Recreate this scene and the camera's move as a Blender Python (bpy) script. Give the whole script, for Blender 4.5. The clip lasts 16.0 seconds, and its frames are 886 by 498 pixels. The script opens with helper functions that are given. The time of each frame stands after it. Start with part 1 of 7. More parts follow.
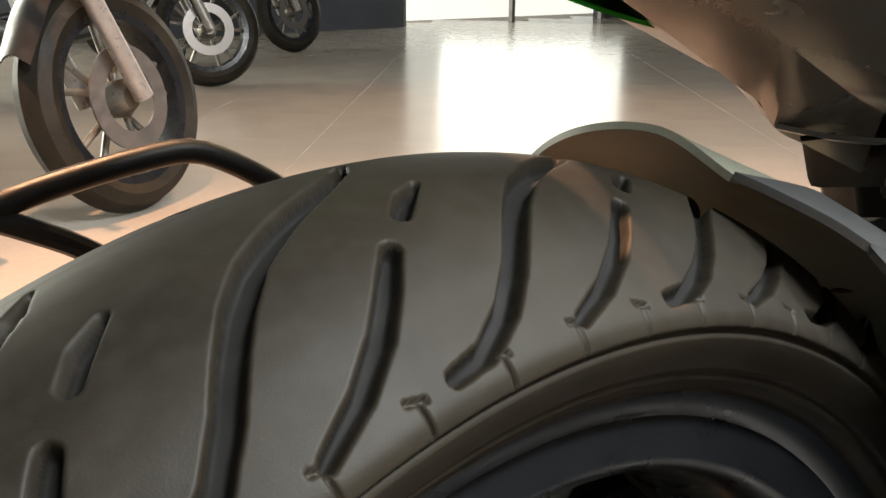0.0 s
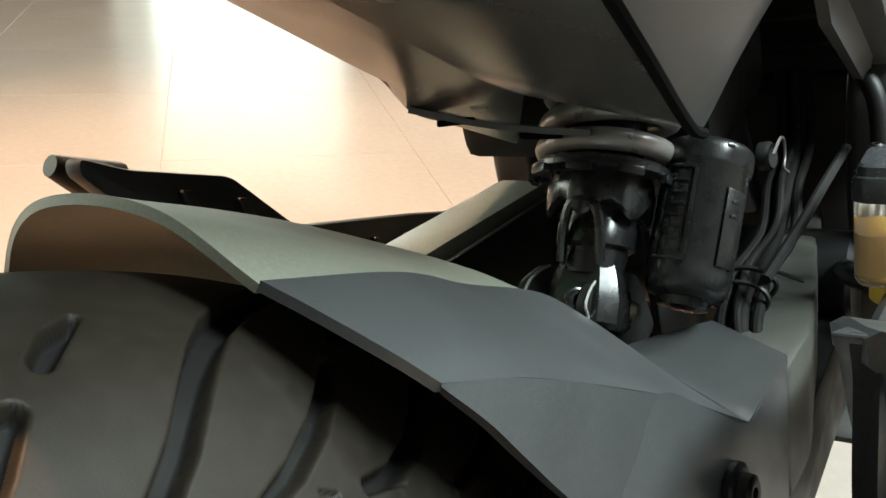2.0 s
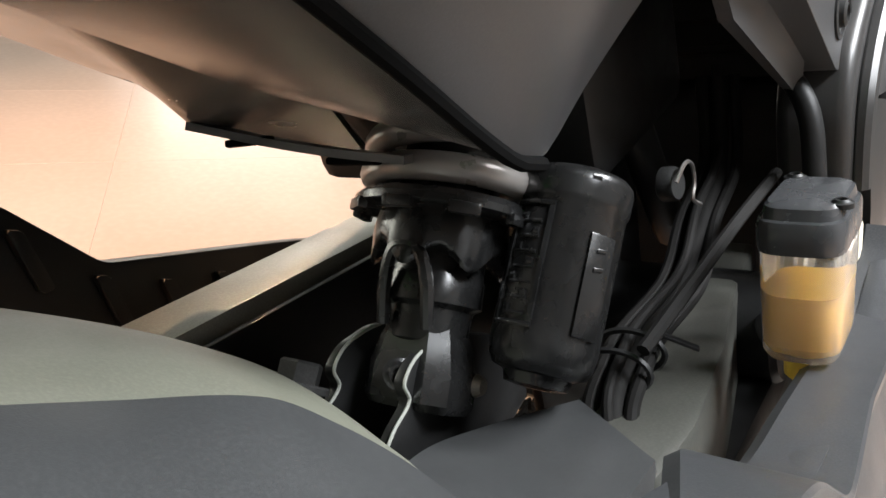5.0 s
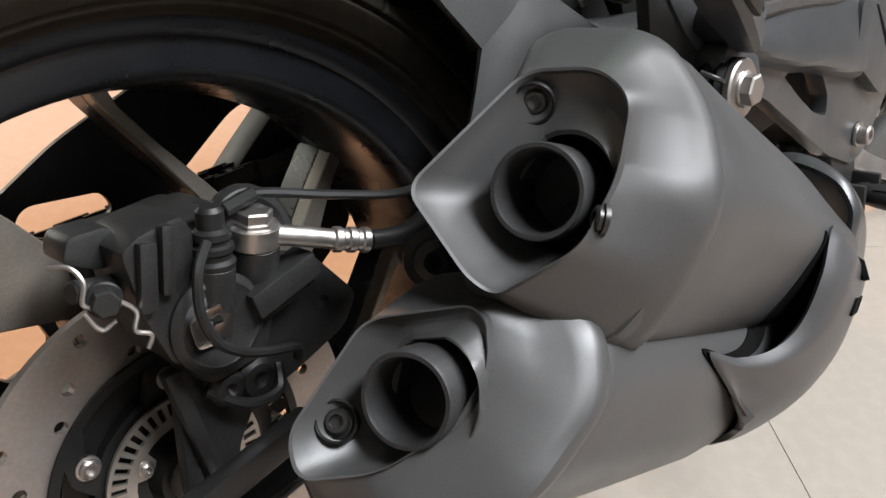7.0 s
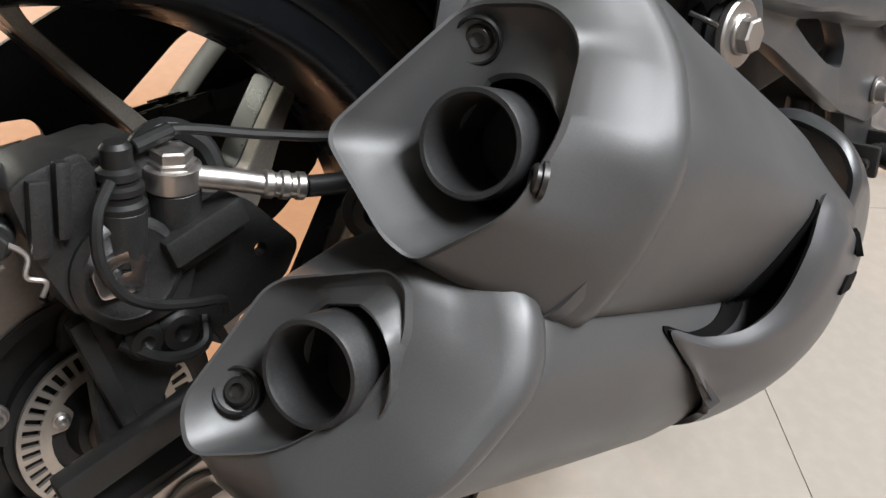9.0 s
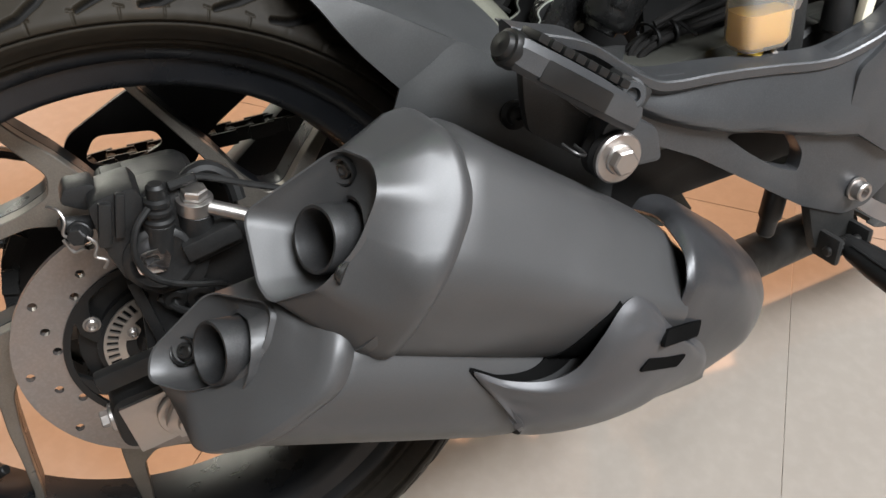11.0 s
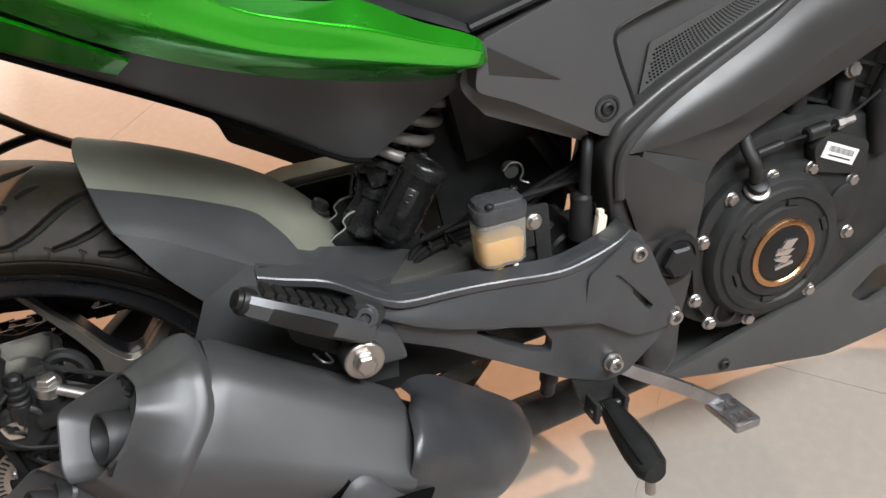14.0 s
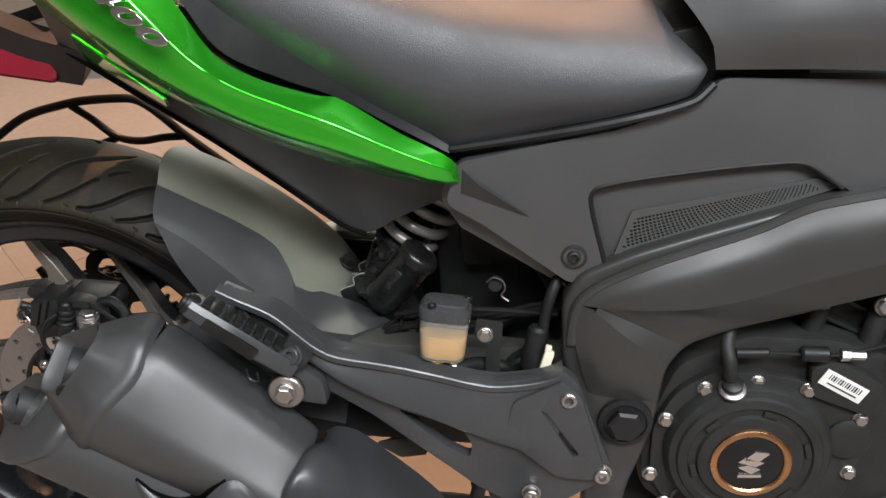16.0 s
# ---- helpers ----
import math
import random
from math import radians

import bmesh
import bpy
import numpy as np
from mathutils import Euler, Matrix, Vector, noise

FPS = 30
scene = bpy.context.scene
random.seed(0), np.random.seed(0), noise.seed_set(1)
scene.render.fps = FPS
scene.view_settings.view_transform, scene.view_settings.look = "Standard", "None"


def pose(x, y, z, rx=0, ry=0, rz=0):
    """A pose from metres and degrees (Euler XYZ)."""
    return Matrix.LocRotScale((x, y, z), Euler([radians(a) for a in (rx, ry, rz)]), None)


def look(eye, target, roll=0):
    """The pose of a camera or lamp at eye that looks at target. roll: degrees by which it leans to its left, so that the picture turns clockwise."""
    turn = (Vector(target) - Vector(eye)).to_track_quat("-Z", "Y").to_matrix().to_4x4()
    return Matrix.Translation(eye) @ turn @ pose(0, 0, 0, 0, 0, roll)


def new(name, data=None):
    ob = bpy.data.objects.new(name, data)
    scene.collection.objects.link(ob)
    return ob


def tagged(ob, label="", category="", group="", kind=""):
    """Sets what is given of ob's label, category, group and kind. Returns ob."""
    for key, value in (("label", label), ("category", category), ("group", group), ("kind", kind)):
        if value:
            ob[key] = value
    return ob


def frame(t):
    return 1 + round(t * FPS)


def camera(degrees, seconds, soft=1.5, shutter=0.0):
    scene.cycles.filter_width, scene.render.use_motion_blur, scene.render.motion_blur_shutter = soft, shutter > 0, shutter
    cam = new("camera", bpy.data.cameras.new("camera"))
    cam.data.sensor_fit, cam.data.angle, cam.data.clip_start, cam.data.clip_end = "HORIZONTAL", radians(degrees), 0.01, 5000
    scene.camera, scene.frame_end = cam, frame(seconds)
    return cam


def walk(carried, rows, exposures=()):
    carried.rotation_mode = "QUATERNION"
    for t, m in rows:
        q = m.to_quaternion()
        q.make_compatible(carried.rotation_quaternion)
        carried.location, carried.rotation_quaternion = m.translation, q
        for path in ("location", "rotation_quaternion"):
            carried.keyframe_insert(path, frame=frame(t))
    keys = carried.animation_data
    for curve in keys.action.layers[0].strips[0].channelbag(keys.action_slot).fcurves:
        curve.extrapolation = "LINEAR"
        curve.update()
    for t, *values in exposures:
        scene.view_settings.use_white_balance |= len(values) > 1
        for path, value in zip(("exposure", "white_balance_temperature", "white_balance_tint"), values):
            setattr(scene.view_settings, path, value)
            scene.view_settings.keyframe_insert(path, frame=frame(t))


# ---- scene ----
# The motorcycle leans to its left on its side stand; its own frame is x ahead, y to its left, z up.
cam = camera(54.6, 16.0)
BIKE = pose(0, 0, 0, -12.4, 0, 0)
ROWS = [
    (0.0, -0.1473, -0.2147, 0.6177, 81.22, 7.47, -39.69),
    (0.5, -0.2091, -0.2172, 0.6314, 78.86, 8.25, -45.63),
    (1.0, -0.2323, -0.2273, 0.6382, 76.32, 8.53, -49.77),
    (1.5, -0.1612, -0.223, 0.6472, 73.35, 8.2, -53.91),
    (2.0, -0.0146, -0.195, 0.6499, 71.83, 7.55, -57.26),
    (2.5, 0.0947, -0.1853, 0.6481, 70.81, 7.0, -59.12),
    (3.0, 0.1501, -0.1742, 0.6266, 70.74, 6.53, -60.07),
    (5.5, 0.0698, -0.2413, 0.6284, 71.37, 7.43, -54.74),
    (6.0, -0.0347, -0.3181, 0.6131, 69.99, 7.88, -51.6),
    (6.5, -0.1037, -0.3632, 0.5965, 68.16, 7.5, -48.62),
    (7.0, -0.1473, -0.4013, 0.5726, 66.15, 6.87, -46.45),
    (7.5, -0.1513, -0.4057, 0.5628, 64.69, 6.37, -45.5),
    (8.0, -0.1405, -0.401, 0.5627, 63.66, 5.93, -45.18),
    (8.5, -0.1234, -0.399, 0.5596, 62.91, 5.52, -44.85),
    (9.0, -0.0945, -0.3982, 0.5594, 62.14, 5.1, -43.81),
    (11.5, 0.0118, -0.6203, 0.7097, 57.45, 4.99, -21.79),
    (12.0, 0.0025, -0.6115, 0.7137, 58.15, 6.0, -21.77),
    (12.5, -0.0426, -0.5795, 0.7303, 58.81, 6.68, -23.76),
    (13.0, -0.05, -0.588, 0.7312, 59.75, 6.86, -25.32),
    (13.5, 0.0386, -0.666, 0.7801, 60.15, 6.43, -24.49),
    (14.0, 0.1812, -0.7493, 0.8564, 60.7, 5.07, -21.21),
    (14.5, 0.2682, -0.771, 0.9137, 61.77, 2.71, -15.88),
    (15.0, 0.3024, -0.7378, 0.931, 62.92, 0.51, -9.37),
    (15.5, 0.3914, -0.7706, 0.9206, 64.19, -1.7, -1.45),
    (16.0, 0.4779, -0.8579, 0.9085, 65.8, -3.66, 5.77),
]
walk(cam, [(t, BIKE @ pose(x, y, z, rx, ry, rz)) for t, x, y, z, rx, ry, rz in ROWS],
     ((0.0, 0.70, 6650, 6), (0.8, 0.58, 6700, 0), (1.5, 0.62, 6600, 0), (2.0, 0.66, 6200, -4), (3.0, 0.88, 6200, 9), (5.5, 0.66, 6500, 10), (6.5, 0.58, 6500, 10), (7.3, 0.38, 6550, 10), (9.0, 0.38, 6550, 10), (11.5, 0.10, 6500, 10), (13.0, 0.08, 6500, 10), (14.0, -0.04, 6500, 10), (16.0, -0.36, 6500, 10)))

# ---- world and light ----
world = bpy.data.worlds.new("world")
scene.world = world
world.use_nodes = True
world.node_tree.nodes["Background"].inputs[0].default_value = (0.75, 0.85, 1.0, 1)
world.node_tree.nodes["Background"].inputs[1].default_value = 0.2


def lamp(name, kind, m, energy, colour, size=0.1, size_y=None, spot=None):
    data = bpy.data.lights.new(name, kind)
    data.energy, data.color = energy, colour
    if kind == "AREA":
        data.shape, data.size, data.size_y = "RECTANGLE", size, size_y or size
    else:
        data.shadow_soft_size = size
    if spot:
        data.spot_size, data.spot_blend = radians(spot), 0.6
    ob = new(name, data)
    ob.matrix_world = m
    return ob


# Warm ceiling spotlights on the far side of the motorcycle, neutral panels over the aisle.
lamp("ceiling_spot", "SPOT", look((0.2, 1.5, 2.9), (0.5, 0.2, 0.0)), 560, (1.0, 0.53, 0.30), 0.03, spot=95)
lamp("ceiling_spot", "SPOT", look((2.6, 2.6, 2.9), (1.8, 1.6, 0.0)), 150, (1.0, 0.62, 0.38), 0.06, spot=110)
lamp("ceiling_panel", "AREA", look((0.55, -1.5, 2.9), (0.3, -0.3, 0.5)), 112, (0.92, 0.96, 1.0), 1.2, 0.6)
lamp("ceiling_panel", "AREA", look((2.0, -1.3, 2.9), (0.8, -0.2, 0.5)), 98, (0.95, 0.97, 1.0), 1.2, 0.6)
lamp("window_light", "AREA", look((7.5, 7.3, 1.7), (0.0, 0.0, 0.3)), 36, (1.0, 1.0, 0.92), 2.2, 2.6)
# Added fill lamp in an unseen opening, to light the hugger's top.
lamp("window_light", "AREA", look((-1.0, 7.35, 1.5), (0.1, 0.0, 0.5)), 205, (1.0, 0.99, 0.86), 3.0, 2.4)

# ---- materials ----
def material(name, colour, rough=0.5, metal=0.0, grain=0.0, grain_scale=400.0, stain=0.0, stain_scale=14.0, coat=0.0, spec=0.5,
             rough_var=0.08, bump=0.0, bump_scale=900.0, bump_kind="noise", tint=None):
    """A painted, moulded or bare surface: colour with grain and stains at two scales, uneven gloss, fine relief."""
    m = bpy.data.materials.new(name)
    m.use_nodes = True
    nt = m.node_tree
    b = nt.nodes["Principled BSDF"]
    b.inputs["Metallic"].default_value = metal
    b.inputs["Specular IOR Level"].default_value = spec
    b.inputs["Coat Weight"].default_value = coat
    b.inputs["Coat Roughness"].default_value = 0.06
    co = nt.nodes.new("ShaderNodeTexCoord")

    def noisy(scale, detail=4.0):
        n = nt.nodes.new("ShaderNodeTexNoise")
        n.inputs["Scale"].default_value, n.inputs["Detail"].default_value = scale, detail
        nt.links.new(co.outputs["Object"], n.inputs["Vector"])
        return n.outputs["Fac"]

    def ranged(value, lo, hi, a=0.3, z=0.7):
        r = nt.nodes.new("ShaderNodeMapRange")
        r.inputs["From Min"].default_value, r.inputs["From Max"].default_value = a, z
        r.inputs["To Min"].default_value, r.inputs["To Max"].default_value = lo, hi
        nt.links.new(value, r.inputs["Value"])
        return r.outputs["Result"]

    base = nt.nodes.new("ShaderNodeRGB")
    base.outputs[0].default_value = (*colour, 1)
    out = base.outputs[0]
    for amount, scale, other in ((stain, stain_scale, tint), (grain, grain_scale, None)):
        if amount:
            mix = nt.nodes.new("ShaderNodeMix")
            mix.data_type = "RGBA"
            mix.inputs["B"].default_value = (*(other or [min(1.0, c * 1.9 + 0.01) for c in colour]), 1)
            nt.links.new(out, mix.inputs["A"])
            nt.links.new(ranged(noisy(scale), 0.0, amount, 0.42, 0.72), mix.inputs["Factor"])
            out = mix.outputs["Result"]
    nt.links.new(out, b.inputs["Base Color"])
    nt.links.new(ranged(noisy(stain_scale * 1.7, 6.0), max(0.02, rough - rough_var), min(1.0, rough + rough_var)), b.inputs["Roughness"])
    if bump:
        bp = nt.nodes.new("ShaderNodeBump")
        bp.inputs["Strength"].default_value, bp.inputs["Distance"].default_value = 1.0, bump
        if bump_kind == "leather":
            v = nt.nodes.new("ShaderNodeTexVoronoi")
            v.feature = "DISTANCE_TO_EDGE"
            v.inputs["Scale"].default_value = bump_scale
            nt.links.new(co.outputs["Object"], v.inputs["Vector"])
            nt.links.new(ranged(v.outputs["Distance"], 0, 1, 0.0, 0.25), bp.inputs["Height"])
        else:
            nt.links.new(noisy(bump_scale, 2.0), bp.inputs["Height"])
        nt.links.new(bp.outputs["Normal"], b.inputs["Normal"])
    return m


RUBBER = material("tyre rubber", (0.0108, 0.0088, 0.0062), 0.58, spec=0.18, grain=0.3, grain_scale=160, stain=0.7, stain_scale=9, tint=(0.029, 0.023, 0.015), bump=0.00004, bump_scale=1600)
RINGSTEEL = material("dull sensor ring steel", (0.36, 0.33, 0.30), 0.40, metal=0.8, stain=0.3, stain_scale=60)
SHOCKBLACK = material("gloss black shock paint", (0.008, 0.008, 0.008), 0.27, metal=0.1, grain=0.2, grain_scale=700, stain=0.3, stain_scale=60)
TRAY = material("semi-gloss black tray plastic", (0.110, 0.102, 0.096), 0.24, spec=1.0, metal=0.30, rough_var=0.05, grain=0.1, grain_scale=900, stain=0.1, stain_scale=12)
# Near-black colour laid in where slots and gaps are only in shade.
GAP_SHADE = material("black shade of slots and gaps", (0.003, 0.003, 0.003), 0.9, spec=0.05, stain=0.2)
SHIELD = material("smooth graphite shield paint", (0.062, 0.062, 0.065), 0.42, rough_var=0.03, metal=0.35, grain=0.12, grain_scale=1600, stain=0.15, stain_scale=14)
COVER = material("dark satin cover paint", (0.044, 0.045, 0.048), 0.32, rough_var=0.04, metal=0.4, grain=0.2, grain_scale=900, stain=0.3, stain_scale=20)
# Darker rubber: paints shade into the tread grooves, also covers the cables.
DARK_RUBBER = material("dark rubber for groove shade and cables", (0.006, 0.0055, 0.005), 0.75, spec=0.2, stain=0.3, stain_scale=40)
RUBBER2 = material("moulded rubber", (0.009, 0.009, 0.009), 0.46, spec=0.3, stain=0.4, stain_scale=30, bump=0.00003, bump_scale=1500)
# Hugger sides: same plastic as its crest, coloured darker as if shaded.
SHADED_SIDES = material("hugger plastic, shaded slate tone", (0.034, 0.0352, 0.0358), 0.36, spec=0.65, grain=0.25, grain_scale=900, stain=0.25, stain_scale=10, bump=0.00006, bump_scale=2600)
CALIPER = material("semi-gloss black caliper paint", (0.010, 0.010, 0.010), 0.42, spec=0.4, grain=0.4, grain_scale=900, stain=0.3, stain_scale=30, bump=0.00012, bump_scale=1300)
# Hugger crest: same plastic as its sides, coloured paler as if lit.
LIT_CREST = material("hugger plastic, lit olive tone", (0.132, 0.134, 0.104), 0.48, spec=0.6, grain=0.25, grain_scale=900, stain=0.3, stain_scale=10, bump=0.00006, bump_scale=2600)
MATT = material("matt dark grey plastic", (0.046, 0.046, 0.044), 0.58, grain=0.25, grain_scale=900, stain=0.25, stain_scale=10, bump=0.00006, bump_scale=2600)
PANEL = material("charcoal panel paint", (0.046, 0.046, 0.047), 0.36, spec=0.7, grain=0.2, grain_scale=1200, stain=0.2, stain_scale=7, bump=0.00004, bump_scale=2600)
FRAME = material("satin charcoal frame paint", (0.041, 0.040, 0.039), 0.38, metal=0.3, grain=0.15, grain_scale=1500, stain=0.12, stain_scale=9, bump=0.00003, bump_scale=2000)
HANGER = material("grey cast aluminium paint", (0.056, 0.058, 0.061), 0.36, metal=0.4, grain=0.3, grain_scale=1300, stain=0.25, stain_scale=14, bump=0.00004, bump_scale=1800)
SILENCER = material("satin graphite heat paint", (0.064, 0.064, 0.065), 0.43, rough_var=0.05, metal=0.35, grain=0.12, grain_scale=1600, stain=0.15, stain_scale=12, bump=0.00003, bump_scale=2300)
PIPE = material("dull black pipe", (0.030, 0.030, 0.031), 0.55, metal=0.4, grain=0.3, grain_scale=900, stain=0.3, stain_scale=40)
SCREW = material("dark plated screw", (0.045, 0.044, 0.043), 0.35, metal=0.7, stain=0.3, stain_scale=90)
LIDGREY = material("smoky grey lid plastic", (0.040, 0.041, 0.043), 0.24, stain=0.2, stain_scale=60)
GLOSS = material("gloss black plastic", (0.012, 0.012, 0.013), 0.16, stain=0.2, stain_scale=20)
BLACK = material("black paint", (0.008, 0.008, 0.008), 0.42, spec=0.3, grain=0.2, grain_scale=900, stain=0.3, stain_scale=25)
PLASTIC = material("black plastic", (0.009, 0.009, 0.0095), 0.45, spec=0.35, grain=0.3, grain_scale=1200, stain=0.3, stain_scale=20, bump=0.00004, bump_scale=2500)
CAST = material("black cast paint", (0.020, 0.0200, 0.0195), 0.50, spec=0.28, metal=0.2, grain=0.4, grain_scale=900, stain=0.3, stain_scale=30, bump=0.00012, bump_scale=1300)
RIM = material("black rim paint", (0.010, 0.011, 0.013), 0.30, metal=0.2, grain=0.2, grain_scale=900, stain=0.3, stain_scale=16)
SPOKE = material("dark grey spoke paint", (0.16, 0.145, 0.125), 0.34, metal=0.6, grain=0.3, grain_scale=1200, stain=0.3, stain_scale=25)
STEEL = material("brushed disc steel", (0.27, 0.25, 0.24), 0.38, metal=0.8, grain=0.15, grain_scale=500, stain=0.3, stain_scale=22, rough_var=0.1, tint=(0.3, 0.26, 0.24))
ZINC = material("zinc plated steel", (0.42, 0.395, 0.38), 0.38, metal=0.95, stain=0.4, stain_scale=120, tint=(0.4, 0.37, 0.33))
ARM = material("dull olive grey swingarm paint", (0.050, 0.050, 0.043), 0.52, metal=0.2, grain=0.3, grain_scale=900, stain=0.35, stain_scale=12, bump=0.00005, bump_scale=1500)
SPRING = material("silver grey spring paint", (0.27, 0.25, 0.235), 0.33, metal=0.4, stain=0.3, stain_scale=40)
# Pale tone that paints light onto the left arm and linkage plate edges.
LIT_PALE = material("pale grey painted as light on metal", (0.30, 0.31, 0.28), 0.42, metal=0.3, grain=0.3, grain_scale=900, stain=0.3, stain_scale=15)
PEDAL = material("bare forged aluminium", (0.32, 0.32, 0.33), 0.34, metal=0.9, stain=0.3, stain_scale=60)
GREEN = material("metallic green paint", (0.028, 0.50, 0.014), 0.25, metal=0.80, grain=0.3, grain_scale=2600, coat=1.0, rough_var=0.04, tint=(0.1, 0.6, 0.02))
SEAT = material("black seat vinyl", (0.050, 0.051, 0.055), 0.46, stain=0.25, stain_scale=9, bump=0.00010, bump_scale=620, bump_kind="leather")
BRONZE = material("bronze anodised ring", (0.55, 0.30, 0.15), 0.30, metal=1.0, stain=0.2, stain_scale=40)
RED = material("dark red lens", (0.22, 0.006, 0.02), 0.12, coat=0.8)
WHITE = material("white paper label", (0.75, 0.74, 0.71), 0.6, stain=0.2, tint=(0.6, 0.58, 0.54))
CREAM = material("cream plastic connector", (0.72, 0.66, 0.52), 0.5, stain=0.2, tint=(0.6, 0.52, 0.4))
INK = material("black ink", (0.02, 0.02, 0.02), 0.6)
SILVERBADGE = material("silver badge", (0.66, 0.65, 0.66), 0.2, metal=1.0)
FLUID = material("amber brake fluid", (0.74, 0.40, 0.05), 0.2)
YELLOW = material("yellow rubber cap", (0.62, 0.42, 0.05), 0.45)


def milky():
    m = material("milky translucent plastic", (0.92, 0.88, 0.80), 0.14, stain=0.15, tint=(0.8, 0.7, 0.5))
    b = m.node_tree.nodes["Principled BSDF"]
    b.inputs["Transmission Weight"].default_value, b.inputs["IOR"].default_value = 0.82, 1.15
    return m


def tile():
    """Glossy beige vitrified floor tile, each with a slightly different tone, cloudy veins."""
    m = material("beige vitrified tile", (0.285, 0.254, 0.222), 0.21, grain=0.08, grain_scale=60, stain=0.4, stain_scale=3.0, rough_var=0.03, spec=0.25, tint=(0.32, 0.287, 0.25))
    return m


def glowing(name, colour, strength):
    m = bpy.data.materials.new(name)
    m.use_nodes = True
    b = m.node_tree.nodes["Principled BSDF"]
    b.inputs["Base Color"].default_value = (*colour, 1)
    b.inputs["Emission Color"].default_value, b.inputs["Emission Strength"].default_value = (*colour, 1), strength
    return m


MILKY, TILE = milky(), tile()
GROUT = material("beige grout", (0.34, 0.30, 0.26), 0.8, grain=0.4, grain_scale=300)
CEILING = material("grey ceiling paint", (0.45, 0.44, 0.43), 0.8, grain=0.1, grain_scale=200, stain=0.1, stain_scale=2)
PLASTER = material("pale plaster wall", (0.30, 0.29, 0.28), 0.75, grain=0.2, grain_scale=200, stain=0.25, stain_scale=2, bump=0.0003, bump_scale=90)
DARKWALL = material("dark grey wall cladding", (0.06, 0.065, 0.08), 0.45, stain=0.3, stain_scale=3)
GLASS_GLOW = glowing("daylight behind the glazing", (1.0, 1.0, 0.94), 0.5)


# ---- building helpers (all in the motorcycle's frame) ----
def vec(p):
    return Vector(p)


def cr(points, n):
    """n points along a smooth curve through the given points."""
    p = np.array(points, float)
    if len(p) == 2:
        w = np.linspace(0, 1, n)[:, None]
        return p[0] * (1 - w) + p[1] * w
    d = np.r_[0, np.cumsum(np.maximum(np.linalg.norm(np.diff(p, axis=0), axis=1), 1e-6))]
    t = np.linspace(0, d[-1], n)
    slope = np.zeros_like(p)
    slope[1:-1] = (p[2:] - p[:-2]) / (d[2:] - d[:-2])[:, None]
    slope[0], slope[-1] = (p[1] - p[0]) / (d[1] - d[0]), (p[-1] - p[-2]) / (d[-1] - d[-2])
    k = np.clip(np.searchsorted(d, t, "right") - 1, 0, len(p) - 2)
    h = (d[k + 1] - d[k])[:, None]
    w = ((t - d[k])[:, None]) / h
    return ((2 * w**3 - 3 * w**2 + 1) * p[k] + (w**3 - 2 * w**2 + w) * h * slope[k] + (3 * w**2 - 2 * w**3) * p[k + 1] + (w**3 - w**2) * h * slope[k + 1])


def between(a, b, w):
    return [tuple(np.array(p) * (1 - w) + np.array(q) * w) for p, q in zip(cr(a, 30), cr(b, 30))]


def finish(bm, name, mat, parent, label="", sharp=35):
    me = bpy.data.meshes.new(name)
    bmesh.ops.recalc_face_normals(bm, faces=bm.faces)
    bm.to_mesh(me)
    bm.free()
    me.materials.append(mat)
    me.polygons.foreach_set("use_smooth", [True] * len(me.polygons))
    me.set_sharp_from_angle(angle=radians(sharp))
    ob = new(name, me)
    ob.parent = parent
    if label:
        tagged(ob, label)
    return ob


def part(name, bm, mat, parent, label="", sharp=35):
    return finish(bm, name, mat, parent, label, sharp)


def bevelled(bm, width, segments=2, angle=30):
    if width:
        edges = [e for e in bm.edges if len(e.link_faces) == 2 and e.calc_face_angle(0) > radians(angle)]
        bmesh.ops.bevel(bm, geom=edges, offset=width, segments=segments, profile=0.6, affect="EDGES", clamp_overlap=True)
    return bm


def join(*bms):
    out = bms[0]
    for b in bms[1:]:
        me = bpy.data.meshes.new("tmp")
        b.to_mesh(me)
        b.free()
        out.from_mesh(me)
        bpy.data.meshes.remove(me)
    return out


def grid_bm(P, close_u=False, close_v=False, cap=False):
    """A mesh from an array of points [v][u]."""
    bm = bmesh.new()
    nv, nu = len(P), len(P[0])
    vs = [[bm.verts.new(p) for p in row] for row in P]
    for j in range(nv if close_v else nv - 1):
        for i in range(nu if close_u else nu - 1):
            q = (vs[j][i], vs[j][(i + 1) % nu], vs[(j + 1) % nv][(i + 1) % nu], vs[(j + 1) % nv][i])
            bm.faces.new(q)
    if cap:
        bm.faces.new(vs[0][::-1])
        bm.faces.new(vs[-1])
    return bm


def sheet(lines, thick, nu=24, nv=10, away=(0, 0, 0)):
    """A smooth panel through the given lines, with thickness towards the point 'away'."""
    rows = np.array([cr(l, nu) for l in lines])
    P = np.stack([cr(rows[:, i], nv) for i in range(nu)], 1)
    du, dv = np.gradient(P, axis=1), np.gradient(P, axis=0)
    n = np.cross(du, dv)
    n /= np.maximum(np.linalg.norm(n, axis=2, keepdims=True), 1e-9)
    if ((np.array(away) - P.reshape(-1, 3).mean(0)) * n.reshape(-1, 3).mean(0)).sum() < 0:
        n = -n
    Q = P + n * thick
    ring = np.concatenate([P, Q[::-1]], 0)
    bm = grid_bm(ring.tolist(), close_v=True)
    bm.verts.ensure_lookup_table()
    nn = len(ring)
    for i in (0, nu - 1):
        for j in range(nv - 1):
            a, b, c, d = (bm.verts[k * nu + i] for k in (j, j + 1, nn - 2 - j, nn - 1 - j))
            bm.faces.new((a, b, c, d))
    return bm


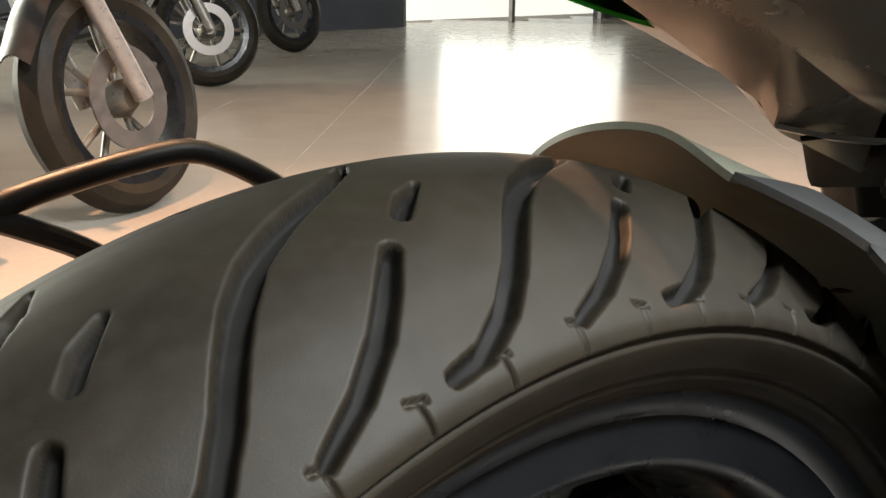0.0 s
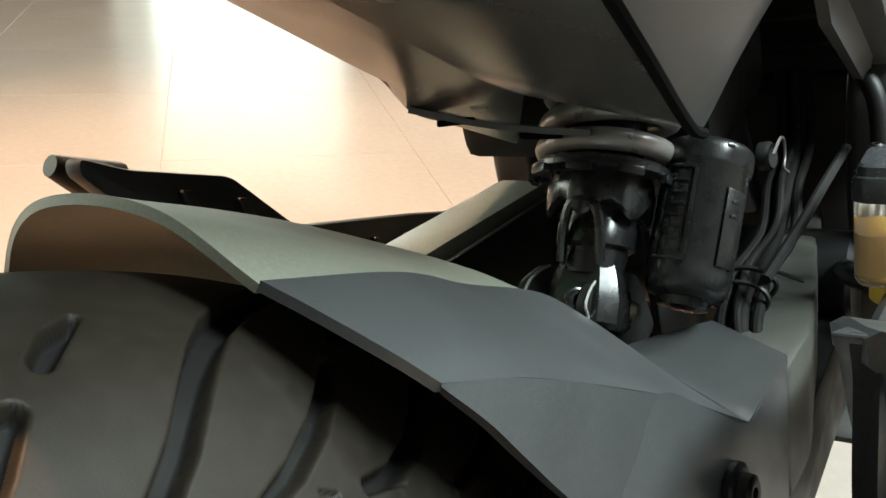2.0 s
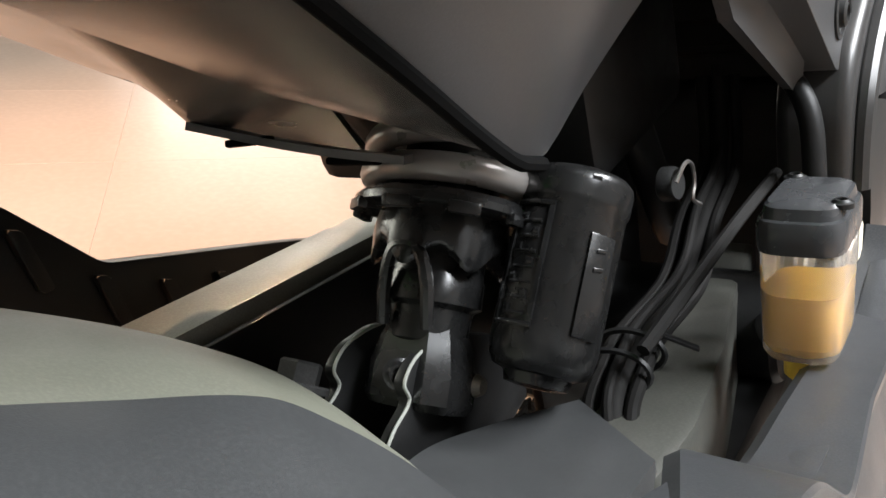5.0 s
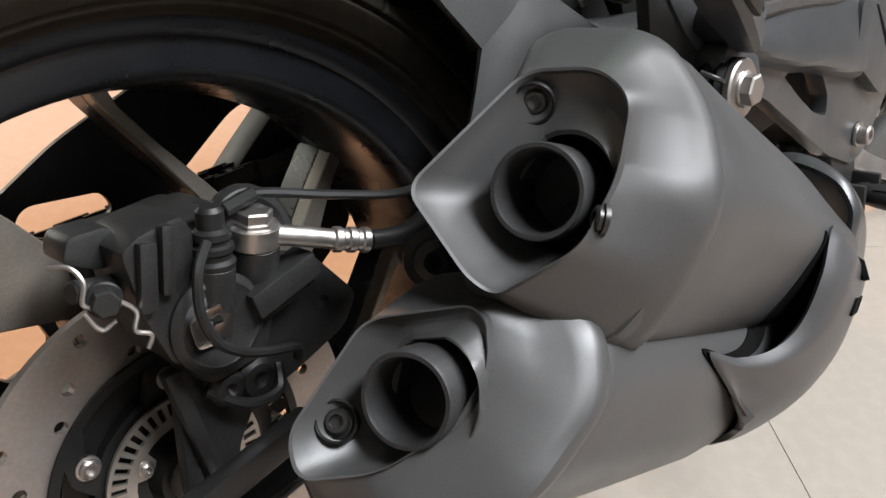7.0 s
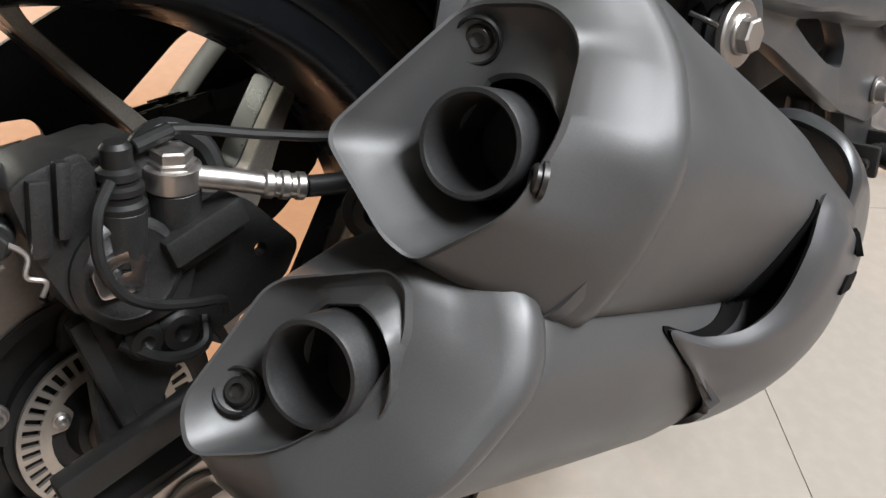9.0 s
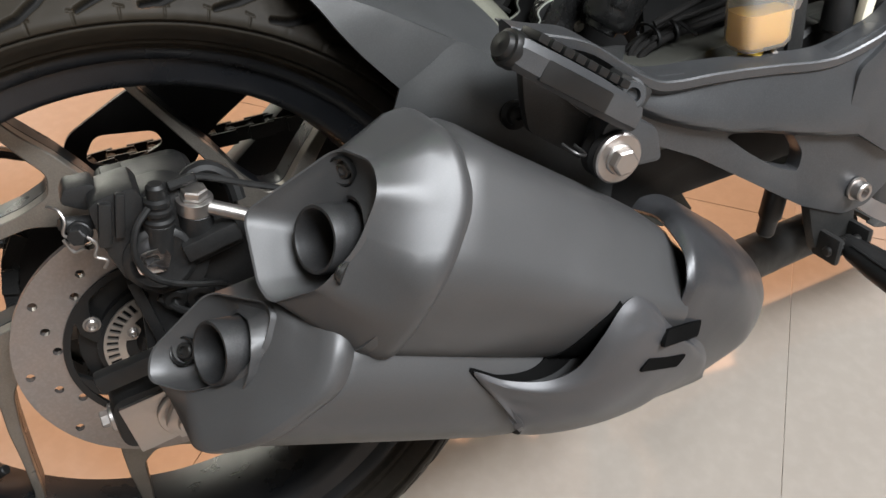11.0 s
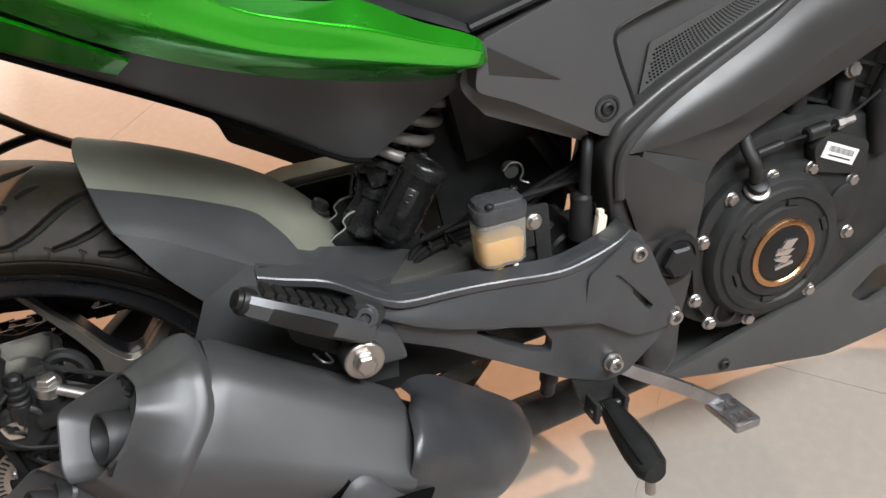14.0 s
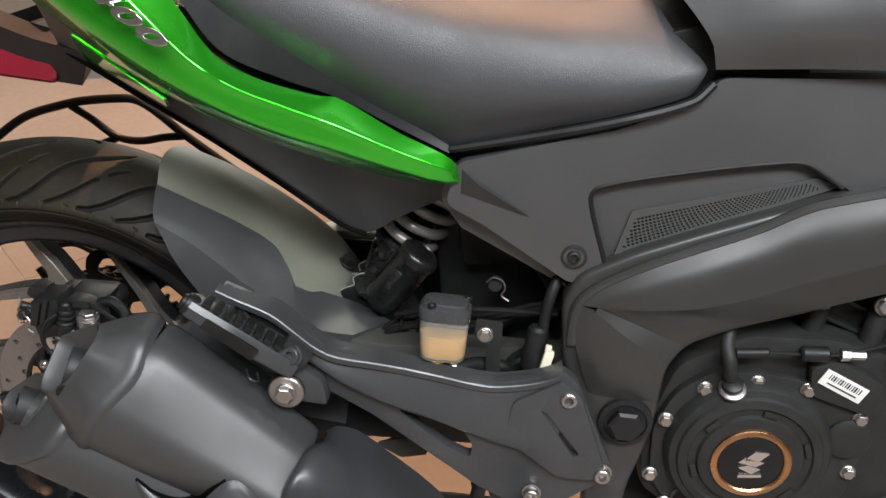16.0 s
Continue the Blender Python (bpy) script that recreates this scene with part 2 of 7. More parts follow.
def loft(rings, cap=True):
    return grid_bm([[tuple(p) for p in r] for r in rings], close_u=True, cap=cap)


def rounded(corners, radius, n=6):
    """A closed outline round the given corners (any dimension), each rounded by the radius."""
    c = np.array(corners, float)
    out = []
    for i in range(len(c)):
        a, b, d = c[i - 1], c[i], c[(i + 1) % len(c)]
        ra = min(radius, 0.45 * np.linalg.norm(a - b), 0.45 * np.linalg.norm(d - b))
        p, q = b + (a - b) / np.linalg.norm(a - b) * ra, b + (d - b) / np.linalg.norm(d - b) * ra
        for w in np.linspace(0, 1, n):
            out.append((1 - w) ** 2 * p + 2 * w * (1 - w) * b + w * w * q)
    return np.array(out)


def prism(outline, y0, y1, bevel=0.002, holes=(), seg=2):
    """A plate with an x-z outline from y0 to y1; holes are x-z outlines cut through it."""
    bm = bmesh.new()
    loops = []
    for line in (outline, *holes):
        vs = [bm.verts.new((p[0], y0, p[1])) for p in line]
        loops += [bm.edges.new((vs[i], vs[(i + 1) % len(vs)])) for i in range(len(vs))]
    if holes:
        bmesh.ops.triangle_fill(bm, use_beauty=True, use_dissolve=False, edges=loops)
    else:
        bm.faces.new(list(bm.verts))
    made = bmesh.ops.extrude_face_region(bm, geom=list(bm.faces))
    bmesh.ops.translate(bm, vec=(0, y1 - y0, 0), verts=[v for v in made["geom"] if isinstance(v, bmesh.types.BMVert)])
    bmesh.ops.recalc_face_normals(bm, faces=bm.faces)
    return bevelled(bm, bevel, seg, 40)


def turned(m, bm):
    bmesh.ops.transform(bm, matrix=m, verts=bm.verts)
    return bm


def box(c, size, rot=(0, 0, 0), bevel=0.002, seg=2):
    bm = bmesh.new()
    bmesh.ops.create_cube(bm, size=1)
    bmesh.ops.scale(bm, vec=size, verts=bm.verts)
    bevelled(bm, bevel, seg)
    return turned(pose(*c, *rot), bm)


def along(p, q):
    """The pose at p whose z axis points to q."""
    return Matrix.Translation(p) @ (Vector(q) - Vector(p)).to_track_quat("Z", "Y").to_matrix().to_4x4()


def lathe(profile, m, n=32, close=False):
    """Radius and height pairs turned about the z axis of m."""
    rows = [[tuple(m @ Vector((r * math.cos(a), r * math.sin(a), h))) for a in np.linspace(0, 2 * math.pi, n, endpoint=False)] for r, h in profile]
    return grid_bm(rows, close_u=True, close_v=close, cap=not close)


def rod(p, q, r, n=16, bevel=0.0, r2=None):
    length = (Vector(q) - Vector(p)).length
    b = min(bevel, length / 3, r / 2)
    r2 = r if r2 is None else r2
    prof = [(r - b, 0), (r, b), (r2, length - b), (r2 - b, length)] if b else [(r, 0), (r2, length)]
    return lathe(prof, along(p, q), n)


def tube(points, r, n=10, steps=40, closed=False):
    """A round tube along a smooth curve."""
    P = cr(list(points) + ([points[0]] if closed else []), steps + (1 if closed else 0))
    if closed:
        P = P[:-1]
    T = np.gradient(P, axis=0)
    T /= np.linalg.norm(T, axis=1, keepdims=True)
    up = np.array((0.0, 0, 1)) if abs(T[0][2]) < 0.9 else np.array((0.0, 1, 0))
    rows = []
    for p, t in zip(P, T):
        up = up - t * (up @ t)
        up /= np.linalg.norm(up)
        side = np.cross(t, up)
        rows.append([tuple(p + r * (math.cos(a) * up + math.sin(a) * side)) for a in np.linspace(0, 2 * math.pi, n, endpoint=False)])
    return grid_bm(rows, close_u=True, close_v=closed, cap=not closed)


def socket_bolt(p, d, r=0.006, depth=0.006):
    """A socket head screw at p, its head standing out along d."""
    q = vec(p) + vec(d).normalized() * depth
    m = along(p, q)
    bm = lathe([(r * 1.25, -0.001), (r * 1.25, 0.0008), (r, 0.0012), (r, depth - 0.001), (r - 0.001, depth), (r * 0.55, depth), (r * 0.5, depth * 0.35), (0.0002, depth * 0.3)], m, 24)
    return bm


def hex_bolt(p, d, r=0.007, depth=0.006, washer=1.6):
    q = vec(p) + vec(d).normalized() * depth
    m = along(p, q)
    bm = lathe([(r * washer, -0.001), (r * washer, 0.0012), (r * washer - 0.0008, 0.002), (r * 0.9, 0.002)], m, 28)
    head = lathe([(r * 0.98, 0.0018), (r, depth - 0.001), (r * 0.86, depth), (0.0004, depth)], m, 6)
    return join(bm, head)


def mirrored(ob, name=None):
    """The same part on the other side of the motorcycle."""
    me = ob.data.copy()
    n = len(me.vertices)
    co = np.empty(n * 3)
    me.vertices.foreach_get("co", co)
    co[1::3] *= -1
    me.vertices.foreach_set("co", co)
    me.flip_normals()
    two = new(name or ob.name.split(".")[0], me)
    two.parent = ob.parent
    return two


# ---- the showroom ----
def flat_box(lo, hi, bevel=0.0):
    c = [(a + b) / 2 for a, b in zip(lo, hi)]
    return box(c, [b - a for a, b in zip(lo, hi)], bevel=bevel)


X0, X1, Y0, Y1, ROOF = -4.5, 10.5, -3.2, 7.6, 3.1
W0, W1 = 5.8, 9.2
floor = part("floor", flat_box((X0 - 1.2, Y0 - 1.2, -0.15), (X1 + 1.2, Y1 + 1.2, -0.0012)), GROUT, None, "grey grouted floor bed under beige tiles")
tagged(floor, kind="structure")
ceiling = part("ceiling", flat_box((X0, Y0, ROOF), (X1, Y1, ROOF + 0.1)), CEILING, None, "plain pale plaster showroom ceiling")
tagged(ceiling, kind="structure")
for name, lo, hi, mat, label in (
        ("wall_south", (X0, Y0 - 0.2, 0), (X1, Y0, ROOF), PLASTER, "plain pale plaster showroom wall"),
        ("wall_west", (X0 - 0.2, Y0, 0), (X0, Y1, ROOF), PLASTER, "plain pale plaster showroom wall"),
        ("wall_east", (X1, Y0, 0), (X1 + 0.2, Y1, ROOF), DARKWALL, "dark grey clad showroom wall")):
    tagged(part(name, flat_box(lo, hi), mat, None, label), kind="structure")
# The far wall has a wide glazed opening; a second, unseen one is added for fill light.
V0, V1 = -2.7, 0.7
for lo, hi in (((X0, Y1, 0), (V0, Y1 + 0.2, ROOF)), ((V1, Y1, 0), (W0, Y1 + 0.2, ROOF)), ((V0, Y1, 2.8), (V1, Y1 + 0.2, ROOF)), ((W1, Y1, 0), (X1, Y1 + 0.2, ROOF)), ((W0, Y1, 2.8), (W1, Y1 + 0.2, ROOF))):
    tagged(part("wall_north", flat_box(lo, hi), DARKWALL, None, "dark grey clad wall beside wide glazing"), kind="structure")
backdrop = part("backdrop", flat_box((V0 - 1.0, Y1 + 0.9, -0.1), (W1 + 1.0, Y1 + 0.95, ROOF)), GLASS_GLOW, None, "bright hazy daylight outside the glazed entrance")
tagged(backdrop, kind="structure")
fill_opening = new("added_fill_window")
tagged(fill_opening, "unseen opening added for fill light, with a slim metal frame", kind="structure")
for x in (V0, V0 + 1.68, V1 - 0.05):
    part("window_frame", flat_box((x, Y1 + 0.02, 0), (x + 0.05, Y1 + 0.08, 2.8)), ZINC, fill_opening)
part("window_frame", flat_box((V0 + 0.05, Y1 + 0.02, 2.74), (V1 - 0.05, Y1 + 0.08, 2.8)), ZINC, fill_opening)
window = new("window_1")
tagged(window, "wide clear glazed entrance with a slim metal frame", kind="structure")
for x in (W0, W0 + 1.68, W1 - 0.05):
    part("window_frame", flat_box((x, Y1 + 0.02, 0), (x + 0.05, Y1 + 0.08, 2.8)), ZINC, window)
part("window_frame", flat_box((W0 + 0.05, Y1 + 0.02, 2.74), (W1 - 0.05, Y1 + 0.08, 2.8)), ZINC, window)

# ---- the motorcycle ----
motorcycle = new("motorcycle")
motorcycle.matrix_world = BIKE
tagged(motorcycle, "green and charcoal street motorcycle leaning on its side stand", "motorcycle")

AXLE = Vector((0, 0, 0.306))
PITCH = 360 / 21


def polar(angle, r, y):
    """A place in the wheel: degrees from the top, ahead positive."""
    a = radians(angle)
    return (r * math.sin(a), y, 0.306 + r * math.cos(a))


def segment_distance(px, py, line, width):
    """Distance of the points to the tapering stroke along a line, less its half width."""
    best = np.full(px.shape, 9.0)
    for (ax, ay), (bx, by), w0, w1 in zip(line[:-1], line[1:], width[:-1], width[1:]):
        dx, dy = bx - ax, by - ay
        t = np.clip(((px - ax) * dx + (py - ay) * dy) / (dx * dx + dy * dy), 0, 1)
        best = np.minimum(best, np.hypot(px - ax - t * dx, py - ay - t * dy) - (w0 + t * (w1 - w0)))
    return best


def tyre_mesh():
    half = np.array([(0, 301.8), (10, 301.1), (20, 298.9), (35, 293.2), (48, 285.8), (58, 277.2), (66, 268.0), (72, 260.5), (76, 254.5), (76.6, 250.5), (75.2, 247.5), (72.6, 243.5), (68, 238.0), (63, 232.5), (58.4, 229.5), (57.6, 228)], float) / 1000
    prof = cr(half, 190)
    prof = np.concatenate([(prof * (-1, 1))[::-1], prof[1:]])
    arc = np.r_[0, np.cumsum(np.hypot(*np.diff(prof, axis=0).T))]
    arc -= arc[-1] / 2
    mid = len(prof) // 2
    ang = np.r_[np.arange(-72, -60, 0.3), np.arange(-60, 26, 0.14), np.arange(26, 62, 0.3), np.arange(62, 288, 0.9)]
    A, S = np.meshgrid(ang, arc, indexing="ij")
    depth = np.zeros_like(A)
    mm = 0.306 * math.pi / 180
    for side, shift in ((-1, 0.0), (1, -PITCH / 2)):
        s = S * side
        along_a = ((A - shift + 3.4 + PITCH * 0.62) % PITCH - PITCH * 0.62)
        for wrap in (0, PITCH, -PITCH):
            a = (along_a + wrap) * mm
            arcs = lambda y: np.interp(abs(y) / 1000, prof[mid:mid + 133, 0], arc[mid:mid + 133])
            long_line = [(x * mm, float(arcs(y))) for x, y in ((1.0, 4), (-0.2, 12), (-2.6, 20), (-6.2, 30), (-8.8, 38), (-11.0, 47), (-12.8, 55), (-14.5, 62), (-16.6, 68.0), (-19.3, 72.6), (-21.8, 75.6))]
            d = segment_distance(a, s, long_line, [0.0006, 0.0022, 0.0032, 0.0036, 0.0036, 0.0034, 0.0032, 0.0030, 0.0028, 0.0024, 0.0018])
            depth = np.maximum(depth, 0.0058 * np.clip(0.5 - d / 0.0017, 0, 1))
            short = [(x * mm, float(arcs(y))) for x, y in ((2.0, 30.5), (0.5, 35.5), (-0.8, 41.5))]
            d = segment_distance(a, s, short, [0.0010, 0.0026, 0.0022])
            depth = np.maximum(depth, 0.0052 * np.clip(0.5 - d / 0.0017, 0, 1))
            low = [(x * mm, float(arcs(y))) for x, y in ((-3.0, 50), (-4.6, 57), (-6.5, 63.5), (-9.2, 69.4), (-12.4, 74.2))]
            d = segment_distance(a, s, low, [0.0022, 0.0027, 0.0027, 0.0023, 0.0016])
            depth = np.maximum(depth, 0.0054 * np.clip(0.5 - d / 0.0017, 0, 1))
    # moulded ticks and rings of the side walls
    r = np.interp(S, arc, prof[:, 1])
    for ring_at, deep in ((0.2482, 0.0022), (0.2345, 0.0008)):
        depth = np.maximum(depth, deep * np.clip(1.3 - abs(r - ring_at) / 0.0012, 0, 1) * (abs(S) > 0.07))
    tick = abs(((A + 2.1) % (360 / 64)) - 2.8) * 0.0043
    outer_wall = abs(S) > 0.06
    depth = np.maximum(depth, 0.0018 * np.clip(1.3 - tick / 0.0005, 0, 1) * (r < 0.2580) * (r > 0.2500) * outer_wall)
    bar = abs(r - 0.2583 + 0.0011 * (((A + 2.1) % (360 / 64)) - 2.8))
    depth = np.maximum(depth, 0.0018 * np.clip(1.3 - bar / 0.0006, 0, 1) * (tick < 0.0026) * outer_wall)
    nrm = np.gradient(prof, axis=0)
    nrm = np.stack([nrm[:, 1], -nrm[:, 0]], 1)
    nrm /= np.linalg.norm(nrm, axis=1, keepdims=True)
    if nrm[len(nrm) // 2, 1] < 0:
        nrm = -nrm
    y = prof[None, :, 0] - depth * nrm[None, :, 0]
    R = prof[None, :, 1] - depth * nrm[None, :, 1]
    t = np.radians(A)
    co = np.stack([R * np.sin(t), y + 0 * t, 0.306 + R * np.cos(t)], -1)
    n, k = A.shape
    i, j = np.meshgrid(np.arange(n), np.arange(k - 1), indexing="ij")
    quad = np.stack([i * k + j, i * k + j + 1, ((i + 1) % n) * k + j + 1, ((i + 1) % n) * k + j], -1).reshape(-1, 4)
    me = bpy.data.meshes.new("tyre")
    me.vertices.add(n * k)
    me.vertices.foreach_set("co", co.ravel())
    me.loops.add(quad.size)
    me.loops.foreach_set("vertex_index", quad.ravel().astype(np.int32))
    me.polygons.add(len(quad))
    me.polygons.foreach_set("loop_start", np.arange(0, quad.size, 4, dtype=np.int32))
    me.polygons.foreach_set("use_smooth", np.ones(len(quad), bool))
    me.update(calc_edges=True)
    me.validate()
    me.flip_normals()
    # worn tread outside; groove floors coloured darker to paint in their shade
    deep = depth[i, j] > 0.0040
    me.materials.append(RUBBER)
    me.materials.append(DARK_RUBBER)
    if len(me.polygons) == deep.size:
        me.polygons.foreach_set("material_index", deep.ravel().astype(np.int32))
    return me


SIDE = Matrix.Translation(AXLE) @ Euler((radians(90), 0, 0)).to_matrix().to_4x4()  # z axis points to the right side (-y)


def wheel(parent):
    """Rear wheel: rim with tyre, five split spokes, hub, disc, sensor ring and sprocket."""
    rim = part("rear_wheel", lathe([(0.229, 0.0575), (0.2315, 0.0555), (0.2300, 0.052), (0.222, 0.050), (0.206, 0.0485), (0.201, 0.046), (0.197, 0.030), (0.192, 0.0), (0.197, -0.030),
                                    (0.201, -0.046), (0.222, -0.050), (0.2300, -0.052), (0.2315, -0.0555), (0.229, -0.0575), (0.223, -0.056), (0.213, -0.040), (0.213, 0.040), (0.223, 0.056)], SIDE, 128, close=True),
               RIM, parent, "black painted alloy wheel with a wide tyre", sharp=50)
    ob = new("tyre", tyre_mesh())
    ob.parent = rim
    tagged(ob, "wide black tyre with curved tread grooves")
    for k in range(5):
        base = 72 * k
        pts = [(84, 0.040), (72.5, 0.093), (63.6, 0.128), (59.0, 0.153), (54.9, 0.177), (53.0, 0.1965), (50.4, 0.1965), (52.2, 0.165), (54.5, 0.143), (51, 0.130), (42, 0.1305), (29, 0.144), (17.5, 0.162), (9.0, 0.186), (7.6, 0.1965), (4.8, 0.1965), (6.2, 0.187), (15.8, 0.1572), (27.6, 0.135), (39.6, 0.120), (59, 0.093), (52, 0.040)]
        outline = [(polar(base + a, r, 0)[0], polar(base + a, r, 0)[2]) for a, r in pts]
        part("spoke", prism(rounded(outline, 0.005, 4), -0.003, 0.0085, 0.0028, seg=1), SPOKE, rim, "split grey alloy spoke" if k == 0 else "", sharp=25)
        part("spoke_web", prism(rounded(outline, 0.005, 4), 0.0086, 0.0300, 0.0015, seg=1), RIM, rim, "dark side of the spoke" if k == 0 else "", sharp=25)
    part("hub", lathe([(0.018, 0.040), (0.019, 0.034), (0.022, 0.027), (0.060, 0.022), (0.060, -0.03), (0.04, -0.06), (0.02, -0.062)], SIDE, 48), BLACK, rim)
    part("axle_spacer", lathe([(0.0125, 0.030), (0.0135, 0.041), (0.0135, 0.070), (0.0125, 0.100)], SIDE, 28), ZINC, rim, "plated axle spacer")
    # brake disc with its drilled band
    a = np.linspace(0, 2 * math.pi, 120, endpoint=False)
    holes = []
    for k in range(30):
        r, t = (0.096, 0.083, 0.0745)[k % 3], 2 * math.pi * k / 30
        holes.append([(r * math.cos(t) + 0.0034 * math.cos(b), 0.306 + r * math.sin(t) + 0.0034 * math.sin(b)) for b in np.linspace(0, 2 * math.pi, 10, endpoint=False)])
    holes.append([(0.068 * math.cos(t), 0.306 + 0.068 * math.sin(t)) for t in a[::2]])
    part("brake_disc", prism([(0.105 * math.cos(t), 0.306 + 0.105 * math.sin(t)) for t in a], -0.031, -0.026, 0, holes), STEEL, rim, "drilled steel brake disc")
    # black carrier: ring at the disc, swept arms, hub ring
    part("disc_carrier", prism([(0.0710 * math.cos(t), 0.306 + 0.0710 * math.sin(t)) for t in a], -0.0335, -0.0315, 0, [[(0.0660 * math.cos(t), 0.306 + 0.0660 * math.sin(t)) for t in a[::2]]]), BLACK, rim, "black disc carrier")
    part("carrier_ring", prism([(0.0480 * math.cos(t), 0.306 + 0.0480 * math.sin(t)) for t in a], -0.0305, -0.0250, 0, [[(0.0190 * math.cos(t), 0.306 + 0.0190 * math.sin(t)) for t in a[::2]]]), BLACK, rim)
    for k in range(6):
        arm = [(60 * k + s, r) for s, r in ((-14, 0.047), (-6, 0.060), (6, 0.069), (24, 0.069), (10, 0.058), (8, 0.047))]
        part("carrier_arm", prism(rounded([(polar(s, r, 0)[0], polar(s, r, 0)[2]) for s, r in arm], 0.003, 3), -0.0330, -0.0270, 0.001), BLACK, rim)
    teeth = []
    for k in range(44):
        t = 2 * math.pi * k / 44
        teeth.append([(r * math.cos(t + s), 0.306 + r * math.sin(t + s)) for r, s in ((0.0418, -0.036), (0.0418, 0.036), (0.0338, 0.042), (0.0338, -0.042))])
    teeth.append([(0.0285 * math.cos(t), 0.306 + 0.0285 * math.sin(t)) for t in a[::4]])
    part("sensor_ring", prism([(0.0440 * math.cos(t), 0.306 + 0.0440 * math.sin(t)) for t in a], -0.0350, -0.0330, 0, teeth), RINGSTEEL, rim, "slotted steel sensor ring")
    for k in range(3):
        tab = [(120 * k - 54 + s, r) for s, r in ((-16, 0.0300), (-12, 0.021), (12, 0.021), (16, 0.0300))]
        part("ring_tab", prism(rounded([(polar(s, r, 0)[0], polar(s, r, 0)[2]) for s, r in tab], 0.002, 3), -0.0348, -0.0332, 0), RINGSTEEL, rim)
        c = polar(120 * k - 54, 0.0255, -0.035)
        part("ring_screw", socket_bolt(c, (0, -1, 0), 0.0034, 0.003), ZINC, rim)
    for k in range(6):
        c = polar(60 * k - 56, 0.0545, -0.0325)
        part("disc_bolt", socket_bolt(c, (0, -1, 0), 0.0050, 0.004), ZINC, rim)
    # sprocket and chain on the far side
    n = 45
    line = []
    for k in range(n * 4):
        t = 2 * math.pi * k / (n * 4)
        r = 0.104 if k % 4 in (1, 2) else 0.097
        line.append((r * math.cos(t), 0.306 + r * math.sin(t)))
    cut = [[(0.06 * math.cos(c) + 0.018 * math.cos(t), 0.306 + 0.06 * math.sin(c) + 0.018 * math.sin(t)) for t in a[::10]] for c in np.radians(np.arange(0, 360, 60))]
    part("sprocket", prism(line, 0.072, 0.079, 0, cut), BLACK, rim, "dark steel chain sprocket")
    part("valve", rod(polar(-122, 0.197, 0.0), polar(-122, 0.165, -0.012), 0.0042, 12, 0.001), RUBBER2, rim)
    return rim


rear_wheel = wheel(motorcycle)


def chain(parent):
    """Drive chain round the sprocket and ahead to the engine."""
    pts = [(0.62, 0.41)]
    pts += [(0.104 * math.cos(t), 0.306 + 0.104 * math.sin(t)) for t in np.linspace(math.pi / 2 - 0.1, 3 * math.pi / 2 + 0.1, 40)]
    pts += [(0.62, 0.335)]
    d = np.r_[0, np.cumsum(np.hypot(*np.diff(np.array(pts), axis=0).T))]
    ts = np.arange(0, d[-1], 0.0159)
    cx, cz = (np.interp(ts, d, np.array(pts)[:, i]) for i in (0, 1))
    bms = []
    for i in range(len(ts) - 1):
        p, q = (cx[i], cz[i]), (cx[i + 1], cz[i + 1])
        ang = math.atan2(q[1] - p[1], q[0] - p[0])
        off = 0.004 if i % 2 else 0.0
        for y in (0.0695 - off, 0.0815 + off):
            bms.append(box(((p[0] + q[0]) / 2, y, (p[1] + q[1]) / 2), (0.021, 0.002, 0.012), (0, -math.degrees(ang), 0), 0))
        bms.append(rod((p[0], 0.066, p[1]), (p[0], 0.085, p[1]), 0.0045, 8))
    return part("chain", join(*bms), CAST, parent, "oily black drive chain")


chain(motorcycle)

